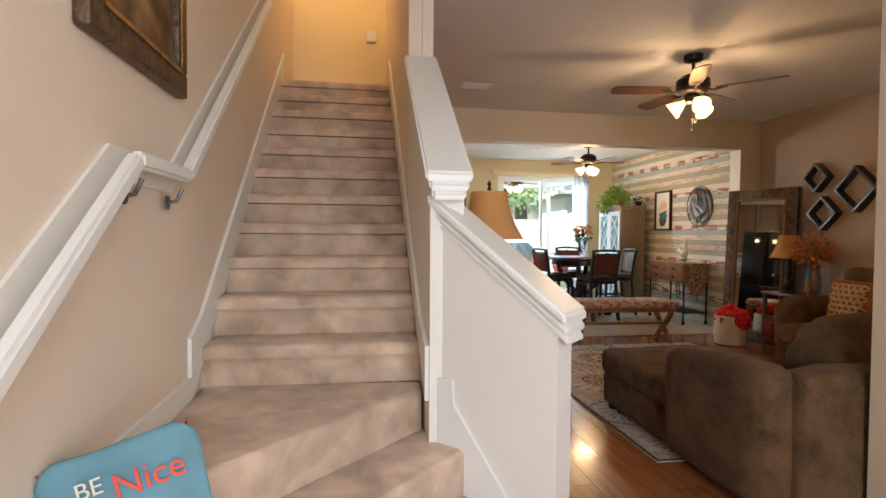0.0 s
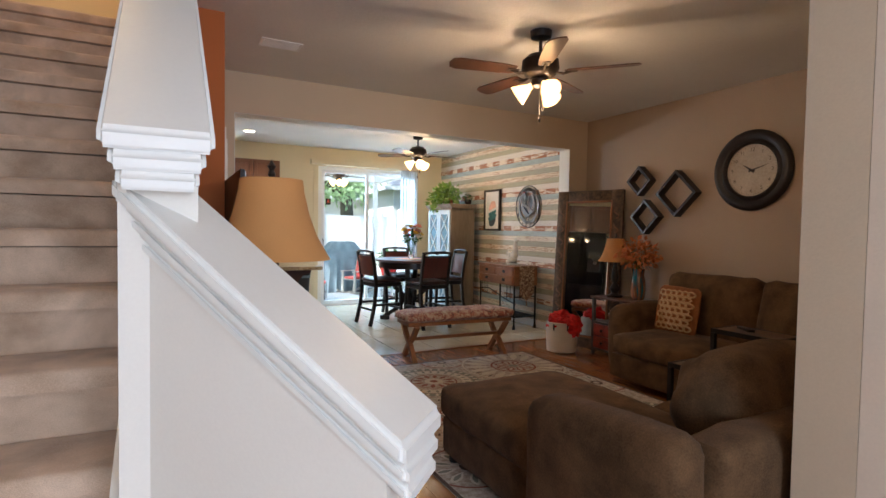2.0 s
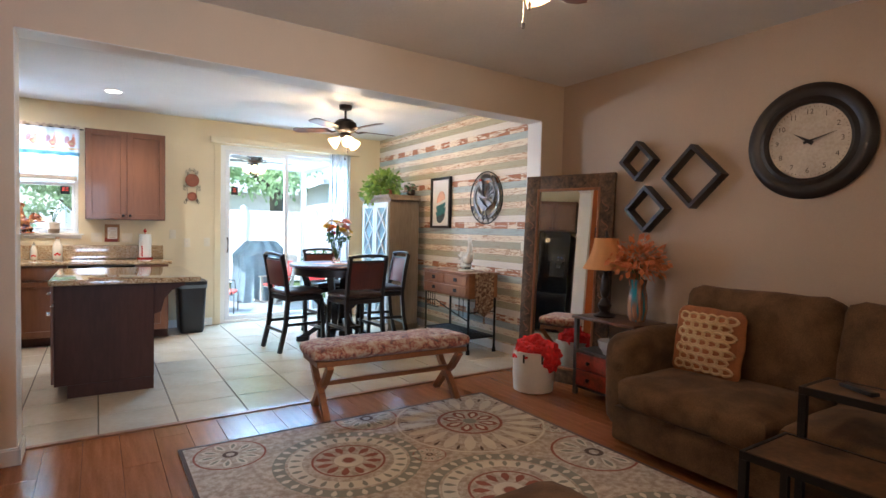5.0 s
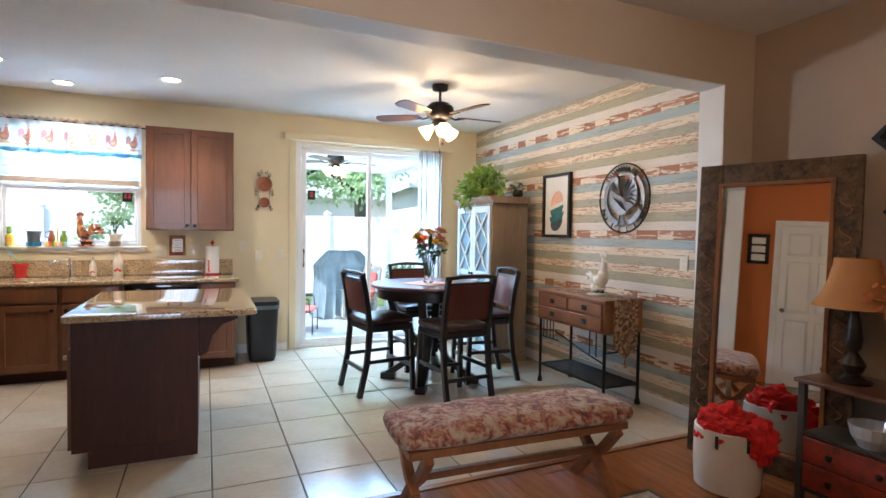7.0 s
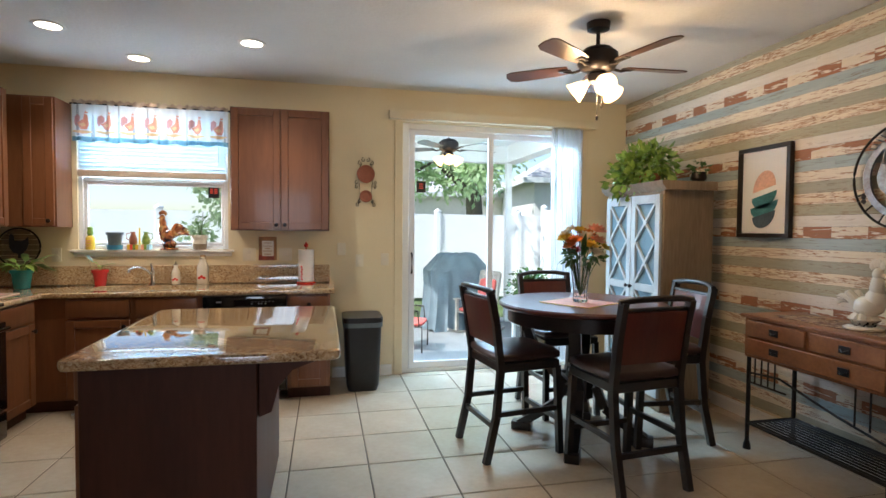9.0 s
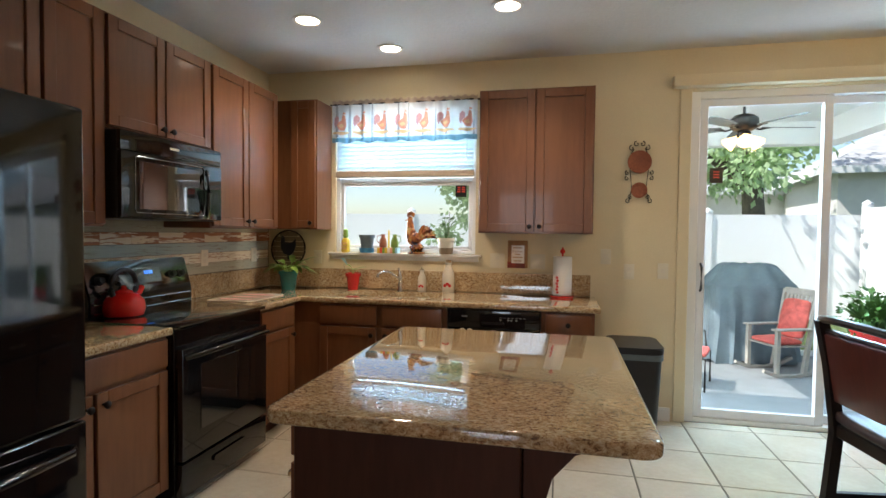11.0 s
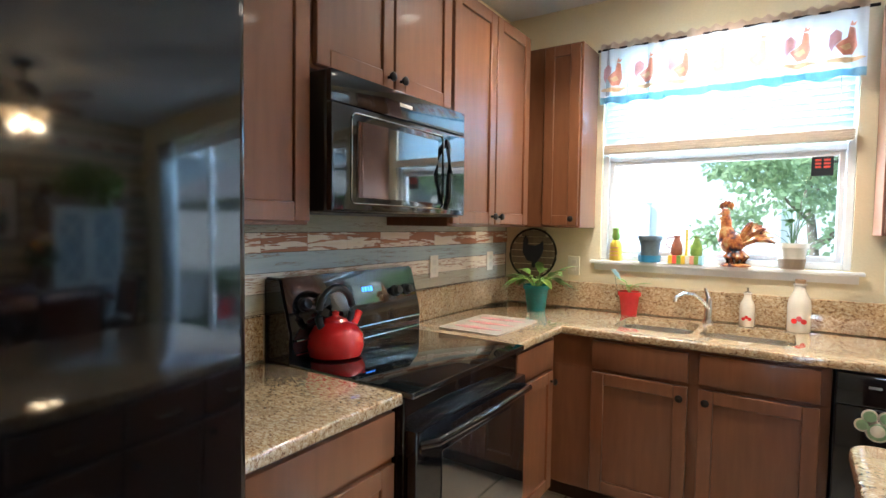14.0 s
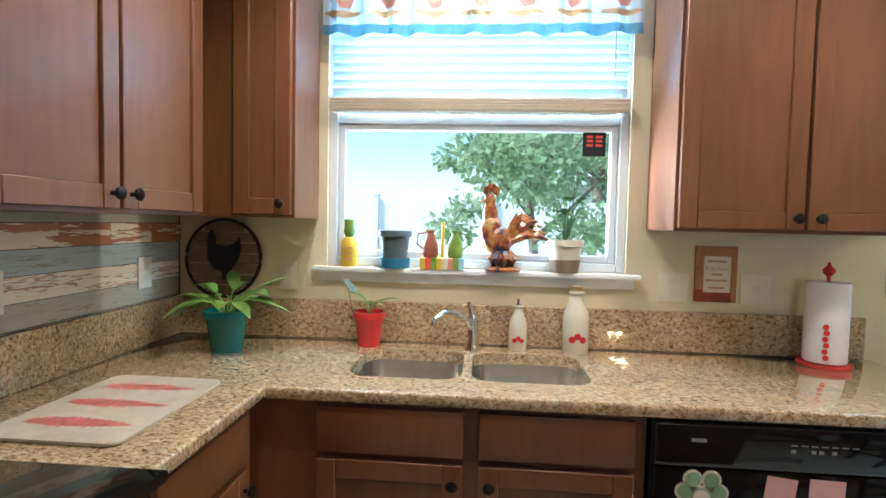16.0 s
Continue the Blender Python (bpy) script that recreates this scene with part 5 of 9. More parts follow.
# ---- bench ----
be = thing("bench", pose(3.65, 5.92, 0, 0, 0, -3), "long bench with a floral tapestry seat on crossed wooden legs", "bench")
bm = B()
cushion(bm, -0.64, 0.64, -0.20, 0.20, 0.415, 0.51, r=0.045, puff=0.015, cuts=8)
part("seat", bm, "benchfab", be)
bm = B()
box(bm, -0.61, 0.61, -0.175, 0.175, 0.375, 0.414, bev=0.004)
part("seat_frame", bm, "oak", be)
for sx in (-0.53, 0.53):
    for sg in (-1, 1):
        bm = B()
        P = [(-0.175 * sg, 0.374), (-0.06 * sg, 0.24), (0.06 * sg, 0.15), (0.19 * sg, 0.0)]
        for (y0, z0), (y1, z1) in zip(P, P[1:]):
            beam(bm, (sx + sg * 0.012, y0, z0), (sx + sg * 0.012, y1, z1), 0.045, 0.045)
        part("leg", bm, "oak", be)
bm = B()
box(bm, -0.53, 0.53, -0.02, 0.02, 0.20, 0.235, bev=0.004)
part("stretcher", bm, "oak", be)


# ---- sofas ----
sf = thing("chaise_sofa", pose(0, 0, 0), "dark brown chenille chaise sofa with a rolled arm facing the room", "sofa")
bm = B()
cushion(bm, 2.24, 2.45, 2.02, 2.80, 0.05, 0.655, r=0.075, puff=0.014, seed=1, cuts=9)
for v in bm.verts:
    if v.co.z > 0.3:
        v.co.z += (2.80 - v.co.y) * 0.07
part("armrest", bm, "sofa", sf)
bm = B()
cushion(bm, 2.30, 3.20, 2.62, 3.72, 0.24, 0.455, r=0.07, puff=0.02, seed=2, cuts=9)
part("chaise_cushion", bm, "sofa", sf)
bm = B()
cushion(bm, 2.31, 3.18, 2.45, 3.68, 0.04, 0.27, r=0.03, puff=0.004, seed=3, cuts=5)
part("base", bm, "sofa", sf)
bm = B()
cushion(bm, 2.40, 4.35, 1.94, 2.14, 0.05, 0.70, r=0.07, puff=0.01, seed=4, cuts=9)
part("backrest", bm, "sofa", sf)
bm = B()
cushion(bm, 3.19, 4.35, 2.12, 2.95, 0.05, 0.44, r=0.06, puff=0.02, seed=5, cuts=7)
part("seat", bm, "sofa", sf)
for i, (x0, x1) in enumerate(((2.71, 3.50), (3.52, 4.32))):
    bm = B()
    cushion(bm, x0, x1, -0.19, 0.17, -0.22, 0.19, r=0.17, puff=0.04, seed=7 + i, cuts=21)
    for v in bm.verts:
        w = math.sin((v.co.x - x0) * 26 + v.co.z * 14) * math.exp(-((v.co.x - x0) / 0.22) ** 2)
        v.co.y -= 0.014 * w
        v.co.z += 0.006 * w
        v.co += Vector((0.0, 1.0, 0.4)) * 0.016 * noise.noise(Vector((v.co.x * 5, v.co.y * 7, v.co.z * 16)))
    bmesh.ops.transform(bm, matrix=Matrix.Translation((0, 2.30, 0.685)) @ Matrix.Rotation(radians(14), 4, "X"), verts=bm.verts)
    part("back_cushion", bm, "sofa", sf)

s2 = thing("sofa", pose(0, 0, 0), "dark brown chenille sofa against the tan wall with loose back cushions", "sofa")
bm = B()
cushion(bm, 4.60, 5.50, 4.40, 4.68, 0.05, 0.68, r=0.11, puff=0.02, seed=11, cuts=9)
part("armrest", bm, "sofa", s2)
bm = B()
cushion(bm, 4.44, 5.40, 1.96, 4.45, 0.06, 0.29, r=0.03, puff=0.005, seed=12, cuts=7)
part("base", bm, "sofa", s2)
for i, (y0, y1) in enumerate(((3.52, 4.40), (2.66, 3.50), (1.98, 2.64))):
    bm = B()
    cushion(bm, 4.40, 5.25, y0, y1, 0.28, 0.47, r=0.06, puff=0.02, seed=13 + i, cuts=7)
    part("seat_cushion", bm, "sofa", s2)
    bm = B()
    cushion(bm, -0.12, 0.12, y0 + 0.005, y1 - 0.005, -0.28, 0.28, r=0.07, puff=0.035, seed=16 + i, cuts=9)
    ym = (y0 + y1) / 2
    for v in bm.verts:
        k = max(0.0, v.co.z / 0.28) ** 4 * abs((v.co.y - ym) / (y1 - y0) * 2) ** 4
        v.co.z += 0.055 * k
        v.co.y += 0.02 * k * (1 if v.co.y > ym else -1)
        v.co.x += 0.010 * noise.noise(Vector((v.co.y * 9, v.co.z * 14, i * 3.0)))
    bmesh.ops.transform(bm, matrix=Matrix.Translation((5.19, 0, 0.685)) @ Matrix.Rotation(radians(11), 4, "Y"), verts=bm.verts)
    part("back_cushion", bm, "sofa", s2)
bm = B()
cushion(bm, 5.30, 5.53, 1.96, 4.5, 0.06, 0.84, r=0.06, puff=0.01, seed=20, cuts=7)
part("backrest", bm, "sofa", s2)
for x in (4.70, 5.44):
    for y in (2.02, 4.42):
        bm = B()
        cyl(bm, x, y, 0.0, 0.06, 0.03, 0.035, n=12)
        part("foot", bm, "bwood", s2)
for x, y in ((2.36, 3.6), (3.12, 3.6), (2.34, 2.1), (4.25, 2.1), (4.2, 2.85)):
    bm = B()
    cyl(bm, x, y, 0.0, 0.06, 0.03, 0.035, n=12)
    part("foot", bm, "bwood", sf)

pl = thing("throw_pillow", Matrix.Translation((4.93, 4.12, 0.675)) @ Matrix.Rotation(radians(10), 4, "Y") @ Matrix.Scale(0.93, 4), "square throw pillow with cream chains woven on rust", "pillow")
bm = B()
cushion(bm, -0.03, 0.03, -0.195, 0.195, -0.195, 0.195, r=0.028, puff=0.04, seed=30, cuts=11)
for v in bm.verts:
    k = abs(v.co.y / 0.195) ** 4 * abs(v.co.z / 0.195) ** 4
    v.co.y *= 1 + 0.2 * k
    v.co.z *= 1 + 0.2 * k
cov = part("cover", bm, "geo", pl)
bm = B()
for r in range(7):
    z = -0.162 + r * 0.054
    for c in range(6):
        y = -0.155 + c * 0.063 + (0.03 if r % 2 else 0)
        if y > 0.17:
            continue
        pts = []
        for k in range(10):
            a = 2 * math.pi * k / 10
            py, pz = y + 0.037 * math.cos(a), z + 0.024 * math.sin(a) * (1 + 0.3 * math.cos(a))
            d = 0.032 + 0.038 * (1 - min(1, abs(py) / 0.195) ** 2) * (1 - min(1, abs(pz) / 0.195) ** 2)
            pts.append((-d + 0.004 * (abs(py) > 0.16 or abs(pz) > 0.15), py, pz))
        tube(bm, pts, 0.0105, 5, closed=True)
part("chain_pattern", bm, "geo2", cov, kind="stuff")

# ---- nesting tables ----
M["tabletop"] = mat("worn_dark_walnut", (0.17, 0.095, 0.05), 0.35, var=0, col2=(0.035, 0.02, 0.013), scale=7, fine=40, bump=0.08, coat=0.1)
for nm, x0, x1, y0, y1, z in (("large", 3.95, 4.34, 2.92, 3.42, 0.47), ("small", 4.33, 4.62, 2.90, 3.37, 0.69)):
    t = thing("nesting_table", pose(0, 0, 0), "%s nesting table with a worn wood top and black square legs" % nm, "coffee table", "nesting tables")
    bm = B()
    box(bm, x0 + 0.015, x1 - 0.015, y0 + 0.015, y1 - 0.015, z - 0.02, z, bev=0.003)
    part("tabletop", bm, "tabletop", t)
    bm = B()
    for d in ((x0, x1, y0, y0 + 0.0145), (x0, x1, y1 - 0.0145, y1), (x0, x0 + 0.0145, y0 + 0.015, y1 - 0.015), (x1 - 0.0145, x1, y0 + 0.015, y1 - 0.015)):
        box(bm, *d, z - 0.03, z + 0.002)
    part("rim", bm, "iron", t)
    for x in ((x0, x1 - 0.03) if nm == "large" else (x0,)):
        for y in (y0, y1 - 0.03):
            bm = B()
            box(bm, x, x + 0.03, y, y + 0.03, 0.0, z - 0.031)
            part("leg", bm, "iron", t)
    if nm == "small":
        bm = B()
        box(bm, x0, x0 + 0.03, y0 + 0.031, y1 - 0.031, 0.0, 0.03)
        part("foot_bar", bm, "iron", t)
rm = thing("remote_control", pose(4.47, 3.20, 0.693, 0, 0, 60), "black remote control on the small nesting table", "remote control")
bm = B()
box(bm, -0.08, 0.08, -0.022, 0.022, 0, 0.018, bev=0.005, seg=2)
part("case", bm, "blackmat", rm)

# ---- rug ----
M["rugbase"] = ramp_mat("rug_wool_field", "noise", [(0.40, (0.30, 0.22, 0.15)), (0.52, (0.44, 0.36, 0.27)), (0.62, (0.54, 0.46, 0.36))], 0.95, 30, bump=0.5, sheen=0.2)
M["rugcream"] = mat("rug_wool_cream", (0.62, 0.55, 0.43), 0.95, var=0.1, fine=300, bump=0.6)
M["rugred"] = mat("rug_wool_rust", (0.26, 0.085, 0.05), 0.95, var=0.15, fine=300, bump=0.6)
M["ruggrey"] = mat("rug_wool_sage", (0.24, 0.23, 0.18), 0.95, var=0.15, fine=300, bump=0.6)
M["rugdark"] = mat("rug_wool_umber", (0.10, 0.06, 0.04), 0.95, var=0.15, fine=300, bump=0.6)
RX0, RX1, RY0, RY1 = 2.17, 4.43, 2.70, 5.74
rug = thing("area_rug", pose(0, 0, 0), "cream and rust wool rug woven with large flower medallions", "rug")
bm = B()
box(bm, RX0, RX1, RY0, RY1, 0.0005, 0.009, bev=0.002)
part("field", bm, "rugbase", rug)
bm = B()
for d in ((RX0, RX1, RY0, RY0 + 0.022), (RX0, RX1, RY1 - 0.022, RY1), (RX0, RX0 + 0.022, RY0 + 0.022, RY1 - 0.022), (RX1 - 0.022, RX1, RY0 + 0.022, RY1 - 0.022)):
    box(bm, *d, 0.0092, 0.0105)
part("binding", bm, "rugdark", rug)


def clip_poly(pts):
    """Keeps a polygon within the rug's field."""
    for axis, lim, sgn in ((0, RX0 + 0.025, 1), (0, RX1 - 0.025, -1), (1, RY0 + 0.025, 1), (1, RY1 - 0.025, -1)):
        out = []
        for i in range(len(pts)):
            a, b = pts[i - 1], pts[i]
            ia, ib = (a[axis] - lim) * sgn >= 0, (b[axis] - lim) * sgn >= 0
            if ia != ib:
                t = (lim - a[axis]) / (b[axis] - a[axis])
                out.append((a[0] + (b[0] - a[0]) * t, a[1] + (b[1] - a[1]) * t))
            if ib:
                out.append(b)
        pts = out
        if len(pts) < 3:
            return None
    return pts


def flat(bm, pts, z):
    p = clip_poly(pts)
    if p:
        try:
            bm.faces.new([bm.verts.new((x, y, z)) for x, y in p])
        except ValueError:
            pass


rings = {k: B() for k in ("rugcream", "rugred", "ruggrey", "rugdark")}


def ring(k, cx, cy, r0, r1, z, n=48):
    for i in range(n):
        a0, a1 = 2 * math.pi * i / n, 2 * math.pi * (i + 1) / n
        flat(rings[k], [(cx + r0 * math.cos(a0), cy + r0 * math.sin(a0)), (cx + r1 * math.cos(a0), cy + r1 * math.sin(a0)), (cx + r1 * math.cos(a1), cy + r1 * math.sin(a1)), (cx + r0 * math.cos(a1), cy + r0 * math.sin(a1))], z)


def petals(k, cx, cy, r0, r1, n, w, z, ph=0.0):
    for i in range(n):
        a = 2 * math.pi * (i + ph) / n
        u, v = (math.cos(a), math.sin(a)), (-math.sin(a), math.cos(a))
        pts = []
        for t, s in ((0, 0), (0.25, 0.55), (0.55, 1), (0.85, 0.7), (1, 0), (0.85, -0.7), (0.55, -1), (0.25, -0.55)):
            r = r0 + (r1 - r0) * t
            pts.append((cx + u[0] * r + v[0] * w * s, cy + u[1] * r + v[1] * w * s))
        flat(rings[k], pts, z)


def medallion(cx, cy, R, style):
    if style == 0:
        ring("rugcream", cx, cy, R * 0.97, R, 0.0100)
        petals("rugcream", cx, cy, R * 0.45, R * 0.95, 20, R * 0.075, 0.0098)
        petals("rugdark", cx, cy, R * 0.80, R * 0.95, 20, R * 0.02, 0.0102, 0.5)
        ring("rugred", cx, cy, R * 0.40, R * 0.44, 0.0100)
        petals("rugred", cx, cy, R * 0.10, R * 0.38, 8, R * 0.08, 0.0098)
        petals("rugcream", cx, cy, R * 0.15, R * 0.32, 8, R * 0.035, 0.0104)
        ring("ruggrey", cx, cy, 0.0, R * 0.09, 0.0106, 16)
    elif style == 1:
        ring("ruggrey", cx, cy, R * 0.84, R, 0.0098)
        petals("rugcream", cx, cy, R * 0.85, R * 0.99, 32, R * 0.04, 0.0102)
        ring("rugcream", cx, cy, R * 0.62, R * 0.80, 0.0098)
        petals("ruggrey", cx, cy, R * 0.63, R * 0.79, 26, R * 0.035, 0.0102)
        ring("rugred", cx, cy, R * 0.47, R * 0.50, 0.0100)
        petals("rugred", cx, cy, R * 0.22, R * 0.45, 12, R * 0.055, 0.0098)
        ring("rugcream", cx, cy, 0.10 * R, R * 0.2, 0.0102, 24)
        ring("rugred", cx, cy, 0, R * 0.08, 0.0102, 16)
    else:
        ring("rugred", cx, cy, R * 0.94, R, 0.0099)
        petals("rugcream", cx, cy, R * 0.3, R * 0.88, 10, R * 0.12, 0.0098)
        petals("ruggrey", cx, cy, R * 0.4, R * 0.78, 10, R * 0.06, 0.0103)
        ring("rugdark", cx, cy, R * 0.12, R * 0.22, 0.0100, 20)


for cx, cy, R, st in ((2.98, 5.10, 0.42, 1), (3.95, 5.25, 0.52, 0), (2.42, 5.52, 0.20, 2), (3.35, 5.66, 0.22, 2), (3.55, 4.35, 0.44, 1), (2.62, 4.30, 0.40, 0), (4.30, 4.45, 0.26, 2), (2.28, 4.82, 0.16, 2), (3.02, 3.62, 0.40, 0), (3.95, 3.60, 0.42, 1), (2.40, 3.50, 0.26, 2), (2.60, 2.90, 0.3, 1), (3.5, 2.90, 0.32, 2), (4.2, 2.95, 0.25, 2), (3.42, 4.93, 0.10, 2), (4.38, 4.86, 0.10, 2)):
    medallion(cx, cy, R, st)
for k, bm in rings.items():
    if bm.faces:
        o = part("woven_pattern", bm, k, rug, smooth=False, kind="stuff")

# ---- side cabinet, lamp, vase ----
M["walnuttop"] = mat("dark_walnut_top", (0.12, 0.06, 0.035), 0.3, var=0.3, scale=6, fine=50, bump=0.05, coat=0.2)
sc = thing("side_cabinet", pose(5.10, 5.37, 0, 0, 0, -90), "distressed side cabinet with an open shelf over two red drawers", "side cabinet")
SW, SD, SH = 0.58, 0.38, 0.655
bm = B()
box(bm, -0.015, SW + 0.015, -0.015, SD + 0.005, SH - 0.022, SH, bev=0.005, seg=2)
part("top", bm, "walnuttop", sc)
for x in (0, SW - 0.035):
    for y in (0, SD - 0.035):
        bm = B()
        box(bm, x, x + 0.035, y, y + 0.035, 0, SH - 0.0225, bev=0.003)
        part("leg", bm, "slate", sc)
for z in (0.36, 0.06):
    bm = B()
    box(bm, 0.036, SW - 0.036, 0.004, SD - 0.004, z, z + 0.018)
    part("shelf", bm, "slate", sc)
bm = B()
box(bm, 0.036, SW - 0.036, SD - 0.02, SD - 0.008, 0.0785, 0.359)
part("back", bm, "slate", sc)
for y in (0.01,):
    for x in (0.004, SW - 0.016):
        bm = B()
        box(bm, x, x + 0.012, 0.036, SD - 0.036, 0.0785, 0.359)
        part("side", bm, "slate", sc)
for z in (0.085, 0.222):
    bm = B()
    box(bm, 0.04, SW - 0.04, -0.008, 0.012, z, z + 0.13, bev=0.003)
    d = part("drawer", bm, "drawerred", sc)
    knob(d, 0.18, z + 0.065, -0.008)
    knob(d, SW - 0.18, z + 0.065, -0.008)
M["cutglass"] = mat("heavy_cut_glass", (0.88, 0.92, 0.94), 0.08, var=0, bump=0, trans=0.55, ior=1.5)
bw = thing("cut_glass_bowl", pose(5.19, 5.06, 0.3785), "cut crystal bowl on the side cabinet shelf", "bowl")
bm = B()
lathe(bm, [(0.06, 0.0), (0.065, 0.012), (0.09, 0.05), (0.105, 0.11), (0.098, 0.112), (0.082, 0.055), (0.055, 0.022), (0, 0.02)], n=16)
part("bowl", bm, "cutglass", bw, smooth=False)


def table_lamp(m, s=1.0, label="table lamp with a turned black base and a tan bell shade", urn=False, lift=0.0):
    def up(z):
        return z * s + (lift if z > 0.2 else 0)

    t = thing("table_lamp", m, label, "lamp", "table lamps")
    bm = B()
    prof = [(0.075, 0), (0.078, 0.012), (0.05, 0.022), (0.03, 0.04), (0.042, 0.06), (0.05, 0.085), (0.03, 0.12), (0.018, 0.14), (0.03, 0.16), (0.036, 0.20), (0.024, 0.27), (0.015, 0.30), (0.022, 0.315), (0.012, 0.33), (0.009, 0.40), (0, 0.40)]
    if urn:
        prof = [(0.065, 0), (0.067, 0.02), (0.045, 0.035), (0.03, 0.08), (0.04, 0.13), (0.025, 0.17), (0.018, 0.20), (0.018, 0.27), (0.03, 0.30), (0.045, 0.345), (0.046, 0.375), (0.036, 0.41), (0.024, 0.43), (0.055, 0.447), (0.055, 0.457), (0.022, 0.465), (0.020, 0.52), (0.009, 0.54), (0.009, 0.58), (0, 0.58)]
    lathe(bm, [(r * s, z * s if urn else up(z)) for r, z in prof], n=28)
    part("base", bm, "giltframe" if urn else "blackframe", t)
    bm = B()
    pr = [(0.165, 0.33), (0.15, 0.355), (0.125, 0.40), (0.104, 0.46), (0.09, 0.52), (0.086, 0.555)]
    pr = pr + [(r - 0.003, z) for r, z in pr[::-1]]
    lathe(bm, [(r * s, up(z)) for r, z in pr + [pr[0]]], n=36)
    part("shade", bm, "shade", t)
    bm = B()
    for a in range(3):
        tube(bm, [(0, 0, up(0.553)), (0.085 * s * math.cos(a * 2.094), 0.085 * s * math.sin(a * 2.094), up(0.553))], 0.002, 5)
    tube(bm, [(0, 0, up(0.40)), (0, 0, up(0.56))], 0.003, 6)
    part("harp", bm, "iron", t)
    bm = B()
    lathe(bm, [(0.006, up(0.56)), (0.012, up(0.57)), (0.006, up(0.582)), (0.013, up(0.592)), (0.0, up(0.612))], n=10)
    part("finial", bm, "blackframe", t)
    return t


table_lamp(pose(5.27, 5.20, SH + 0.0005), 1.13, lift=0.02)
va = thing("flower_vase", pose(5.33, 4.93, SH + 0.0005), "tall brown and turquoise striped art glass vase", "vase")
bm = B()
lathe(bm, [(0.055, 0), (0.065, 0.02), (0.078, 0.10), (0.072, 0.20), (0.058, 0.27), (0.068, 0.33), (0.064, 0.33), (0.052, 0.27), (0.0, 0.26)], n=28)
part("vessel", bm, "vase", va)


def leaf_cluster(bm, c, R, n, size, rnd, squash=(1, 1, 1), droop=0.3, shell=0.4):
    """Many small folded leaves about a centre."""
    for _ in range(n):
        d = Vector((rnd.gauss(0, 1), rnd.gauss(0, 1), rnd.gauss(0, 1))).normalized()
        r = R * (shell + (1 - shell) * rnd.random())
        p = Vector(c) + Vector((d.x * squash[0], d.y * squash[1], d.z * squash[2])) * r
        s = size * rnd.uniform(0.6, 1.25)
        u = (d + Vector((rnd.uniform(-0.7, 0.7), rnd.uniform(-0.7, 0.7), rnd.uniform(-0.7, 0.7) - droop))).normalized()
        w = u.cross(Vector((rnd.uniform(-1, 1), rnd.uniform(-1, 1), rnd.uniform(0.2, 1)))).normalized()
        nrm = u.cross(w)
        a, b, cc, dd = p, p + u * s * 0.5 + w * s * 0.32 + nrm * s * 0.08, p + u * s, p + u * s * 0.5 - w * s * 0.32 + nrm * s * 0.08
        mid = p + u * s * 0.5 - nrm * s * 0.02
        v = [bm.verts.new(q) for q in (a, b, cc, dd, mid)]
        for f in ((0, 1, 4), (1, 2, 4), (2, 3, 4), (3, 0, 4)):
            bm.faces.new([v[i] for i in f])


rnd = random.Random(5)
fl = thing("silk_flowers", pose(5.33, 4.93, SH + 0.30), "bunch of orange silk flowers in the striped vase", "flowers")
bm = B()
leaf_cluster(bm, (-0.02, 0, 0.19), 0.21, 330, 0.062, rnd, (1, 1.15, 0.8), shell=0.3)
part("petals", bm, "orangeleaf", fl, "orange silk petals", kind="stuff")
bm = B()
for i in range(14):
    a = rnd.uniform(0, 6.28)
    tube(bm, [(0, 0, -0.05), (0.04 * math.cos(a), 0.04 * math.sin(a), 0.08), (0.12 * math.cos(a), 0.12 * math.sin(a), 0.18)], 0.003, 5)
part("stems", bm, "leaf", fl)

# ---- leaning floor mirror ----
ux = Vector((0.2904, -0.9569, 0))
base = Vector((5.116, 6.069, 0.0))
top = Vector((5.212, 6.098, 1.862))
vz = (top - base).normalized()
ny = vz.cross(ux).normalized()
MIR = Matrix(((ux.x, ny.x, vz.x, base.x), (ux.y, ny.y, vz.y, base.y), (ux.z, ny.z, vz.z, base.z), (0, 0, 0, 1)))
MW_, MH_ = 0.86, (top - base).length
mi = thing("floor_mirror", MIR, "tall leaning mirror in a wide carved dark bronze frame", "mirror")
fw = 0.145
for d in ((0, fw, 0, MH_), (MW_ - fw, MW_, 0, MH_), (fw, MW_ - fw, 0, fw), (fw, MW_ - fw, MH_ - fw, MH_)):
    bm = B()
    s = 1
    box(bm, d[0], d[1], -0.022, 0.022, d[2], d[3], bev=0.008, seg=2)
    part("frame_rail", bm, "giltframe", mi)
bm = B()
for d in ((fw - 0.022, fw, fw - 0.022, MH_ - fw + 0.022), (MW_ - fw, MW_ - fw + 0.022, fw - 0.022, MH_ - fw + 0.022), (fw, MW_ - fw, fw - 0.022, fw), (fw, MW_ - fw, MH_ - fw, MH_ - fw + 0.022)):
    for sy in (-1, 1):
        box(bm, d[0], d[1], sy * 0.0225, sy * 0.032, d[2], d[3], bev=0.003)
part("inner_bead", bm, "oak", mi)
bm = B()
for k in range(9):
    z = 0.3 + k * 0.16
    for x in (fw / 2, MW_ - fw / 2):
        for sy in (-1, 1):
            pts = [(x + 0.03 * math.sin(t * 0.9), sy * 0.026, z - 0.05 + t * 0.016) for t in range(7)]
            tube(bm, pts, 0.0045, 6)
part("carving", bm, "oak", mi, kind="stuff")
bm = B()
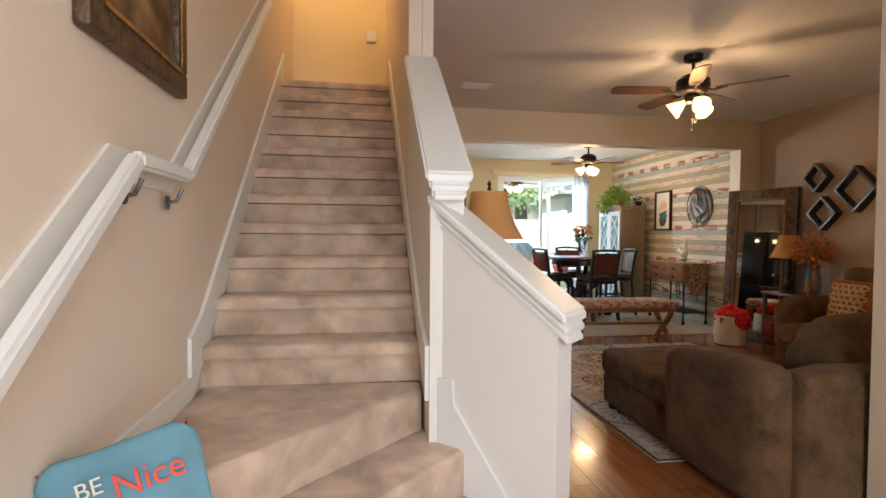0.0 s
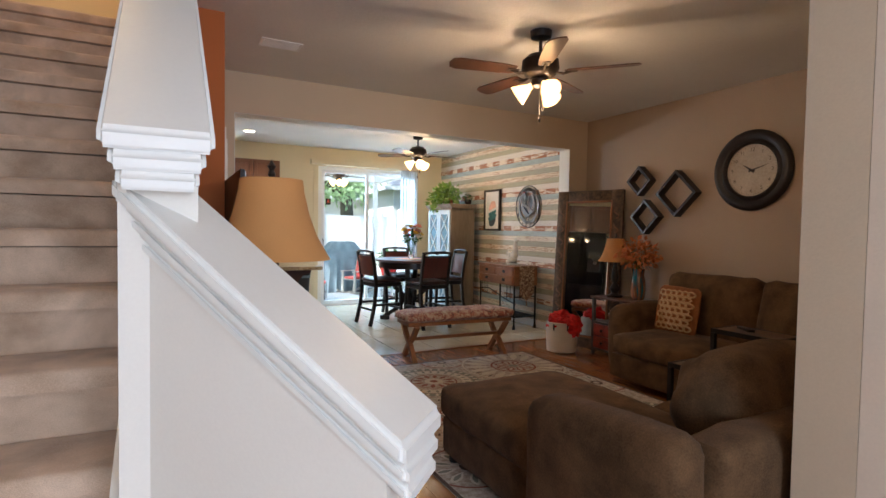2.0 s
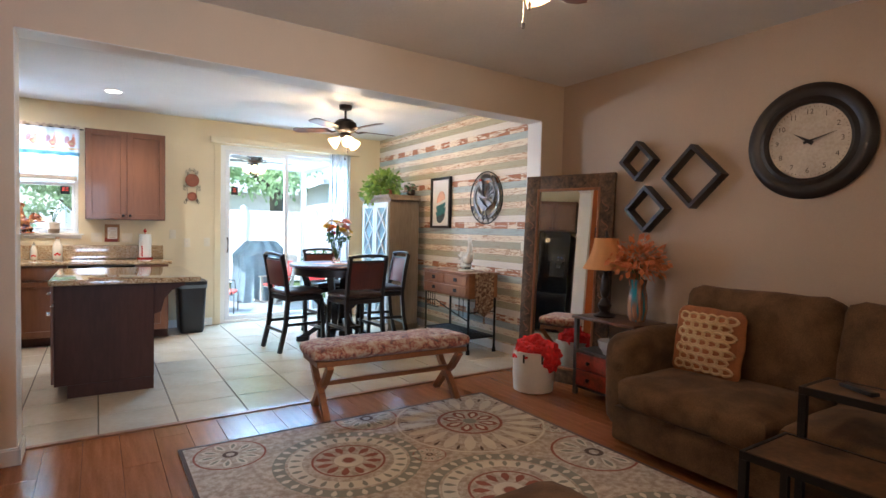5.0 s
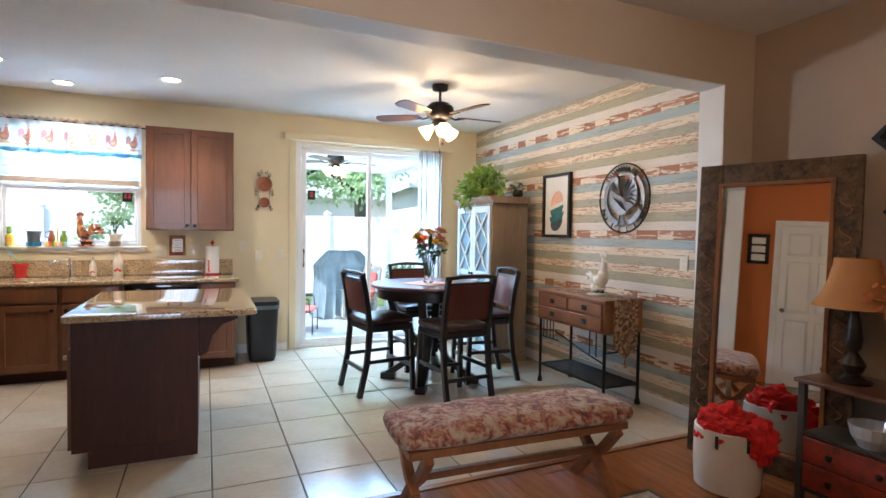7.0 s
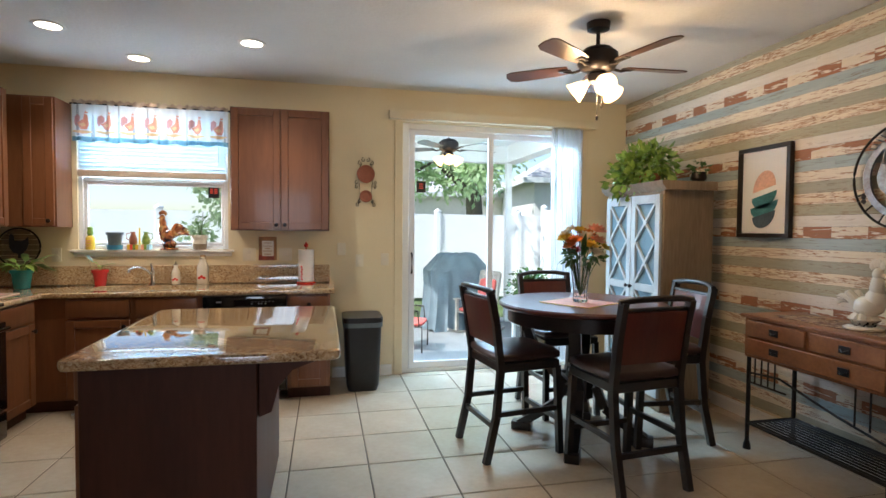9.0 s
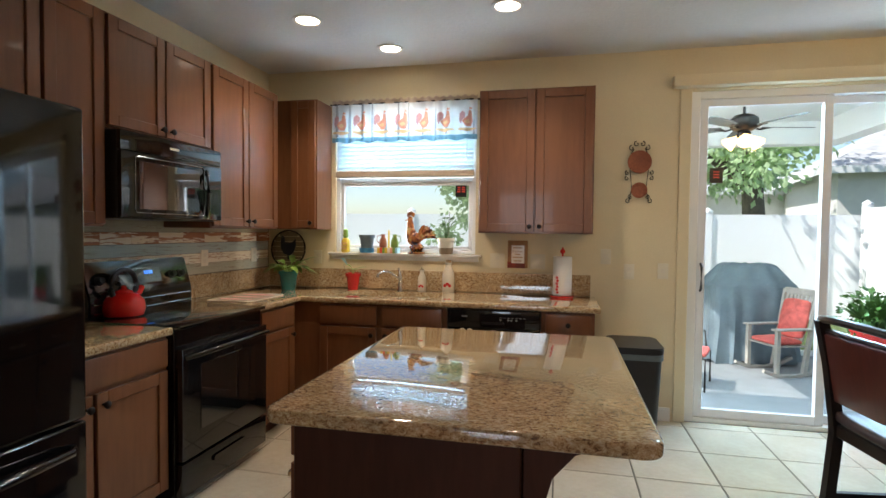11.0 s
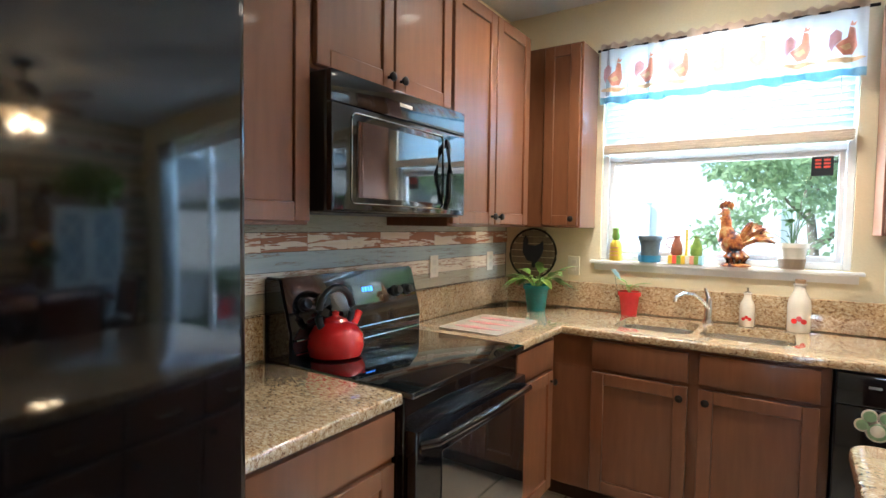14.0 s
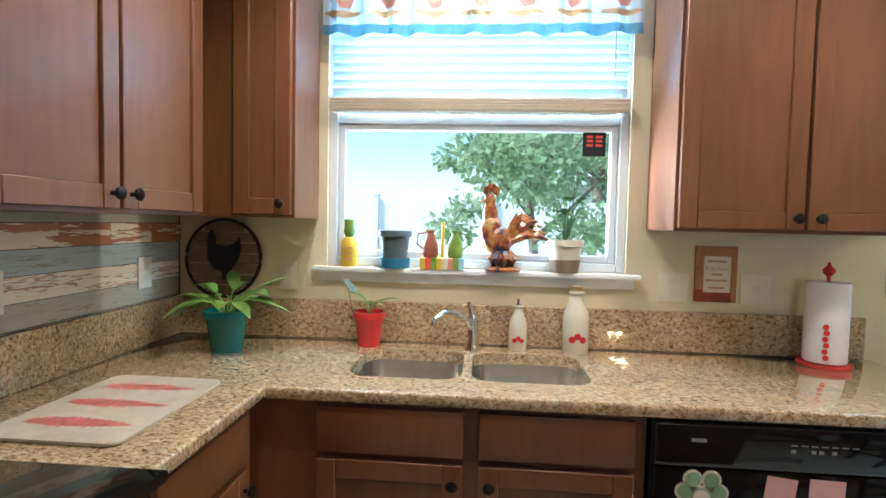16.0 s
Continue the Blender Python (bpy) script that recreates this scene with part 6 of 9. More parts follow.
box(bm, fw - 0.004, MW_ - fw + 0.004, -0.008, 0.008, fw - 0.004, MH_ - fw + 0.004)
part("glass", bm, "mirror", mi, "silvered mirror glass")

bk = thing("storage_basket", pose(4.87, 5.60, 0), "round cream felt basket with short leather handles", "basket")
bm = B()
lathe(bm, [(0.13, 0.0), (0.165, 0.012), (0.175, 0.15), (0.172, 0.34), (0.160, 0.345), (0.160, 0.15), (0.14, 0.03), (0, 0.03)], n=32)
part("body", bm, "basket", bk)
for a in (200, 250):
    bm = B()
    box(bm, 0.174, 0.182, -0.008, 0.008, 0.26, 0.33, bev=0.002, m=Matrix.Rotation(radians(a), 4, "Z"))
    part("strap", bm, "bwood", bk)
th = thing("throw_blanket", pose(4.87, 5.60, 0.31), "fluffy bright red throw heaped in the felt basket", "blanket")
bm = B()
bmesh.ops.create_icosphere(bm, subdivisions=5, radius=1.0)
for v in bm.verts:
    p = v.co.copy()
    k = 1 + 0.28 * noise.noise(p * 2.2) + 0.16 * noise.noise(p * 6) + 0.08 * noise.noise(p * 17)
    v.co = Vector((p.x * 0.155 * k, p.y * 0.155 * k, p.z * 0.13 * k + 0.02))
part("folds", bm, "redfluff", th)
bm = B()
bmesh.ops.create_icosphere(bm, subdivisions=4, radius=1.0)
for v in bm.verts:
    p = v.co.copy()
    k = 1 + 0.3 * noise.noise(p * 3 + Vector((3, 1, 2))) + 0.12 * noise.noise(p * 12)
    v.co = Vector((p.x * 0.09 * k + 0.03, p.y * 0.10 * k - 0.15, p.z * 0.12 * k + 0.0))
part("draped_end", bm, "redfluff", th)

# ---- wall things, living room ----
cl = thing("wall_clock", pose(WX - 0.001, 3.87, 1.95, 0, 0, -90), "large round wall clock with a wide black rim and worn face", "clock")
RX = Matrix.Rotation(radians(90), 4, "X")
bm = B()
lathe(bm, [(0.235, 0.0), (0.36, 0.0), (0.365, 0.02), (0.34, 0.045), (0.31, 0.05), (0.28, 0.035), (0.255, 0.045), (0.235, 0.03), (0.235, 0.0)], n=64, m=RX)
part("rim", bm, "blackframe", cl)
bm = B()
lathe(bm, [(0.0, 0.012), (0.236, 0.012), (0.236, 0.004), (0, 0.004)], n=64, m=RX)
fc = part("dial", bm, "clockface", cl)
M["wornink"] = mat("worn_brown_ink", (0.07, 0.05, 0.04), 0.7, var=0.5, scale=30, bump=0)


def text_mesh(body, size, m, material, parent, name="numeral", extrude=0.0):
    c = bpy.data.curves.new(name, "FONT")
    c.body, c.size, c.align_x, c.align_y, c.extrude = body, size, "CENTER", "CENTER", extrude
    o = new(name, c)
    dg = bpy.context.evaluated_depsgraph_get()
    me = bpy.data.meshes.new_from_object(o.evaluated_get(dg))
    bpy.data.objects.remove(o)
    me.transform(m)
    me.materials.clear()
    me.materials.append(M[material])
    o = new(name, me)
    o.parent = parent
    return o


for h in range(1, 13):
    a = radians(90 - 30 * h)
    text_mesh(str(h), 0.046, Matrix.Translation((0.185 * math.cos(a), -0.0135, 0.185 * math.sin(a))) @ RX, "wornink", fc)
bm = B()
for h in range(60):
    a = radians(6 * h)
    box(bm, 0.213, 0.222, -0.001, 0.001, -0.0015, 0.0, m=RX @ Matrix.Rotation(a, 4, "Z") @ Matrix.Translation((0, 0, 0.0145)))
part("minute_mark", bm, "wornink", fc, kind="stuff")
for ln, a, w in ((0.11, 90 - 303, 0.013), (0.165, 90 - 73, 0.009)):
    bm = B()
    c, s = math.cos(radians(a)), math.sin(radians(a))
    prism(bm, [(-0.03 * c - w * -s, -0.03 * s - w * c), (ln * c, ln * s), (-0.03 * c + w * -s, -0.03 * s + w * c)], -0.0185, -0.016, "y")
    part("clock_pointer", bm, "blackframe", cl)

DS = "black wooden diamond-shaped wall shelf, open at the front"
for y, z, r in ((5.09, 1.94, 0.165), (4.61, 1.78, 0.24), (5.00, 1.545, 0.19)):
    t = thing("diamond_shelf", pose(WX - 0.001, y, z, 0, 0, -90), DS, "shelf", "diamond shelves on the wall")
    w, dp = 0.028, 0.10
    for i in range(4):
        a0, a1 = radians(90 * i), radians(90 * i + 90)
        p0, p1 = (r * math.cos(a0), r * math.sin(a0)), (r * math.cos(a1), r * math.sin(a1))
        k = (r - w * 1.3) / r
        bm = B()
        prism(bm, [p0, p1, (p1[0] * k, p1[1] * k), (p0[0] * k, p0[1] * k)], -dp, 0, "y")
        part("board", bm, "blackframe", t)

pa = thing("wall_canvas", pose(WX - 0.001, 3.13, 1.80, 0, 0, -90), "unframed abstract canvas of orange and cream shapes", "picture")
bm = B()
box(bm, 0, 0.5, -0.035, 0, -0.43, 0.43, bev=0.003)
part("canvas", bm, "abstract", pa)
bm = B()
for x, z, r in ((0.12, 0.0, 0.13), (0.2, 0.27, 0.08), (0.2, -0.25, 0.09)):
    lathe(bm, [(r * 0.72, 0), (r, 0), (r, 0.002), (r * 0.72, 0.002)], n=30, m=Matrix.Translation((x, -0.0355, z)) @ RX)
part("painted_ring", bm, "cork", pa)

# ---- television side ----
tc = thing("television_console", pose(1.41, 3.50, 0, 0, 0, 90), "low dark wood television console with a slate blue top edge", "console")
bm = B()
box(bm, 0, 1.52, 0.02, 0.46, 0.06, 0.70, bev=0.004)
part("case", bm, "espresso", tc)
M["slatetop"] = mat("slate_blue_top", (0.11, 0.13, 0.15), 0.35, var=0.15, scale=7, bump=0.05)
bm = B()
box(bm, -0.03, 1.55, -0.03, 0.475, 0.701, 0.735, bev=0.004)
part("top", bm, "slatetop", tc)
for x in (0.02, 0.77):
    shaker(tc, "door", x, x + 0.73, 0.10, 0.68, "espresso")
M["linen"] = mat("ecru_linen", (0.56, 0.43, 0.28), 0.9, var=0.1, fine=300, bump=0.5)
rn = thing("table_runner", pose(0, 0, 0), "cream embroidered runner with rust flowers on the console", "runner")
bm = B()
box(bm, 1.00, 1.355, 3.50, 4.98, 0.7365, 0.7395)
box(bm, 1.00, 1.355, 3.446, 3.449, 0.53, 0.7395)
box(bm, 1.00, 1.355, 3.449, 3.50, 0.7365, 0.7395)
part("cloth", bm, "linen", rn)
bm = B()
for cy, sc in ((3.66, 1.0), (4.25, 0.9)):
    for r, lobes, amp in ((0.10, 6, 0.22), (0.045, 5, 0.3)):
        pts = [(1.18 + sc * (r * 1.25) * (1 + amp * math.cos(lobes * a)) * math.cos(a), cy + sc * r * (1 + amp * math.cos(lobes * a)) * math.sin(a), 0.7405) for a in [2 * math.pi * k / 48 for k in range(48)]]
        tube(bm, pts, 0.0035, 5, closed=True)
    for k in range(6):
        a = 2 * math.pi * k / 6 + 0.5
        cyl(bm, 1.18 + 0.155 * sc * math.cos(a), cy + 0.15 * sc * math.sin(a), 0.7396, 0.7415, 0.017, n=7)
for cy, ph in ((3.66, 0.2), (3.98, 0.9), (4.30, 0.2), (4.62, 0.9)):
    for k in range(8):
        a = 2 * math.pi * k / 8 + ph
        u, v = (math.cos(a), math.sin(a)), (-math.sin(a), math.cos(a))
        for r0, r1, w in ((0.035, 0.095, 0.017), (0.105, 0.150, 0.010)):
            prism(bm, [(1.18 + u[0] * (r0 + (r1 - r0) * t) + v[0] * w * q, cy + u[1] * (r0 + (r1 - r0) * t) + v[1] * w * q) for t, q in ((0, 0), (0.4, -1), (1, 0), (0.4, 1))], 0.7397, 0.7412)
for k in range(36):
    for x in (1.022, 1.333):
        cyl(bm, x, 3.50 + k * 0.041, 0.7396, 0.7410, 0.012, n=4)
part("embroidery", bm, "terracotta", rn, kind="stuff")
tv = thing("television", pose(1.215, 4.50, 0.7405, 0, 0, 90), "flat black television on splayed feet, switched off", "television")
bm = B()
box(bm, -0.62, 0.62, -0.015, 0.012, 0.075, 0.93, bev=0.006, seg=2)
part("panel", bm, "blackmat", tv)
bm = B()
box(bm, -0.61, 0.61, -0.0175, -0.0155, 0.09, 0.92)
part("screen", bm, "glassblack", tv)
bm = B()
box(bm, -0.5, 0.1, 0.0125, 0.06, 0.12, 0.5, bev=0.01)
part("housing", bm, "blackmat", tv)
for x in (-0.45, 0.45):
    bm = B()
    for s in (-1, 1):
        beam(bm, (x, 0, 0.08), (x + s * 0.02, s * 0.15, 0.008), 0.025, 0.012)
    part("foot", bm, "blackmat", tv)
table_lamp(pose(1.14, 2.57, 0.735), 1.05, "tall table lamp with a carved urn base and tan bell shade", True, 0.19)
st = thing("side_stand", pose(1.14, 2.60, 0), "small dark side stand under the tall table lamp", "side table")
bm = B()
box(bm, -0.19, 0.19, -0.20, 0.20, 0.70, 0.7345, bev=0.005)
part("top", bm, "espresso", st)
for x in (-0.16, 0.16):
    for y in (-0.17, 0.17):
        bm = B()
        box(bm, x - 0.018, x + 0.018, y - 0.018, y + 0.018, 0, 0.6995)
        part("leg", bm, "espresso", st)
cb = thing("television_cable", pose(0, 0, 0), "thin black cables hanging behind the television", "cable")
for k in range(3):
    bm = B()
    tube(bm, [(1.12, 4.2 - 0.1 * k, 1.05), (1.05, 4.1 - 0.12 * k, 0.96 - 0.04 * k), (1.0, 4.0, 0.85), (0.98, 3.9 - 0.1 * k, 0.745)], 0.004, 6)
    part("cable", bm, "blackmat", cb)
for y, z, s in ((3.50, 1.75, 0.36), (3.95, 1.82, 0.32)):
    t = thing("framed_picture", pose(0.931, y, z, 0, 0, 90), "dark framed picture hung on the orange wall", "picture", "pictures on the orange wall")
    bm = B()
    for d in ((0, s, -s, -s + 0.04), (0, s, s - 0.04, s), (0, 0.04, -s + 0.04, s - 0.04), (s - 0.04, s, -s + 0.04, s - 0.04)):
        box(bm, d[0], d[1], -0.03, 0, d[2], d[3], bev=0.004)
    part("frame", bm, "giltframe", t)
    bm = B()
    box(bm, 0.04, s - 0.04, -0.012, -0.002, -s + 0.04, s - 0.04)
    part("canvas", bm, "abstract", t)

# white panel door and its small frame on the orange wall
dd = structure("door_closet", B(), "door")
bm = B()
box(bm, 1.201, 1.236, 4.86, 5.57, 0.005, 1.97)
dl = part("leaf", bm, "door", dd)
for y0, y1 in ((4.95, 5.17), (5.26, 5.48)):
    for z0, z1 in ((0.2, 0.80), (0.92, 1.52), (1.62, 1.86)):
        bm = B()
        box(bm, 1.236, 1.246, y0, y1, z0, z1, bev=0.009)
        for q in ((y0 - 0.018, y0 - 0.008, z0 - 0.018, z1 + 0.018), (y1 + 0.008, y1 + 0.018, z0 - 0.018, z1 + 0.018), (y0 - 0.008, y1 + 0.008, z0 - 0.018, z0 - 0.008), (y0 - 0.008, y1 + 0.008, z1 + 0.008, z1 + 0.018)):
            box(bm, 1.236, 1.244, *q, bev=0.003)
        part("panel", bm, "door", dl)
bm = B()
cyl(bm, 0, 0, 0, 0.06, 0.028, n=16, m=Matrix.Translation((1.238, 5.52, 0.92)) @ Matrix.Rotation(radians(90), 4, "Y"))
part("door_knob", bm, "chrome", dl)
bm = B()
for d in ((4.79, 4.859, 0, 2.04), (5.571, 5.64, 0, 2.04), (4.859, 5.571, 1.975, 2.04)):
    box(bm, 1.2005, 1.222, d[0], d[1], d[2], d[3], bev=0.003)
structure("trim_closet_door", bm, "door")
t = thing("small_photo_frame", pose(1.201, 5.69, 1.67, 0, 0, 90), "small black frame with three white openings on the orange wall", "picture")
bm = B()
box(bm, 0, 0.24, -0.02, 0, -0.19, 0.19, bev=0.003)
part("frame", bm, "blackframe", t)
for k in range(3):
    bm = B()
    box(bm, 0.045, 0.195, -0.023, -0.0205, -0.15 + k * 0.107, -0.07 + k * 0.107)
    part("photo", bm, "paper", t)


# ---- ceiling fans ----
def ceiling_fan(m, label, blade_r, blades, ph, glassmat, blademat, drop=0.0):
    f = thing("ceiling_fan", m, label, "ceiling fan", "ceiling fans")
    bm = B()
    lathe(bm, [(0, 0.0), (0.075, 0.0), (0.07, -0.045), (0.02, -0.06)], n=28)
    part("canopy", bm, "darkmetal", f)
    bm = B()
    cyl(bm, 0, 0, -0.17, -0.055, 0.013)
    part("rod", bm, "darkmetal", f)
    bm = B()
    lathe(bm, [(0.03, -0.15), (0.085, -0.165), (0.125, -0.20), (0.13, -0.26), (0.105, -0.30), (0.06, -0.32), (0, -0.32)], n=36)
    part("motor", bm, "darkmetal", f)
    for i in range(blades):
        a = Matrix.Rotation(radians(ph + 360 / blades * i), 4, "Z")
        bm = B()
        tube(bm, [(0.09, 0, -0.285), (0.16, 0, -0.30), (0.22, 0, -0.285)], 0.009, 6)
        box(bm, 0.17, 0.25, -0.03, 0.03, -0.288, -0.283, bev=0.001)
        bmesh.ops.transform(bm, matrix=a, verts=bm.verts)
        ir = part("blade_iron", bm, "darkmetal", f)
        bm = B()
        pts = [(0.19, -0.045), (0.30, -0.060), (blade_r - 0.06, -0.068), (blade_r - 0.015, -0.05), (blade_r, 0.0), (blade_r - 0.015, 0.05), (blade_r - 0.06, 0.068), (0.30, 0.060), (0.19, 0.045)]
        prism(bm, pts, -0.005, 0.003)
        bmesh.ops.transform(bm, matrix=a @ Matrix.Translation((0, 0, -0.278)) @ Matrix.Rotation(radians(11), 4, "X"), verts=bm.verts)
        part("blade", bm, blademat, f)
    bm = B()
    lathe(bm, [(0.05, -0.32), (0.065, -0.335), (0.06, -0.375), (0.03, -0.39), (0, -0.392)], n=24)
    kit = part("light_kit", bm, "darkmetal", f)
    for i in range(3):
        a = radians(20 + 120 * i)
        R = Matrix.Rotation(a, 4, "Z") @ Matrix.Translation((0.055, 0, -0.365)) @ Matrix.Rotation(radians(125), 4, "Y")
        bm = B()
        lathe(bm, [(0.018, 0.0), (0.022, 0.02), (0.045, 0.06), (0.062, 0.10), (0.072, 0.125), (0.068, 0.126), (0.045, 0.07), (0.018, 0.03)], n=24, m=R)
        g = part("lamp_glass", bm, glassmat, kit)
        g.visible_shadow = False
    for dx, ln in ((0.0, 0.20), (0.03, 0.12)):
        bm = B()
        tube(bm, [(dx, 0, -0.39), (dx, 0, -0.39 - ln)], 0.0022, 5)
        lathe(bm, [(0.002, -0.39 - ln), (0.009, -0.40 - ln), (0.007, -0.42 - ln), (0, -0.425 - ln)], dx, 0, 8)
        part("pull_chain", bm, "darkmetal", f)
    return f


M["bladewood"] = mat("walnut_fan_blade", (0.09, 0.04, 0.022), 0.3, var=0.25, scale=5, stretch=(1, 1, 1), bump=0.03, coat=0.2)
ceiling_fan(pose(3.16, 3.90, CZ - 0.001), "dark bronze five-blade ceiling fan with three lit glass shades", 0.66, 5, 25, "bulb", "bladewood")
ceiling_fan(pose(4.16, 8.05, CZ - 0.001), "dark bronze ceiling fan with lit glass shades over dining table", 0.62, 5, -3, "bulb2", "bladewood")
for x, y in ((0.64, 8.95), (1.0, 9.55), (1.92, 8.98)):
    t = thing("downlight", pose(x, y, CZ - 0.001), "round recessed ceiling downlight, lit, with a white rim", "ceiling light", "recessed kitchen downlights")
    bm = B()
    lathe(bm, [(0.073, 0.0), (0.098, 0.0), (0.098, -0.006), (0.075, -0.008), (0.073, 0)], n=36)
    part("rim", bm, "white", t)
    bm = B()
    lathe(bm, [(0, -0.003), (0.0725, -0.003), (0.0725, -0.001), (0, -0.001)], n=36)
    o = part("diffuser", bm, "can", t)
    o.visible_shadow = False
t = thing("ceiling_vent", pose(1.63, 5.08, CZ - 0.001), "small white slatted air vent in the living room ceiling", "vent")
bm = B()
for d in ((-0.15, 0.15, -0.09, -0.07), (-0.15, 0.15, 0.07, 0.09), (-0.15, -0.13, -0.07, 0.07), (0.13, 0.15, -0.07, 0.07)):
    box(bm, *d, -0.008, 0, bev=0.001)
part("frame", bm, "vinyl", t)
for k in range(8):
    bm = B()
    box(bm, -0.129, 0.129, -0.062 + k * 0.0165, -0.056 + k * 0.0165, -0.007, -0.001)
    part("slat", bm, "vinyl", t)
bm = B()
box(bm, -0.129, 0.129, -0.069, 0.069, -0.0008, -0.0003)
part("backing", bm, "blackmat", t)


# ---- handrail, picture and pillow by the stairs ----
hr = thing("handrail", pose(0, 0, 0), "white painted handrail on metal brackets with a board behind it", "handrail")
R1 = [(-0.13, 0.55, 0.70), (-0.13, 1.59, 1.50), (-0.13, 2.03, 1.50), (-0.13, 4.6, 3.47)]
for a, b, w in ((R1[0], R1[1], 0.05), (R1[1], R1[2], 0.05), (R1[2], R1[3], 0.05)):
    bm = B()
    beam(bm, a, b, 0.042, w)
    bmesh.ops.bevel(bm, geom=bm.edges[:], offset=0.01, segments=2, affect="EDGES")
    part("rail", bm, "white", hr)
bm = B()
for (y0, z0), (y1, z1) in (((0.5, 0.66), (1.57, 1.485)), ((1.57, 1.485), (2.05, 1.485)), ((2.05, 1.485), (4.6, 3.455))):
    prism(bm, [(y0, z0 - 0.045), (y1, z1 - 0.045), (y1, z1 + 0.055), (y0, z0 + 0.055)], -0.1995, -0.188, "x")
part("backboard", bm, "offwhite", hr)
for y, z in ((0.95, 0.98), (1.63, 1.47), (1.98, 1.47), (3.1, 2.30), (4.1, 3.07)):
    bm = B()
    tube(bm, [(-0.183, y, z - 0.07), (-0.15, y, z - 0.065), (-0.13, y, z - 0.02)], 0.007, 8)
    cyl(bm, 0, 0, 0, 0.006, 0.025, m=Matrix.Translation((-0.183, y, z - 0.07)) @ Matrix.Rotation(radians(90), 4, "Y"))
    part("bracket", bm, "pewter", hr)
op = thing("oil_painting", pose(-0.199, 1.395, 2.15, 0, 0, 90), "old dark oil painting in a wide gilt and black frame", "picture")
for d in ((0, 0.74, -0.35, -0.26), (0, 0.74, 0.26, 0.35), (0, 0.09, -0.26, 0.26), (0.65, 0.74, -0.26, 0.26)):
    bm = B()
    box(bm, d[0], d[1], -0.045, 0, d[2], d[3], bev=0.012, seg=2)
    part("frame_rail", bm, "giltframe", op)
M["gilt"] = mat("bright_gilt", (0.36, 0.19, 0.06), 0.4, metal=0.7, var=0.4, scale=30, bump=0.8, dist=0.01)
bm = B()
for d in ((0.075, 0.665, -0.275, -0.2605), (0.075, 0.665, 0.2605, 0.275), (0.075, 0.09, -0.26, 0.26), (0.65, 0.665, -0.26, 0.26)):
    box(bm, d[0], d[1], -0.052, -0.0455, d[2], d[3], bev=0.002)
part("gilt_edge", bm, "gilt", op)
bm = B()
box(bm, 0.09, 0.65, -0.02, -0.004, -0.26, 0.26)
part("canvas", bm, "oldpaint", op)
pw = thing("lettered_pillow", Matrix.Translation((-0.01, 1.25, 0.655)) @ Matrix.Rotation(radians(14), 4, "Z") @ Matrix.Rotation(radians(-12), 4, "X") @ Matrix.Rotation(radians(-15), 4, "Y") @ Matrix.Scale(0.67, 4), "teal canvas pillow with coral piping and stitched words", "pillow")
bm = B()
cushion(bm, -0.19, 0.19, -0.03, 0.03, -0.20, 0.20, r=0.025, puff=0.05, seed=40, cuts=11)
for v in bm.verts:
    k = abs(v.co.x / 0.19) ** 3 * abs(v.co.z / 0.20) ** 3
    v.co.x *= 1 + 0.24 * k
    v.co.z *= 1 + 0.24 * k
cov = part("cover", bm, "pillowteal", pw)
bm = B()
tube(bm, [(x, 0.0, z) for x, z in ((-0.224, -0.236), (-0.12, -0.199), (0, -0.197), (0.12, -0.199), (0.224, -0.236), (0.189, -0.1), (0.188, 0), (0.189, 0.1), (0.224, 0.236), (0.12, 0.199), (0, 0.197), (-0.12, 0.199), (-0.224, 0.236), (-0.189, 0.1), (-0.188, 0), (-0.189, -0.1))], 0.006, 6, closed=True)
part("piping", bm, "coral", cov)
text_mesh("Nice", 0.115, Matrix.Translation((0.085, -0.084, 0.115)) @ RX @ Matrix.Shear("XZ", 4, (0.0, 0.0)), "coral", cov, "word", 0.002)
text_mesh("BE", 0.075, Matrix.Translation((-0.085, -0.082, 0.145)) @ RX, "ivory", cov, "word", 0.002)
th_ = thing("thermostat", pose(0.62, 5.7995, 3.42), "small white thermostat on the gold wall at the stair head", "thermostat")
bm = B()
box(bm, -0.05, 0.05, -0.025, 0, -0.06, 0.06, bev=0.004)
part("case", bm, "white", th_)

# ---- things on the counter ----
CT = 0.9145


def pot(m, name, label, material, r0, r1, h, saucer=None, rim=0.006):
    t = thing(name, m, label, "plant pot")
    bm = B()
    lathe(bm, [(r0, 0), (r1 - 0.003, h - 0.025), (r1 + rim, h - 0.024), (r1 + rim, h), (r1 - 0.004, h), (r1 - 0.006, h - 0.02), (0, h - 0.022)], n=28)
    part("pot", bm, material, t)
    bm = B()
    lathe(bm, [(0, h - 0.018), (r1 - 0.006, h - 0.02), (r1 - 0.006, h - 0.0215), (0, h - 0.021)], n=18)
    part("soil", bm, "soil", t)
    if saucer:
        bm = B()
        lathe(bm, [(r0 + 0.002, 0.0), (r0 + 0.014, 0.002), (r0 + 0.018, 0.04), (r0 + 0.014, 0.04), (r0 + 0.006, 0.004)], n=28)
        part("saucer", bm, saucer, t)
    return t


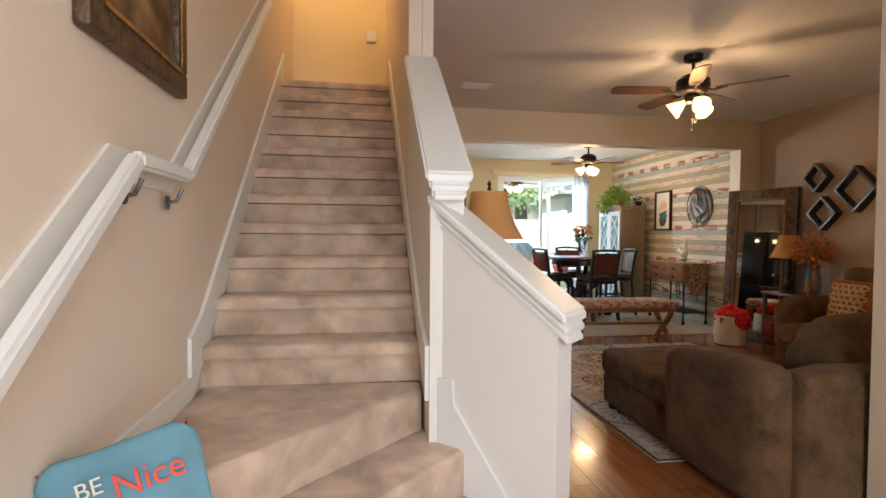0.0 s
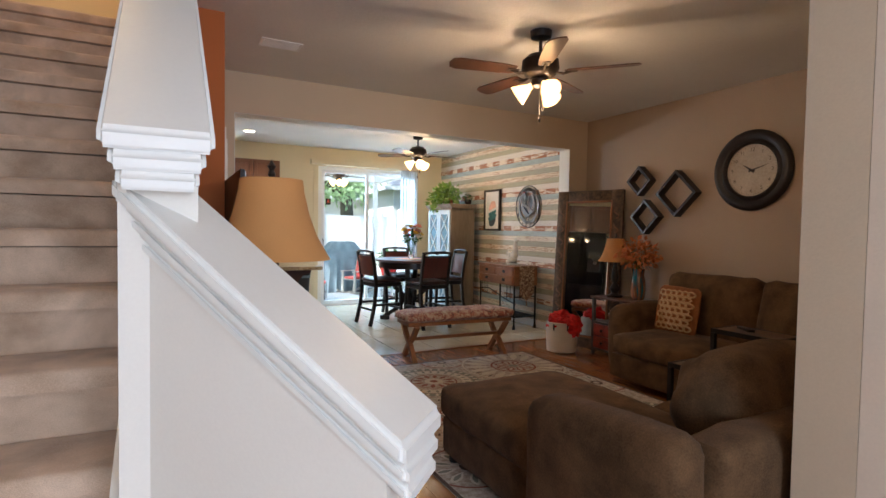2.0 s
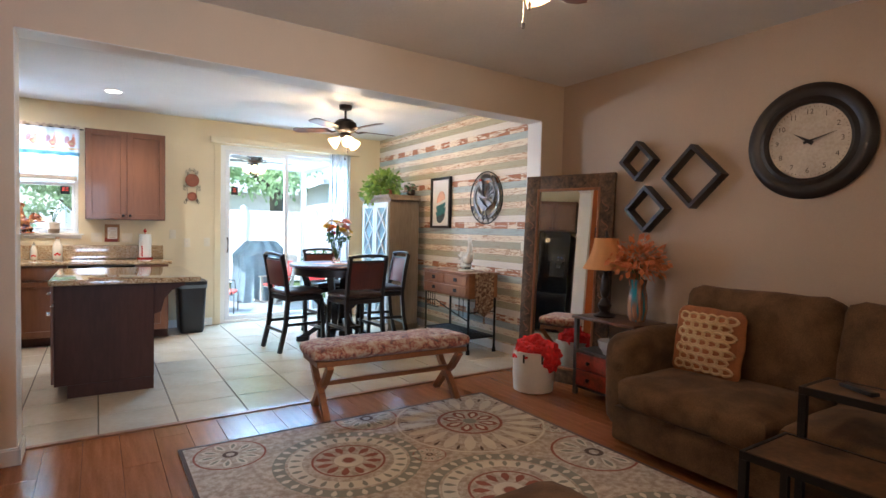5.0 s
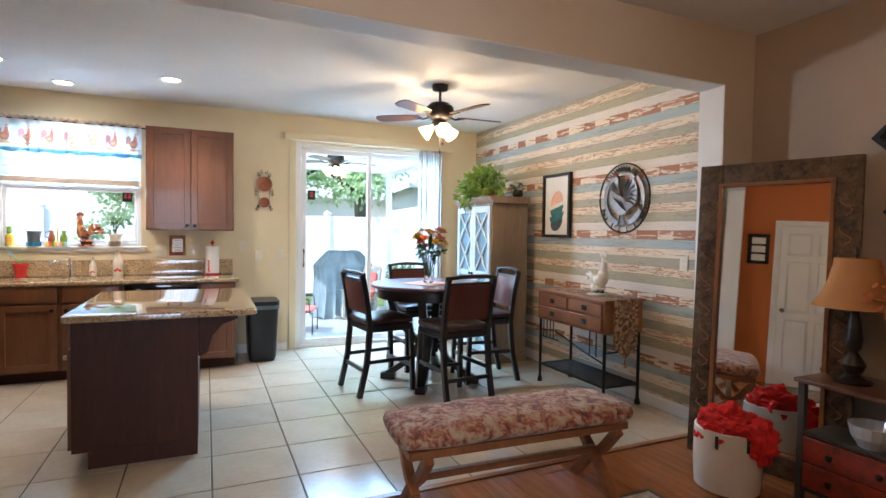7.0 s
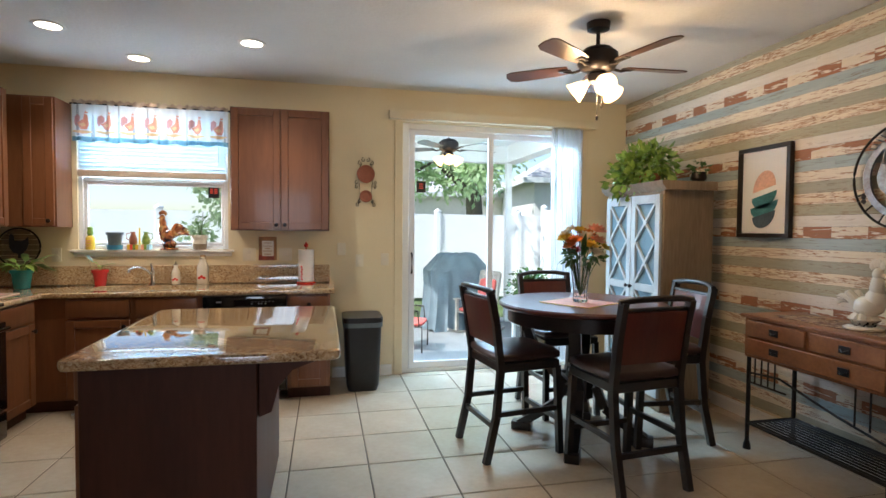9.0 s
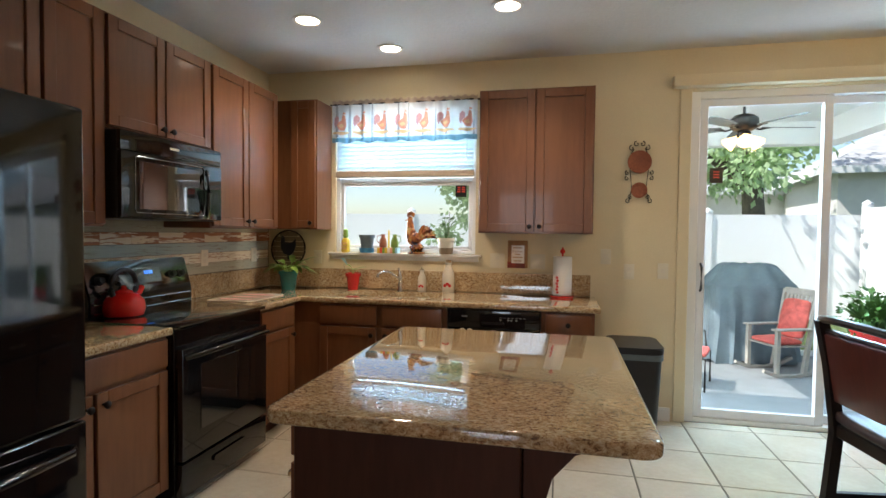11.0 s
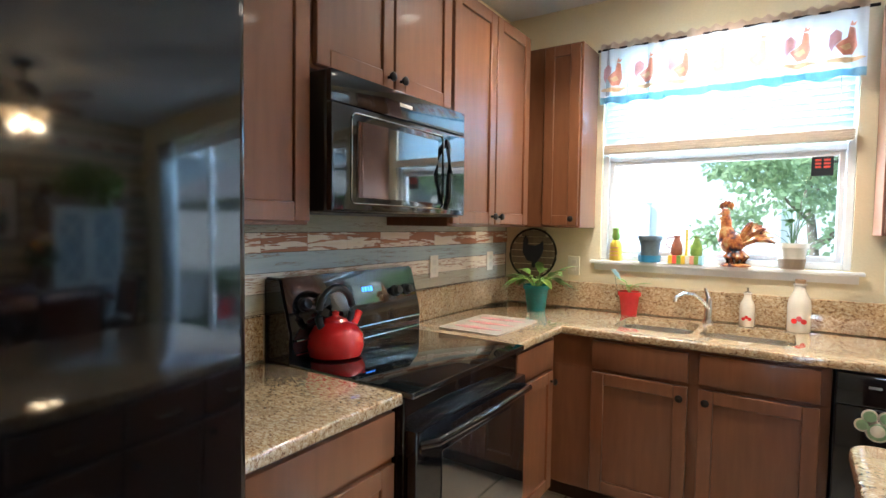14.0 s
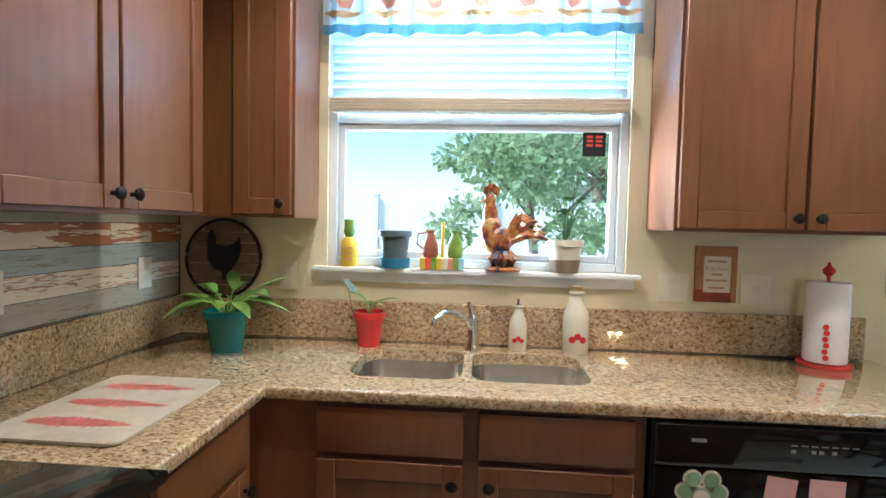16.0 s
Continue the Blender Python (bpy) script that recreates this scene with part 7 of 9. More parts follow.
def blade_leaf(bm, base, tip, w, sag=0.05, n=6):
    base, tip = Vector(base), Vector(tip)
    d = tip - base
    s = d.cross(Vector((0, 0, 1)))
    s = s.normalized() if s.length > 1e-4 else Vector((1, 0, 0))
    prev = None
    for i in range(n + 1):
        t = i / n
        p = base + d * t + Vector((0, 0, -sag * t * t + sag * 0.8 * t))
        ww = w * math.sin(math.pi * min(0.98, 0.10 + 0.9 * t)) + 0.001
        row = [bm.verts.new(p - s * ww), bm.verts.new(p - Vector((0, 0, ww * 0.25))), bm.verts.new(p + s * ww)]
        if prev:
            bm.faces.new((prev[0], prev[1], row[1], row[0]))
            bm.faces.new((prev[1], prev[2], row[2], row[1]))
        prev = row


rp = random.Random(11)
p1 = pot(pose(0.09, 9.70, CT), "teal_plant_pot", "teal glazed pot with a trailing pothos on the granite corner", "teal", 0.055, 0.075, 0.15)
for i in range(30):
    a, el, ln = rp.uniform(0, 6.28), rp.uniform(-0.75, 0.55), rp.uniform(0.10, 0.2)
    bm = B()
    b = Vector((0.02 * math.cos(a), 0.02 * math.sin(a), 0.14))
    m_ = b + Vector((0.07 * math.cos(a), 0.07 * math.sin(a), 0.05 + 0.05 * max(0, el)))
    tube(bm, [b, (b + m_) / 2 + Vector((0, 0, 0.015)), m_], 0.0025, 5)
    blade_leaf(bm, m_, m_ + Vector((ln * 0.75 * math.cos(a + rp.uniform(-0.5, 0.5)), ln * 0.75 * math.sin(a + rp.uniform(-0.5, 0.5)), ln * el * 0.6)), 0.026, 0.06)
    part("leaf", bm, "leaflight", p1)
p2 = pot(pose(0.585, 9.865, CT), "red_plant_pot", "red glazed pot with a few young leaves beside the sink", "redpot", 0.042, 0.058, 0.135)
for a, ln, z in ((2.9, 0.10, 0.07), (0.2, 0.12, 0.05), (1.9, 0.07, 0.03), (-0.4, 0.06, 0.03), (3.6, 0.06, 0.04)):
    bm = B()
    tube(bm, [(0, 0, 0.12), (0.02 * math.cos(a), 0.02 * math.sin(a), 0.14 + z * 0.6)], 0.002, 5)
    blade_leaf(bm, (0.02 * math.cos(a), 0.02 * math.sin(a), 0.14 + z * 0.6), (ln * math.cos(a), ln * math.sin(a), 0.14 + z), 0.018, 0.03)
    part("leaf", bm, "leaflight", p2)
bf = thing("bird_pick", pose(0.50, 9.865, CT + 0.225, 0, 20, 0), "small pale blue bird ornament on a wire in the red pot", "ornament")
bm = B()
prism(bm, [(-0.03, 0.02), (0.0, 0.0), (0.04, -0.012), (0.02, 0.012), (-0.01, 0.03)], -0.003, 0.003, "y")
M["paleblue"] = mat("pale_blue_glaze", (0.36, 0.62, 0.70), 0.4, bump=0)
part("bird", bm, "paleblue", bf)
bm = B()
tube(bm, [(0, 0, 0), (0.06, 0, -0.10)], 0.0012, 5)
part("wire", bm, "iron", bf)

cb2 = thing("cutting_board", pose(0, 0, 0), "cream glass cutting board with red printed marks on the worktop", "cutting board")
bm = B()
prism(bm, round_rect(-0.06, 0.27, 8.87, 9.33, 0.03), CT + 0.002, CT + 0.009)
bmesh.ops.bevel(bm, geom=bm.edges[:], offset=0.0015, segments=1, affect="EDGES")
M["boardglass"] = mat("beige_tempered_glass", (0.60, 0.50, 0.39), 0.25, var=0.08, scale=20, bump=0.0, coat=0.3)
part("board", bm, "boardglass", cb2)
M["boardred"] = mat("faded_red_print", (0.52, 0.13, 0.11), 0.35, var=0.3, scale=40, bump=0)
rq = random.Random(4)
for yb in (8.97, 9.10, 9.23):
    bm = B()
    top, low = [], []
    for k in range(27):
        t = k / 26
        w = 0.034 * math.sin(math.pi * min(1, t * 0.9 + 0.08)) ** 0.7 * (1.15 - 0.5 * t)
        x = -0.015 + 0.25 * t
        top.append((x, yb + w * (1.15 if k % 2 else 0.55) * rq.uniform(0.7, 1.15)))
        low.append((x - 0.004, yb - w * (0.55 if k % 2 else 1.15) * rq.uniform(0.7, 1.15)))
    prism(bm, low + top[::-1], CT + 0.0091, CT + 0.0097)
    part("print", bm, "boardred", cb2)


def bottle(m, label, h, r, cork=True):
    t = thing("ceramic_bottle", m, label, "bottle", "bottles beside the sink")
    bm = B()
    lathe(bm, [(r * 0.94, 0), (r, 0.005), (r, h * 0.5), (r * 0.92, h * 0.62), (r * 0.5, h * 0.80), (r * 0.45, h * 0.88), (r * 0.58, h * 0.90), (r * 0.58, h * 0.93), (r * 0.4, h * 0.93), (0, h * 0.92)], n=28)
    part("body", bm, "ivory", t)
    for k, dx in enumerate((-0.4, 0.0, 0.4)):
        bm = B()
        a = -math.pi / 2 + dx
        for q in range(1):
            cyl(bm, 0, 0, 0, 0.002, r * 0.26, n=12, m=Matrix.Rotation(a, 4, "Z") @ Matrix.Translation((r * 0.995, 0, h * (0.22 + 0.05 * (k % 2)))) @ Matrix.Rotation(radians(90), 4, "Y"))
        part("print", bm, "redpot", t)
    bm = B()
    if cork:
        lathe(bm, [(r * 0.42, h * 0.931), (r * 0.46, h), (0, h)], n=16)
        part("stopper", bm, "cork", t)
    else:
        lathe(bm, [(r * 0.4, h * 0.931), (r * 0.42, h * 0.96), (0.006, h * 0.965), (0.005, h * 1.06), (0.012, h * 1.07), (0, h * 1.08)], n=14)
        part("pump", bm, "chrome", t)


bottle(pose(1.165, 9.895, CT), "small ivory soap bottle printed with red peppers beside the sink", 0.185, 0.035, False)
bottle(pose(1.385, 9.89, CT), "large corked ivory bottle printed with red peppers beside the sink", 0.255, 0.05)

pt = thing("paper_towel_holder", pose(2.27, 9.845, CT), "white paper towel roll on a red painted stand", "paper towel")
bm = B()
lathe(bm, [(0.0, 0), (0.085, 0.0), (0.088, 0.012), (0.0, 0.016)], n=32)
part("base", bm, "redpot", pt)
bm = B()
lathe(bm, [(0.02, 0.017), (0.068, 0.017), (0.069, 0.02), (0.069, 0.305), (0.02, 0.306)], n=36)
part("roll", bm, "paper", pt)
bm = B()
lathe(bm, [(0.006, 0.30), (0.006, 0.325), (0.018, 0.335), (0.020, 0.35), (0.008, 0.362), (0.004, 0.375), (0, 0.376)], n=14)
part("finial", bm, "redpot", pt)
bm = B()
for k in range(6):
    cyl(bm, 0, 0, 0, 0.003, 0.010, n=10, m=Matrix.Translation((-0.035 - 0.004 * (k % 2), -0.062, 0.04 + k * 0.022)) @ RX)
part("painted_pepper", bm, "redpot", pt)

ch_ = thing("chicken_sign", Matrix.Translation((-0.045, 9.945, 1.235)) @ Matrix.Rotation(radians(-4), 4, "X"), "round grey slatted sign with a dark hen cut-out", "sign")
for k in range(7):
    z0 = -0.152 + k * 0.0435
    zc = z0 + 0.02
    hw = math.sqrt(max(0.001, 0.153 ** 2 - zc * zc))
    bm = B()
    box(bm, -hw, hw, -0.010, 0.0, z0, z0 + 0.040, bev=0.001)
    part("slat", bm, "greywood", ch_)
bm = B()
tube(bm, [(0.158 * math.cos(a * math.pi / 24), -0.008, 0.158 * math.sin(a * math.pi / 24)) for a in range(48)], 0.007, 6, closed=True)
part("hoop", bm, "iron", ch_)
M["navy"] = mat("navy_black_paint", (0.012, 0.016, 0.03), 0.6, bump=0)
bm = B()
prism(bm, [(-0.065, 0.10), (-0.05, 0.115), (-0.035, 0.09), (-0.03, 0.055), (0.02, 0.05), (0.045, 0.06), (0.07, 0.085), (0.075, 0.03), (0.06, -0.02), (0.035, -0.05), (0.02, -0.09), (0.0, -0.09), (0.0, -0.055), (-0.035, -0.045), (-0.065, 0.0), (-0.068, 0.06)], -0.016, -0.0105, "y")
part("hen", bm, "navy", ch_)

M["signwood"] = mat("honey_stained_board", (0.42, 0.22, 0.085), 0.6, var=0, col2=(0.26, 0.12, 0.045), scale=12, bump=0.1)
ks = thing("kitchen_sign", pose(1.925, WY - 0.001, 1.225), "small rusty brown framed sign with pale lettering on the kitchen wall", "sign")
bm = B()
box(bm, -0.078, 0.078, -0.014, 0, -0.108, 0.108, bev=0.002)
part("board", bm, "signwood", ks)
bm = B()
box(bm, -0.079, 0.058, -0.0146, -0.0141, -0.1085, -0.060)
part("rusty_corner", bm, "drawerred", ks)
bm = B()
box(bm, -0.048, 0.052, -0.017, -0.0147, -0.070, 0.070)
fc2 = part("panel", bm, "ivory", ks)
text_mesh("Kitchen", 0.027, Matrix.Translation((0.0, -0.0175, 0.022)) @ RX, "cork", fc2, "word")
for k, w in ((1.95, 0.036), (0.0, 0.020), (-0.9, 0.040), (-2, 0.030)):
    bm = B()
    box(bm, -w, w, -0.0178, -0.0171, k * 0.026 - 0.004, k * 0.026 + 0.004)
    part("lettering_bar", bm, "cork", fc2)


def plate_on_wall(x, z, w=0.075, dup=False, m=None, label="ivory double socket plate on the kitchen wall"):
    t = thing("wall_plate", m or pose(x, WY - 0.001, z), label, "wall plate")
    bm = B()
    box(bm, -w / 2, w / 2, -0.006, 0, -0.058, 0.058, bev=0.002, seg=2)
    part("plate", bm, "switch", t)
    for k in ((-0.022, 0.022) if not dup else (0.0,)):
        bm = B()
        box(bm, -0.016, 0.016, -0.008, -0.0062, k - 0.014, k + 0.014, bev=0.001)
        part("insert", bm, "ivory", t)


plate_on_wall(0.22, 1.17)
plate_on_wall(1.765, 1.17, 0.115)
plate_on_wall(2.08, 1.17, 0.115, True, label="ivory rocker switch plate on the kitchen wall")
plate_on_wall(2.59, 1.22, 0.075, True, label="ivory rocker switch plate on the kitchen wall")
plate_on_wall(2.76, 1.11)
plate_on_wall(3.0, 1.12, 0.075, True, label="ivory rocker switch plate on the kitchen wall")
plate_on_wall(0, 0, m=RL(LX + 0.008, 9.10, 1.19), label="ivory socket plate on the plank backsplash")
plate_on_wall(0, 0, m=RL(LX + 0.008, 9.72, 1.19), label="ivory socket plate on the plank backsplash")
plate_on_wall(0, 0, m=pose(WX - 0.006, 6.52, 1.19, 0, 0, -90), label="ivory switch plate on the plank wall")

# window sill things
SZ, SY = 1.2145, WY - 0.005
ds = thing("dish_sponge_bottle", pose(0.475, SY, SZ), "yellow soap bottle with a green cap on the window sill", "bottle")
bm = B()
lathe(bm, [(0.032, 0), (0.036, 0.01), (0.034, 0.10), (0.020, 0.12), (0, 0.12)], n=16)
part("body", bm, "yellow", ds)
bm = B()
lathe(bm, [(0.016, 0.1205), (0.024, 0.14), (0.020, 0.165), (0.022, 0.19), (0, 0.20)], n=12)
part("cap", bm, "leaflight", ds)
bm = B()
for k in range(3):
    box(bm, -0.022, 0.022, -0.037, -0.0355, 0.03 + k * 0.022, 0.036 + k * 0.022)
part("lettering_bar", bm, "rprint", ds)
pot(pose(0.665, SY, SZ), "grey_blue_pot", "slate blue plastic pot in a bright blue saucer on the sill", "tarp", 0.045, 0.062, 0.15, "blue")
cr = thing("cruet_set", pose(0.86, SY - 0.005, SZ), "painted oil and vinegar jugs in a striped tray", "cruet set")
for k, c in enumerate(("yellow", "coral", "leaflight", "yellow", "ivory", "rprint", "leaflight", "paleblue")):
    bm = B()
    box(bm, -0.088 + k * 0.022, -0.0665 + k * 0.022, -0.04, 0.04, 0, 0.045, bev=0.001)
    part("tray_stripe", bm, c, cr)
for x, c, s in ((-0.05, "terracotta", 1), (0.05, "leaflight", -1)):
    bm = B()
    lathe(bm, [(0.026, 0.046), (0.032, 0.06), (0.030, 0.10), (0.018, 0.13), (0.014, 0.145), (0.022, 0.155), (0, 0.156)], x, 0, n=18)
    jg = part("jug", bm, c, cr)
    bm = B()
    tube(bm, [(x - s * 0.016, 0, 0.145), (x - s * 0.05, 0, 0.14), (x - s * 0.055, 0, 0.10), (x - s * 0.03, 0, 0.08)], 0.004, 6)
    part("handle", bm, c, jg)
bm = B()
cyl(bm, 0, 0, 0.046, 0.19, 0.007, n=10)
part("candle", bm, "yellow", cr)


def rooster_shape(bm, s=1.0, tail=1.0):
    """A standing cock: plinth, breast, neck, head with comb, and tail plumes, made as one body."""
    def blob(c, r, rz=None, ry=None, n=3):
        t = bmesh.ops.create_icosphere(bm, subdivisions=n, radius=1.0)
        for v in t["verts"]:
            q = v.co
            k = 1 + 0.10 * noise.noise(q * 4 + Vector(c) * 9)
            v.co = Vector((c[0] + q.x * r * k, c[1] + q.y * (ry or r * 0.75) * k, c[2] + q.z * (rz or r) * k)) * s
    blob((-0.02, 0, 0.115), 0.058, 0.055)
    blob((-0.045, 0, 0.15), 0.042, 0.06)
    blob((-0.05, 0, 0.21), 0.028, 0.06)
    blob((-0.052, 0, 0.265), 0.022, 0.026)
    tube(bm, [Vector((-0.07, 0, 0.262)) * s, Vector((-0.092, 0, 0.255)) * s], [0.009 * s, 0.002 * s], 6)
    for k in range(4):
        blob((-0.068 + 0.014 * k, 0, 0.30 + 0.010 * math.sin(k * 1.1)), 0.012, 0.02, 0.006, 1)
    blob((-0.07, 0, 0.235), 0.010, 0.016, 0.006, 1)
    for k in range(7):
        a = 0.15 + k * 0.17
        L = (0.12 - 0.004 * k) * tail
        pts = [Vector((0.02, 0, 0.11)) * s]
        for q in (0.4, 0.75, 1.0):
            pts.append(Vector((0.02 + L * q * math.cos(a), 0.012 * (k % 3 - 1), 0.11 + L * 1.15 * q * math.sin(a) + 0.02 * math.sin(q * 3) - 0.02 * q * q)) * s)
        tube(bm, pts, [0.02 * s, 0.018 * s, 0.014 * s, 0.003 * s], 7)
    for k in range(9):
        a = k * 0.7
        tube(bm, [Vector((0.02 * math.cos(a), 0.02 * math.sin(a), 0.07)) * s, Vector((0.045 * math.cos(a), 0.035 * math.sin(a), 0.045)) * s, Vector((0.035 * math.cos(a), 0.03 * math.sin(a), 0.015)) * s], [0.018 * s, 0.018 * s, 0.01 * s], 6)
    lathe(bm, [(0.068 * s, 0), (0.07 * s, 0.008 * s), (0.055 * s, 0.016 * s), (0, 0.018 * s)], n=24)


M["cock"] = ramp_mat("painted_cock_glaze", "noise", [(0.38, (0.02, 0.03, 0.05)), (0.46, (0.20, 0.05, 0.02)), (0.53, (0.40, 0.14, 0.04)), (0.62, (0.50, 0.32, 0.12))], 0.2, 16, bump=0.2, coat=0.5)
rs = thing("rooster_figurine", pose(1.10, SY - 0.01, SZ), "glazed brown and red rooster figurine standing on the window sill", "figurine")
bm = B()
rooster_shape(bm, 1.06, 1.25)
part("figure", bm, "cock", rs)
p3 = pot(pose(1.345, SY, SZ), "two_tone_pot", "white and grey pot with a leafy plant on the window sill", "ivory", 0.052, 0.068, 0.13)
bm = B()
lathe(bm, [(0.0535, 0.001), (0.0615, 0.052), (0.0600, 0.052), (0.052, 0.001)], n=28)
part("grey_band", bm, "greywood", p3)
bm = B()
tube(bm, [(0.015, 0, 0.11), (0.03, 0, 0.34)], 0.0025, 5)
part("stake", bm, "bark", p3)
for i in range(26):
    a = rp.uniform(0, 6.28)
    z = rp.uniform(0.14, 0.30)
    r = rp.uniform(0.02, 0.11)
    bm = B()
    b = Vector((r * math.cos(a), 0.45 * r * math.sin(a), z))
    tube(bm, [(0, 0, 0.11), (b.x * 0.5, b.y * 0.5, z * 0.85), b], 0.0015, 4)
    blade_leaf(bm, b, b + Vector((0.05 * math.cos(a), 0.03 * math.sin(a), rp.uniform(-0.02, 0.03))), 0.014, 0.015, 4)
    part("leaf", bm, "leaf", p3)

# ---- wall rack, bin ----
pk = thing("plate_rack", pose(2.815, WY - 0.001, 1.83), "scrolled iron rack holding two small copper plates on the wall", "wall rack")
for z, r in ((0.10, 0.085), (-0.11, 0.058)):
    bm = B()
    lathe(bm, [(0, 0.018), (r * 0.6, 0.018), (r * 0.7, 0.024), (r, 0.032), (r, 0.027), (r * 0.7, 0.016), (0, 0.012)], n=32, m=Matrix.Translation((0, 0, z)) @ RX)
    part("plate", bm, "terracotta", pk)
for s in (-1, 1):
    bm = B()
    tube(bm, [(s * 0.04, -0.012, 0.20), (s * 0.075, -0.012, 0.12), (s * 0.06, -0.012, 0.0), (s * 0.05, -0.012, -0.10), (s * 0.07, -0.012, -0.19)], 0.004, 6)
    for cz, cx, r in ((0.205, 0.055, 0.022), (0.235, 0.02, 0.022), (-0.19, 0.075, 0.02), (-0.02, 0.085, 0.018), (0.02, 0.085, 0.018), (-0.16, 0.06, 0.018)):
        tube(bm, [(s * (cx + r * k / 14 * math.cos(k * 0.55)), -0.012, cz + r * k / 14 * math.sin(k * 0.55)) for k in range(3, 15)], 0.0035, 5)
    part("scroll", bm, "iron", pk)
tr = thing("trash_can", pose(2.76, 9.64, 0), "dark grey plastic trash can with a black swing lid", "trash can")
bm = B()
rs_ = []
for g, z in ((0.0, 0.0), (0.015, 0.05), (0.035, 0.56)):
    rs_.append([bm.verts.new((x, y, z)) for x, y in round_rect(-0.125 - g, 0.125 + g, -0.17 - g, 0.17 + g, 0.05)])
for p, q in zip(rs_, rs_[1:]):
    for i in range(len(p)):
        bm.faces.new((p[i], p[(i + 1) % len(p)], q[(i + 1) % len(p)], q[i]))
bm.faces.new(rs_[0][::-1])
bm.faces.new(rs_[-1])
part("bin", bm, "blackmat", tr)
bm = B()
prism(bm, round_rect(-0.17, 0.17, -0.215, 0.215, 0.06), 0.5615, 0.60)
part("bag_fold", bm, "vinyl" if False else "tarp", tr)
bm = B()
prism(bm, round_rect(-0.172, 0.172, -0.217, 0.217, 0.06), 0.6015, 0.645)
bmesh.ops.bevel(bm, geom=bm.edges[:], offset=0.006, segments=2, affect="EDGES")
part("lid", bm, "blackmat", tr)

# ---- dining wall things ----
ap = thing("framed_bowl_print", pose(WX - 0.006, 8.35, 1.70, 0, 0, -90), "dark-framed print of stacked orange and teal bowls", "picture")
for d in ((0, 0.46, -0.33, -0.30), (0, 0.46, 0.30, 0.33), (0, 0.03, -0.30, 0.30), (0.43, 0.46, -0.30, 0.30)):
    bm = B()
    box(bm, d[0], d[1], -0.04, 0, d[2], d[3], bev=0.002)
    part("frame_rail", bm, "blackframe", ap)
bm = B()
box(bm, 0.03, 0.43, -0.018, -0.002, -0.30, 0.30)
part("sheet", bm, "paper", ap)
M["peach"] = mat("peach_wash", (0.80, 0.50, 0.38), 0.8, var=0.2, scale=8, bump=0)
M["tealink"] = mat("teal_ink", (0.06, 0.22, 0.25), 0.8, var=0.3, scale=8, bump=0)
M["slateink"] = mat("slate_ink", (0.07, 0.10, 0.13), 0.8, var=0.3, scale=8, bump=0)
for z, w, c in ((0.02, 0.10, "peach"), (-0.02, 0.11, "tealink"), (-0.09, 0.12, "tealink"), (-0.16, 0.10, "slateink")):
    bm = B()
    prism(bm, [(0.23 + w * math.cos(a), z + 0.10 * math.sin(a) * (1 if c != "peach" else -1.3) + 0.25 * w * math.cos(a)) for a in [math.pi * (1 + k / 12) for k in range(13)]], -0.0205 - 0.0008 * (abs(z) * 10 // 1), -0.0185, "y")
    part("painted_bowl", bm, c, ap)

M["bronzeblue"] = mat("blue_grey_patina", (0.20, 0.26, 0.31), 0.45, metal=0.6, var=0.3, scale=20, bump=0.3)
md = thing("rooster_medallion", pose(WX - 0.006, 7.15, 1.725, 0, 0, -90), "round pierced metal wall medallion with a rooster", "wall sculpture")
bm = B()
tube(bm, [(0.30 * math.cos(a * math.pi / 30), -0.03, 0.30 * math.sin(a * math.pi / 30)) for a in range(60)], 0.007, 6, closed=True)
part("outer_ring", bm, "iron", md)
bm = B()
lathe(bm, [(0.205, 0.0), (0.245, 0.0), (0.245, 0.012), (0.205, 0.012), (0.205, 0.0)], n=56, m=Matrix.Translation((0, -0.02, 0)) @ RX)
part("inner_ring", bm, "pewter", md)
bm = B()
prism(bm, [(-0.07, 0.205), (-0.05, 0.18), (-0.034, 0.16), (-0.052, 0.145), (-0.05, 0.095), (-0.027, 0.024), (0.018, -0.008), (0.036, 0.047), (0.04, 0.126), (0.062, 0.165), (0.09, 0.18), (0.128, 0.172), (0.155, 0.142), (0.175, 0.10), (0.186, 0.045), (0.18, -0.03), (0.126, -0.087), (0.054, -0.11), (0.018, -0.15), (-0.036, -0.15), (-0.09, -0.11), (-0.14, -0.063), (-0.156, -0.008), (-0.145, 0.03), (-0.128, 0.08), (-0.117, 0.142), (-0.108, 0.19)], -0.052, -0.034, "y")
bmesh.ops.bevel(bm, geom=bm.edges[:], offset=0.006, segments=2, affect="EDGES")
body = part("rooster", bm, "pewter", md)
for k in range(7):
    bm = B()
    a = radians(78 - k * 17)
    tube(bm, [(0.03, -0.056, -0.03), (0.03 + 0.09 * math.cos(a), -0.062, 0.0 + 0.10 * math.sin(a)), (0.03 + 0.155 * math.cos(a - 0.1), -0.058, 0.172 * math.sin(a - 0.1))], [0.004, 0.010, 0.005], 7)
    part("tail_feather", bm, "pewter", body)
for k in range(5):
    bm = B()
    blade_leaf(bm, (-0.10 + 0.015 * k, -0.054, 0.01 - 0.012 * k), (0.02 + 0.012 * k, -0.060, -0.035 - 0.020 * k), 0.016, 0.0, 4)
    part("wing_feather", bm, "bronzeblue", body)
for k in range(6):
    bm = B()
    tube(bm, [(-0.10 + 0.012 * k, -0.055, 0.16 - 0.02 * k), (-0.115 + 0.015 * k, -0.058, 0.07 - 0.01 * k)], [0.003, 0.007], 6)
    part("neck_feather", bm, "pewter", body)
bm = B()
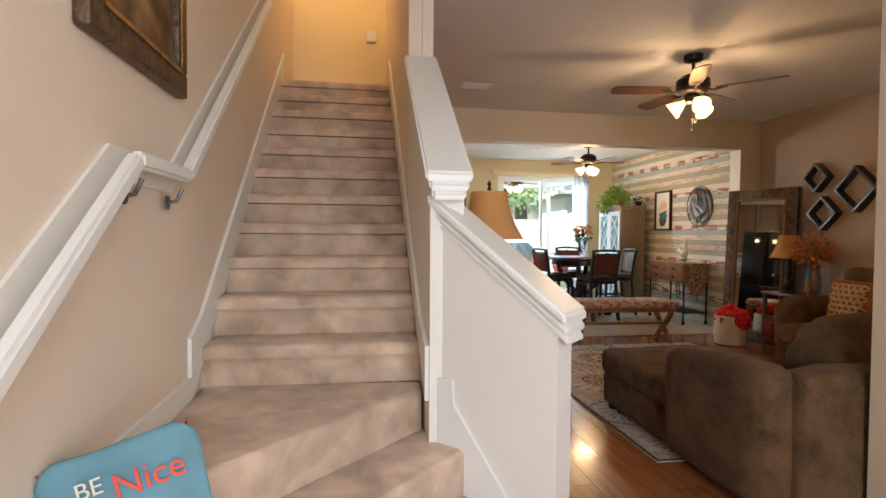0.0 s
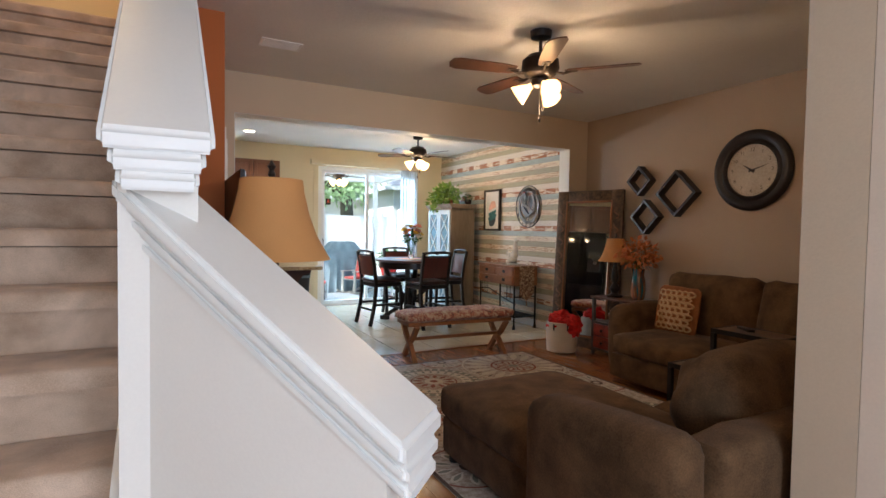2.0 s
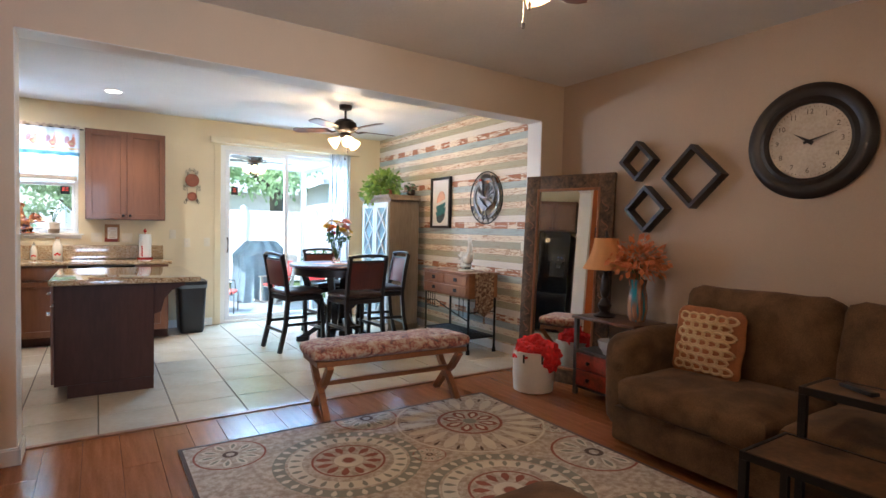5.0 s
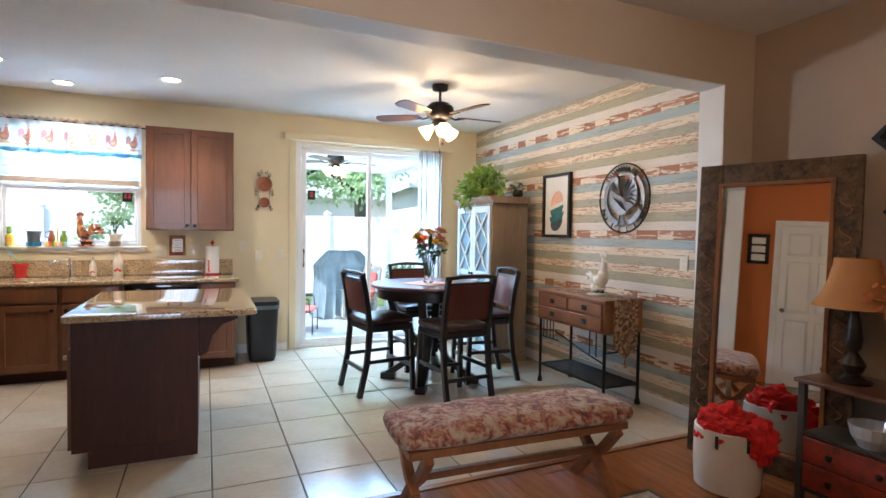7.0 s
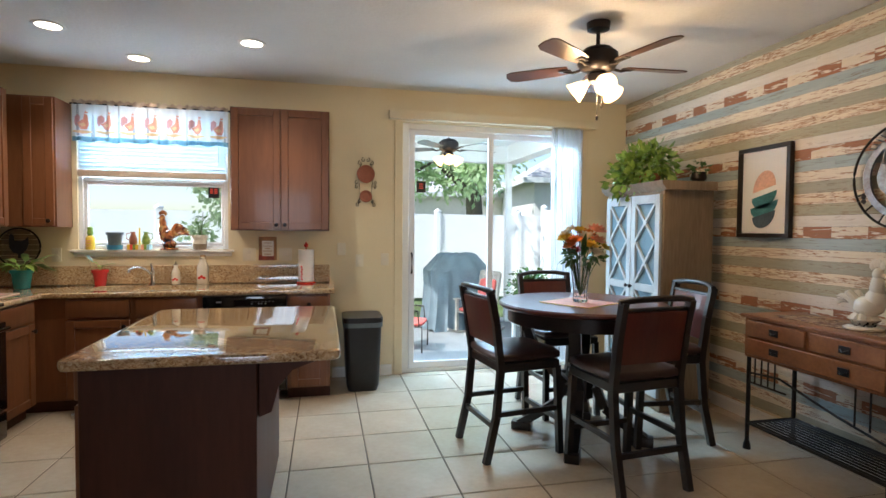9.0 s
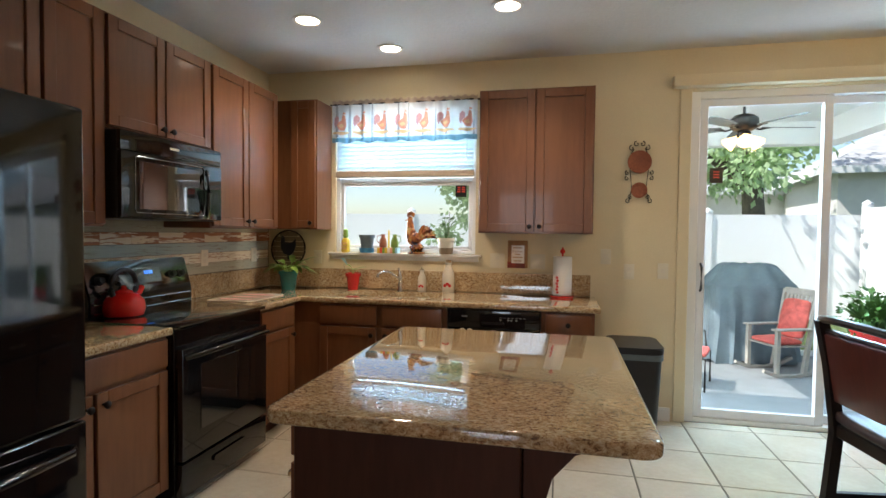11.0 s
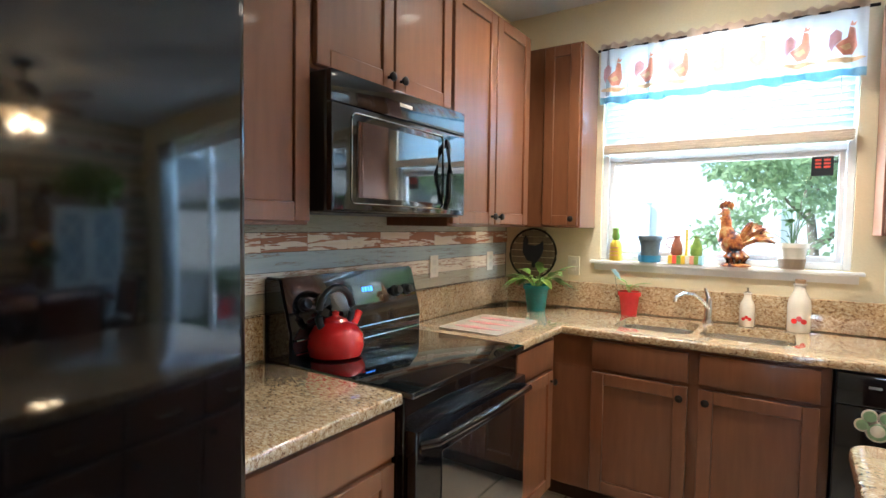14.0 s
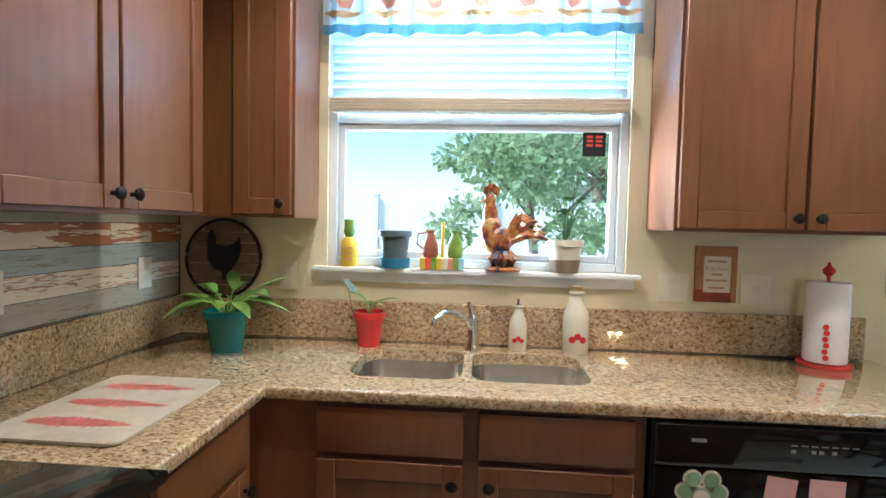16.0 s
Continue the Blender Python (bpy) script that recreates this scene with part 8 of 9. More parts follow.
for x, z in ((-0.102, 0.20), (-0.088, 0.212), (-0.073, 0.208)):
    bmesh.ops.create_icosphere(bm, subdivisions=2, radius=0.014, matrix=Matrix.Translation((x, -0.044, z)))
part("comb", bm, "drawerred", body)
for x0, x1 in ((-0.025, -0.045), (0.012, 0.035)):
    bm = B()
    tube(bm, [(x0, -0.044, -0.14), (x1, -0.044, -0.225)], 0.008, 6)
    for dx in (-0.045, 0.0, 0.045):
        tube(bm, [(x1, -0.044, -0.222), (x1 + dx, -0.046, -0.248)], [0.007, 0.004], 6)
    part("leg", bm, "pewter", body)
for x, z in ((-0.235, -0.12), (0.21, -0.085)):
    bm = B()
    for q in range(5):
        a = q * 1.257
        blade_leaf(bm, (x, -0.036, z), (x + 0.032 * math.cos(a), -0.044, z + 0.032 * math.sin(a)), 0.012, 0.0, 3)
    part("blossom", bm, "pewter", md)
for k in range(14):
    a = radians(50 + k * 6.5)
    bm = B()
    blade_leaf(bm, (0.225 * math.cos(a), -0.036, 0.225 * math.sin(a)), (0.285 * math.cos(a + 0.12), -0.04, 0.285 * math.sin(a + 0.12)), 0.022, 0.0, 3)
    part("leaf", bm, "pewter", md)
for k in range(8):
    a = radians(200 + k * 20)
    bm = B()
    tube(bm, [(0.245 * math.cos(a), -0.028, 0.245 * math.sin(a)), (0.30 * math.cos(a), -0.03, 0.30 * math.sin(a))], 0.005, 5)
    part("spoke", bm, "iron", md)

wr = thing("ceramic_rooster", pose(5.27, 7.16, 0.8905, 0, 0, 90), "glossy ivory ceramic rooster on the console table", "figurine")
bm = B()
rooster_shape(bm, 1.0, 0.95)
for v in bm.verts:
    v.co.x *= 1.28
    v.co.y *= 1.35
    v.co.z *= 1.12 if v.co.z < 0.1 else 1.0
    v.co.z += 0.0 if v.co.z < 0.112 else 0.012 + max(0, v.co.z - 0.2) * 0.35
part("figure", bm, "ivory", wr)
rn2 = thing("tasselled_runner", pose(0, 0, 0), "brown patterned woven runner draped over the end of the console", "runner")
bm = B()
box(bm, 5.17, 5.42, 6.846, 7.66, 0.8825, 0.8855)
box(bm, 5.17, 5.42, 6.838, 6.8455, 0.50, 0.8855)
prism(bm, [(5.17, 0.4999), (5.42, 0.4999), (5.295, 0.40)], 6.8395, 6.8445, "y")
part("cloth", bm, "runner", rn2)
bm = B()
for k in range(9):
    for x in (5.19, 5.40):
        cyl(bm, 0, 0, 0, 0.002, 0.012, n=4, m=Matrix.Translation((x, 6.8375, 0.53 + k * 0.038)) @ RX)
    for x in (5.19, 5.40):
        cyl(bm, x, 6.92 + k * 0.08, 0.8856, 0.887, 0.014, n=4)
part("border_motif", bm, "cork", rn2, kind="stuff")
bm = B()
lathe(bm, [(0.002, 0.40), (0.010, 0.385), (0.012, 0.33), (0, 0.33)], 5.295, 6.842, n=8)
part("tassel", bm, "runner", rn2)

# ---- on the dining table ----
mt = thing("place_mat", pose(4.08, 8.10, 0.9305, 0, 0, 30), "square orange and red woven mat on the dining table", "mat")
bm = B()
box(bm, -0.18, 0.18, -0.18, 0.18, 0, 0.004, bev=0.001)
part("cloth", bm, "rprint", mt)
bm = B()
for k in range(12):
    for sx, sy in ((1, 0), (-1, 0), (0, 1), (0, -1)):
        o_ = -0.165 + k * 0.03
        x, y = (sx * 0.186, o_) if sx else (o_, sy * 0.186)
        box(bm, x - 0.007, x + 0.007, y - 0.007, y + 0.007, 0.0, 0.003)
part("fringe", bm, "yellow", mt)
gv = thing("crystal_vase", pose(4.10, 8.12, 0.935), "tall cut crystal vase of water on the dining table", "vase")
bm = B()
lathe(bm, [(0.045, 0), (0.05, 0.01), (0.046, 0.06), (0.055, 0.16), (0.072, 0.26), (0.068, 0.26), (0.05, 0.16), (0.038, 0.06), (0.035, 0.03), (0, 0.028)], n=14)
part("vessel", bm, "crystal", gv, smooth=False)
bq = thing("mixed_bouquet", pose(4.10, 8.12, 1.0), "bouquet of orange, yellow, peach and red flowers in the crystal vase", "flowers")
M["peachpetal"] = mat("peach_petal", (0.78, 0.34, 0.22), 0.6, var=0.2, scale=20, bump=0.1)
M["yellowpetal"] = mat("yellow_petal", (0.80, 0.52, 0.05), 0.6, var=0.2, scale=20, bump=0.1)
M["orangepetal"] = mat("orange_petal", (0.72, 0.22, 0.03), 0.6, var=0.2, scale=20, bump=0.1)
M["redpetal"] = mat("red_petal", (0.35, 0.02, 0.02), 0.6, var=0.2, scale=20, bump=0.1)
M["creampetal"] = mat("cream_petal", (0.78, 0.68, 0.50), 0.6, var=0.1, scale=20, bump=0.1)


def bloom(parent, c, r, material, n=14):
    bm = B()
    c = Vector(c)
    up = (c - Vector((0, 0, 0.1))).normalized()
    a = up.cross(Vector((0.3, 1, 0.2))).normalized()
    b = up.cross(a)
    for ringk, (tilt, rr_) in enumerate(((0.25, 0.55), (0.75, 0.85), (1.2, 1.0))):
        for k in range(n // 2 + ringk * 2):
            t = 2 * math.pi * k / (n // 2 + ringk * 2) + ringk * 0.4
            d = (a * math.cos(t) + b * math.sin(t)) * math.sin(tilt) + up * math.cos(tilt)
            s = d.cross(up).normalized() if d.cross(up).length > 0.01 else a
            p0, p1, p2 = c, c + d * r * rr_ * 0.6, c + d * r * rr_
            v = [bm.verts.new(q) for q in (p0, p1 - s * r * 0.26, p2, p1 + s * r * 0.26)]
            bm.faces.new(v)
    part("bloom", bm, material, parent)


for c, r, k in (((-0.07, -0.05, 0.33), 0.045, "orangepetal"), ((0.02, -0.07, 0.30), 0.05, "yellowpetal"), ((0.09, -0.03, 0.33), 0.055, "peachpetal"), ((-0.11, 0.0, 0.38), 0.035, "creampetal"), ((-0.05, -0.03, 0.26), 0.04, "redpetal"), ((-0.13, -0.03, 0.35), 0.04, "yellowpetal"), ((-0.08, 0.03, 0.34), 0.045, "yellowpetal"), ((0.03, -0.02, 0.36), 0.05, "creampetal"), ((0.06, -0.07, 0.26), 0.05, "creampetal"), ((0.12, 0.02, 0.40), 0.05, "peachpetal"), ((0.0, 0.02, 0.40), 0.04, "yellowpetal"), ((-0.05, 0.05, 0.41), 0.035, "creampetal"), ((0.06, 0.05, 0.37), 0.05, "orangepetal"), ((-0.1, -0.04, 0.30), 0.035, "orangepetal"), ((0.14, -0.05, 0.29), 0.035, "yellowpetal")):
    bloom(bq, c, r * 1.62, k)
    bm = B()
    tube(bm, [(0, 0, -0.03), (c[0] * 0.5, c[1] * 0.5, 0.15), c], 0.003, 5)
    part("stem", bm, "leaf", bq)
bm = B()
leaf_cluster(bm, (0.01, 0, 0.25), 0.14, 90, 0.055, random.Random(8), (1, 1, 0.6))
for k in range(10):
    a = k * 0.63
    blade_leaf(bm, (0.05 * math.cos(a), 0.05 * math.sin(a), 0.24), (0.17 * math.cos(a), 0.17 * math.sin(a), 0.30 + 0.12 * math.sin(k * 2.1)), 0.016, 0.05, 5)
part("greenery", bm, "leaf", bq, kind="stuff")

# plant on the armoire
pp = thing("trailing_plant", pose(5.17, 8.98, 1.80), "lush green trailing plant in a dark pot on the armoire", "plant")
bm = B()
lathe(bm, [(0.08, 0), (0.11, 0.10), (0.105, 0.10), (0.0, 0.09)], n=22)
part("pot", bm, "terracotta", pp)
bm = B()
leaf_cluster(bm, (-0.02, 0.02, 0.17), 0.30, 560, 0.085, random.Random(9), (0.6, 1.25, 0.62), shell=0.4)
leaf_cluster(bm, (-0.16, 0.05, 0.06), 0.19, 170, 0.075, random.Random(10), (0.8, 1.5, 1.0), shell=0.45)
part("foliage", bm, "leaflight", pp, kind="stuff")
sp = thing("succulent_pot", pose(5.33, 8.55, 1.80), "small dark succulent in a round pot on the armoire", "plant")
bm = B()
lathe(bm, [(0.04, 0), (0.06, 0.03), (0.05, 0.08), (0, 0.075)], n=18)
part("pot", bm, "darkmetal", sp)
bm = B()
leaf_cluster(bm, (0, 0, 0.11), 0.06, 40, 0.05, random.Random(12))
part("foliage", bm, "leaf", sp)

# ---- outdoors ----
gm = B()
box(gm, -60, 60, 10.14, 120, -0.5, -0.12)
structure("ground", gm, "grass")
bm = B()
box(bm, 1.8, 5.4, WY + 0.162, 12.9, -0.11, -0.03)
structure("pavement_lanai", bm, "concrete")
bm = B()
box(bm, 2.2, 5.6, WY + 0.162, 12.95, 2.72, 2.80)
structure("ceiling_lanai", bm, "vinyl")
bm = B()
for d in ((2.2, 5.4, 12.7, 12.9, 2.46, 2.72), (5.2, 5.4, WY + 0.162, 12.7, 2.46, 2.72)):
    box(bm, *d)
structure("trim_lanai_beam", bm, "vinyl")
sc_ = thing("screen_frame", pose(0, 0, 0), "white aluminium screen frame round the lanai", "screen enclosure")
for x, y in ((5.26, 12.8), (2.25, 12.8)):
    bm = B()
    box(bm, x - 0.045, x + 0.045, y - 0.045, y + 0.045, -0.03, 2.459)
    part("post", bm, "vinyl", sc_)
for d in ((2.3, 5.20, 12.78, 12.82, -0.03, 0.03), (5.28, 5.32, 10.2, 12.75, -0.03, 0.03)):
    bm = B()
    box(bm, *d)
    part("rail", bm, "vinyl", sc_)
fe = thing("vinyl_fence", pose(0, 0, 0), "tall white vinyl privacy fence with capped posts round the yard", "fence")
for i in range(12):
    x = -8 + i * 1.83
    bm = B()
    box(bm, x - 0.06, x + 0.06, 15.94, 16.06, -0.12, 1.80, bev=0.01)
    lathe(bm, [(0.09, 1.80), (0.09, 1.82), (0.0, 1.88)], x, 16.0, 4)
    part("post", bm, "vinyl", fe)
    bm = B()
    box(bm, x + 0.062, x + 1.768, 15.98, 16.02, -0.05, 1.75)
    part("panel", bm, "vinyl", fe)
for i in range(4):
    y = 15.9 - i * 1.6
    bm = B()
    box(bm, 7.14, 7.26, y - 0.12, y, -0.12, 1.92, bev=0.01)
    lathe(bm, [(0.09, 1.92), (0.09, 1.94), (0.0, 2.0)], 7.2, y - 0.06, 4)
    part("post", bm, "vinyl", fe)
    bm = B()
    box(bm, 7.18, 7.22, y - 1.598, y - 0.122, -0.05, 1.86)
    part("panel", bm, "vinyl", fe)
side = []


def tree(m, label, h, trunk_r, crown, n, size, seed, mat_leaf="leaf"):
    r_ = random.Random(seed)
    t = thing("tree", m, label, "tree", "trees beyond the patio")
    bm = B()
    tube(bm, [(0, 0, -0.2), (0.05, 0, h * 0.3), (-0.06, 0.05, h * 0.6), (0.04, 0, h * 0.8)], [trunk_r * 1.2, trunk_r, trunk_r * 0.8, trunk_r * 0.5], 10)
    for k in range(7):
        a = r_.uniform(0, 6.28)
        z = h * r_.uniform(0.35, 0.75)
        L = crown * r_.uniform(0.6, 1)
        tube(bm, [(0, 0, z), (L * 0.5 * math.cos(a), L * 0.5 * math.sin(a), z + h * 0.10), (L * math.cos(a), L * math.sin(a), z + h * 0.22)], [trunk_r * 0.5, trunk_r * 0.28, trunk_r * 0.08], 7)
    part("trunk", bm, "bark", t)
    bm = B()
    for k in range(34):
        a = r_.uniform(0, 6.28)
        rr_ = crown * math.sqrt(r_.random())
        c = (rr_ * math.cos(a), rr_ * math.sin(a), h * r_.uniform(0.42, 1.0))
        leaf_cluster(bm, c, crown * r_.uniform(0.20, 0.42), n // 34, size, r_, (1, 1, 0.6), shell=0.15)
    part("crown", bm, mat_leaf, t, kind="stuff")
    return t


# Brightness put into leaf albedo: far trees raised to look sunlit, window tree dimmed.
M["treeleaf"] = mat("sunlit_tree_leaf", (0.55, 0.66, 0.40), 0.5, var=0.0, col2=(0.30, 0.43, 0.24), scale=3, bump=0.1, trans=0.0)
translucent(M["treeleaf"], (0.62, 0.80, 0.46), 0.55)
M["shadeleaf"] = mat("dimmed_tree_leaf", (0.27, 0.34, 0.20), 0.5, var=0.0, col2=(0.12, 0.18, 0.09), scale=3, bump=0.1)
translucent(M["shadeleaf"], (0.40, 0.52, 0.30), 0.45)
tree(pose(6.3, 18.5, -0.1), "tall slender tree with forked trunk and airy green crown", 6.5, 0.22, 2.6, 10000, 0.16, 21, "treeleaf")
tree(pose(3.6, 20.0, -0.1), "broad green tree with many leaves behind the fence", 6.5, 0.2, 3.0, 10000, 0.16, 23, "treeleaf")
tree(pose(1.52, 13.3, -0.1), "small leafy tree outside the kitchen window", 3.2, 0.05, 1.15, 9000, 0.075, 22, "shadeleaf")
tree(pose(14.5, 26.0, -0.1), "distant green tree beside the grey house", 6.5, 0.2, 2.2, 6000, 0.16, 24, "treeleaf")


def house(m, label, w, d, h, roof_h):
    t = thing("neighbour_house", m, label, "house", "houses beyond the fence")
    bm = B()
    box(bm, 0, w, 0, d, -0.3, h)
    wl = part("wall", bm, "stucco", t)
    bm = B()
    o_ = 0.45
    v = [bm.verts.new(p) for p in ((-o_, -o_, h), (w + o_, -o_, h), (w + o_, d + o_, h), (-o_, d + o_, h), (w * 0.3, d / 2, h + roof_h), (w * 0.7, d / 2, h + roof_h))]
    for f in ((0, 1, 5, 4), (1, 2, 5), (2, 3, 4, 5), (3, 0, 4), (3, 2, 1, 0)):
        bm.faces.new([v[i] for i in f])
    part("roof", bm, "roof", t, smooth=False)
    bm = B()
    for q in ((-o_, w + o_, -o_ - 0.03, -o_), (-o_ - 0.03, -o_, -o_, d + o_)):
        box(bm, *q, h - 0.16, h + 0.02)
    part("gutter", bm, "vinyl", t)
    for k in range(3):
        x = w * (0.15 + 0.33 * k)
        bm = B()
        for q in ((x, x + 0.07, 1.0, 2.3), (x + 0.93, x + 1.0, 1.0, 2.3), (x + 0.07, x + 0.93, 1.0, 1.07), (x + 0.07, x + 0.93, 2.23, 2.3), (x + 0.07, x + 0.93, 1.62, 1.68)):
            box(bm, q[0], q[1], -0.05, 0.0 - 0.001, q[2] + h - 3.2, q[3] + h - 3.2)
        wf = part("window", bm, "vinyl", t)
        bm = B()
        box(bm, x + 0.07, x + 0.93, -0.02, -0.002, 1.07 + h - 3.2, 2.23 + h - 3.2)
        part("pane", bm, "armglass", wf)


house(pose(9.3, 21.5, 0, 0, 0, -8), "pale grey stucco house with a hipped shingle roof", 12, 9, 3.15, 2.4)
house(pose(4.0, 27.0, 0), "low pale stucco house with a grey roof behind the fence", 7, 9, 3.0, 1.8)

gr = thing("covered_grill", pose(4.33, 12.42, -0.03, 0, 0, 6), "gas grill under a draped dark grey fabric cover", "grill")
bm = B()
bmesh.ops.create_grid(bm, x_segments=1, y_segments=1, size=0.001)
bm.clear()
NS = 72
prof = [(0.0, 1.10, 0.0), (0.50, 1.095, 0.1), (0.62, 1.07, 0.2), (0.93, 0.90, 0.4), (1.02, 0.86, 0.5), (0.98, 0.68, 1.2), (1.0, 0.35, 2.0), (1.08, 0.03, 2.6)]
rows_ = []
for k, (q, z, f_) in enumerate(prof):
    row = []
    for i in range(NS):
        a = 2 * math.pi * i / NS
        cx, cy = math.cos(a), math.sin(a)
        sq = 1 / max(abs(cx), abs(cy)) ** 0.75
        fold = 1 + 0.035 * f_ * math.sin(i * 1.55 + math.sin(i * 0.4) * 2)
        row.append(bm.verts.new((0.46 * cx * sq * q * fold, 0.28 * cy * sq * q * fold, z + 0.015 * math.sin(i * 0.9) * (k > 0) - 0.03 * (k > 4) * math.sin(i * 0.3) ** 2)))
    rows_.append(row)
for p, q in zip(rows_, rows_[1:]):
    for i in range(NS):
        bm.faces.new((p[i], p[(i + 1) % NS], q[(i + 1) % NS], q[i]))
bmesh.ops.remove_doubles(bm, verts=bm.verts[:], dist=0.0005)
part("cover", bm, "tarp", gr)

M["driftwood"] = mat("sun_bleached_wood", (0.34, 0.31, 0.27), 0.8, var=0.15, scale=8, fine=70, bump=0.2)
rk = thing("rocking_chair", pose(4.46, 11.85, -0.03, 0, 0, -68) @ Matrix.Scale(0.76, 4), "weathered pale slatted rocking chair with red cushions on the patio", "chair")
for s in (-0.26, 0.26):
    bm = B()
    pts = [(s, -0.42, 0.10), (s, -0.22, 0.03), (s, 0.05, 0.012), (s, 0.28, 0.05), (s, 0.48, 0.13)]
    for p, q in zip(pts, pts[1:]):
        beam(bm, p, q, 0.04, 0.045)
    part("rocker", bm, "driftwood", rk)
    bm = B()
    beam(bm, (s, -0.22, 0.04), (s, -0.22, 0.62), 0.05, 0.05)
    part("leg", bm, "driftwood", rk)
    bm = B()
    beam(bm, (s, 0.18, 0.04), (s, 0.36, 1.12), 0.05, 0.05)
    part("leg", bm, "driftwood", rk)
    bm = B()
    box(bm, s - 0.05, s + 0.05, -0.28, 0.28, 0.621, 0.645, bev=0.006)
    part("arm", bm, "driftwood", rk)
for k in range(7):
    bm = B()
    beam(bm, (-0.20 + k * 0.066, 0.20, 0.46), (-0.20 + k * 0.066, 0.35, 1.08), 0.045, 0.015)
    part("slat", bm, "driftwood", rk)
for k in range(6):
    bm = B()
    box(bm, -0.25, 0.25, -0.22 + k * 0.075, -0.16 + k * 0.075, 0.395, 0.415)
    part("slat", bm, "driftwood", rk)
bm = B()
box(bm, -0.26, 0.26, 0.335, 0.375, 1.06, 1.15, bev=0.01)
part("top_rail", bm, "driftwood", rk)
bm = B()
cushion(bm, -0.22, 0.22, -0.22, 0.20, 0.416, 0.48, r=0.03, puff=0.02)
part("cushion", bm, "wicker", rk)
bm = B()
cushion(bm, -0.21, 0.21, -0.035, 0.035, 0, 0.5, r=0.03, puff=0.02)
bmesh.ops.transform(bm, matrix=Matrix.Translation((0, 0.20, 0.50)) @ Matrix.Rotation(radians(-13), 4, "X"), verts=bm.verts)
part("cushion", bm, "wicker", rk)
lc = thing("patio_chair", pose(3.40, 11.15, -0.03, 0, 0, 70) @ Matrix.Scale(0.85, 4), "iron patio chair with a rust red fabric seat and back", "chair")
bm = B()
cushion(bm, -0.24, 0.24, -0.25, 0.22, 0.36, 0.42, r=0.025, puff=0.015)
part("cushion", bm, "wicker", lc)
bm = B()
cushion(bm, -0.24, 0.24, -0.03, 0.03, 0, 0.52, r=0.025, puff=0.02)
bmesh.ops.transform(bm, matrix=Matrix.Translation((0, 0.24, 0.42)) @ Matrix.Rotation(radians(-18), 4, "X"), verts=bm.verts)
part("cushion", bm, "wicker", lc)
for s in (-0.25, 0.25):
    bm = B()
    tube(bm, [(s, -0.26, 0.01), (s, -0.26, 0.36), (s, 0.22, 0.38), (s, 0.30, 0.01)], 0.011, 6)
    tube(bm, [(s, -0.22, 0.36), (s, -0.20, 0.58), (s, 0.30, 0.62)], 0.011, 6)
    part("frame", bm, "iron", lc)
fp = thing("potted_fern", pose(4.88, 10.95, -0.03), "bushy green fern in a red pot on a white stand", "plant")
bm = B()
for x in (-0.14, 0.14):
    for y in (-0.14, 0.14):
        box(bm, x - 0.02, x + 0.02, y - 0.02, y + 0.02, 0, 0.32)
box(bm, -0.17, 0.17, -0.17, 0.17, 0.32, 0.345)
part("stand", bm, "vinyl", fp)
bm = B()
lathe(bm, [(0.11, 0.3455), (0.17, 0.60), (0.18, 0.60), (0.18, 0.63), (0.155, 0.63), (0, 0.60)], n=26)
part("pot", bm, "redpot", fp)
bm = B()
for k in range(90):
    a, e_ = rp.uniform(0, 6.28), rp.uniform(0.25, 1.3)
    L = rp.uniform(0.25, 0.42)
    blade_leaf(bm, (0.03 * math.cos(a), 0.03 * math.sin(a), 0.60), (L * math.cos(a) * math.cos(e_), L * math.sin(a) * math.cos(e_), 0.60 + L * math.sin(e_)), 0.022, 0.12, 6)
leaf_cluster(bm, (0, 0, 0.78), 0.27, 380, 0.06, rp, (1, 1, 0.8), shell=0.3)
part("foliage", bm, "leaf", fp, kind="stuff")
M["greyblade"] = mat("weathered_fan_blade", (0.13, 0.14, 0.14), 0.6, var=0.2, bump=0.05)
ceiling_fan(pose(3.97, 11.45, 2.719), "grey-green outdoor ceiling fan with leaf-shaped blades under the patio roof", 0.66, 5, 10, "bulb2", "greyblade")


# ---- wallpaper planks: pieces last ----
def pm(name, line, base, tint, s, stretch, at, width):
    """Painted board whose paint has lifted in thin ragged streaks near one level of the noise."""
    stops = [(at - width - 0.012, base), (at - width, line), (at + width, line), (at + width + 0.010, base), (0.66, tint)]
    return ramp_mat(name, "noise", stops, 0.62, s, bump=0.25, stretch=stretch, detail=7, vary=True, distort=0.35)


def worn(name, low, high, at, tint):
    """Board worn through to another colour over part of its length."""
    stops = [(at - 0.09, tuple(c * 1.25 for c in low)), (at - 0.008, low), (at + 0.008, high), (0.66, tint)]
    return ramp_mat(name, "noise", stops, 0.62, 10, bump=0.3, stretch=(1, 0.42, 4.2), detail=7, vary=True, distort=0.3)


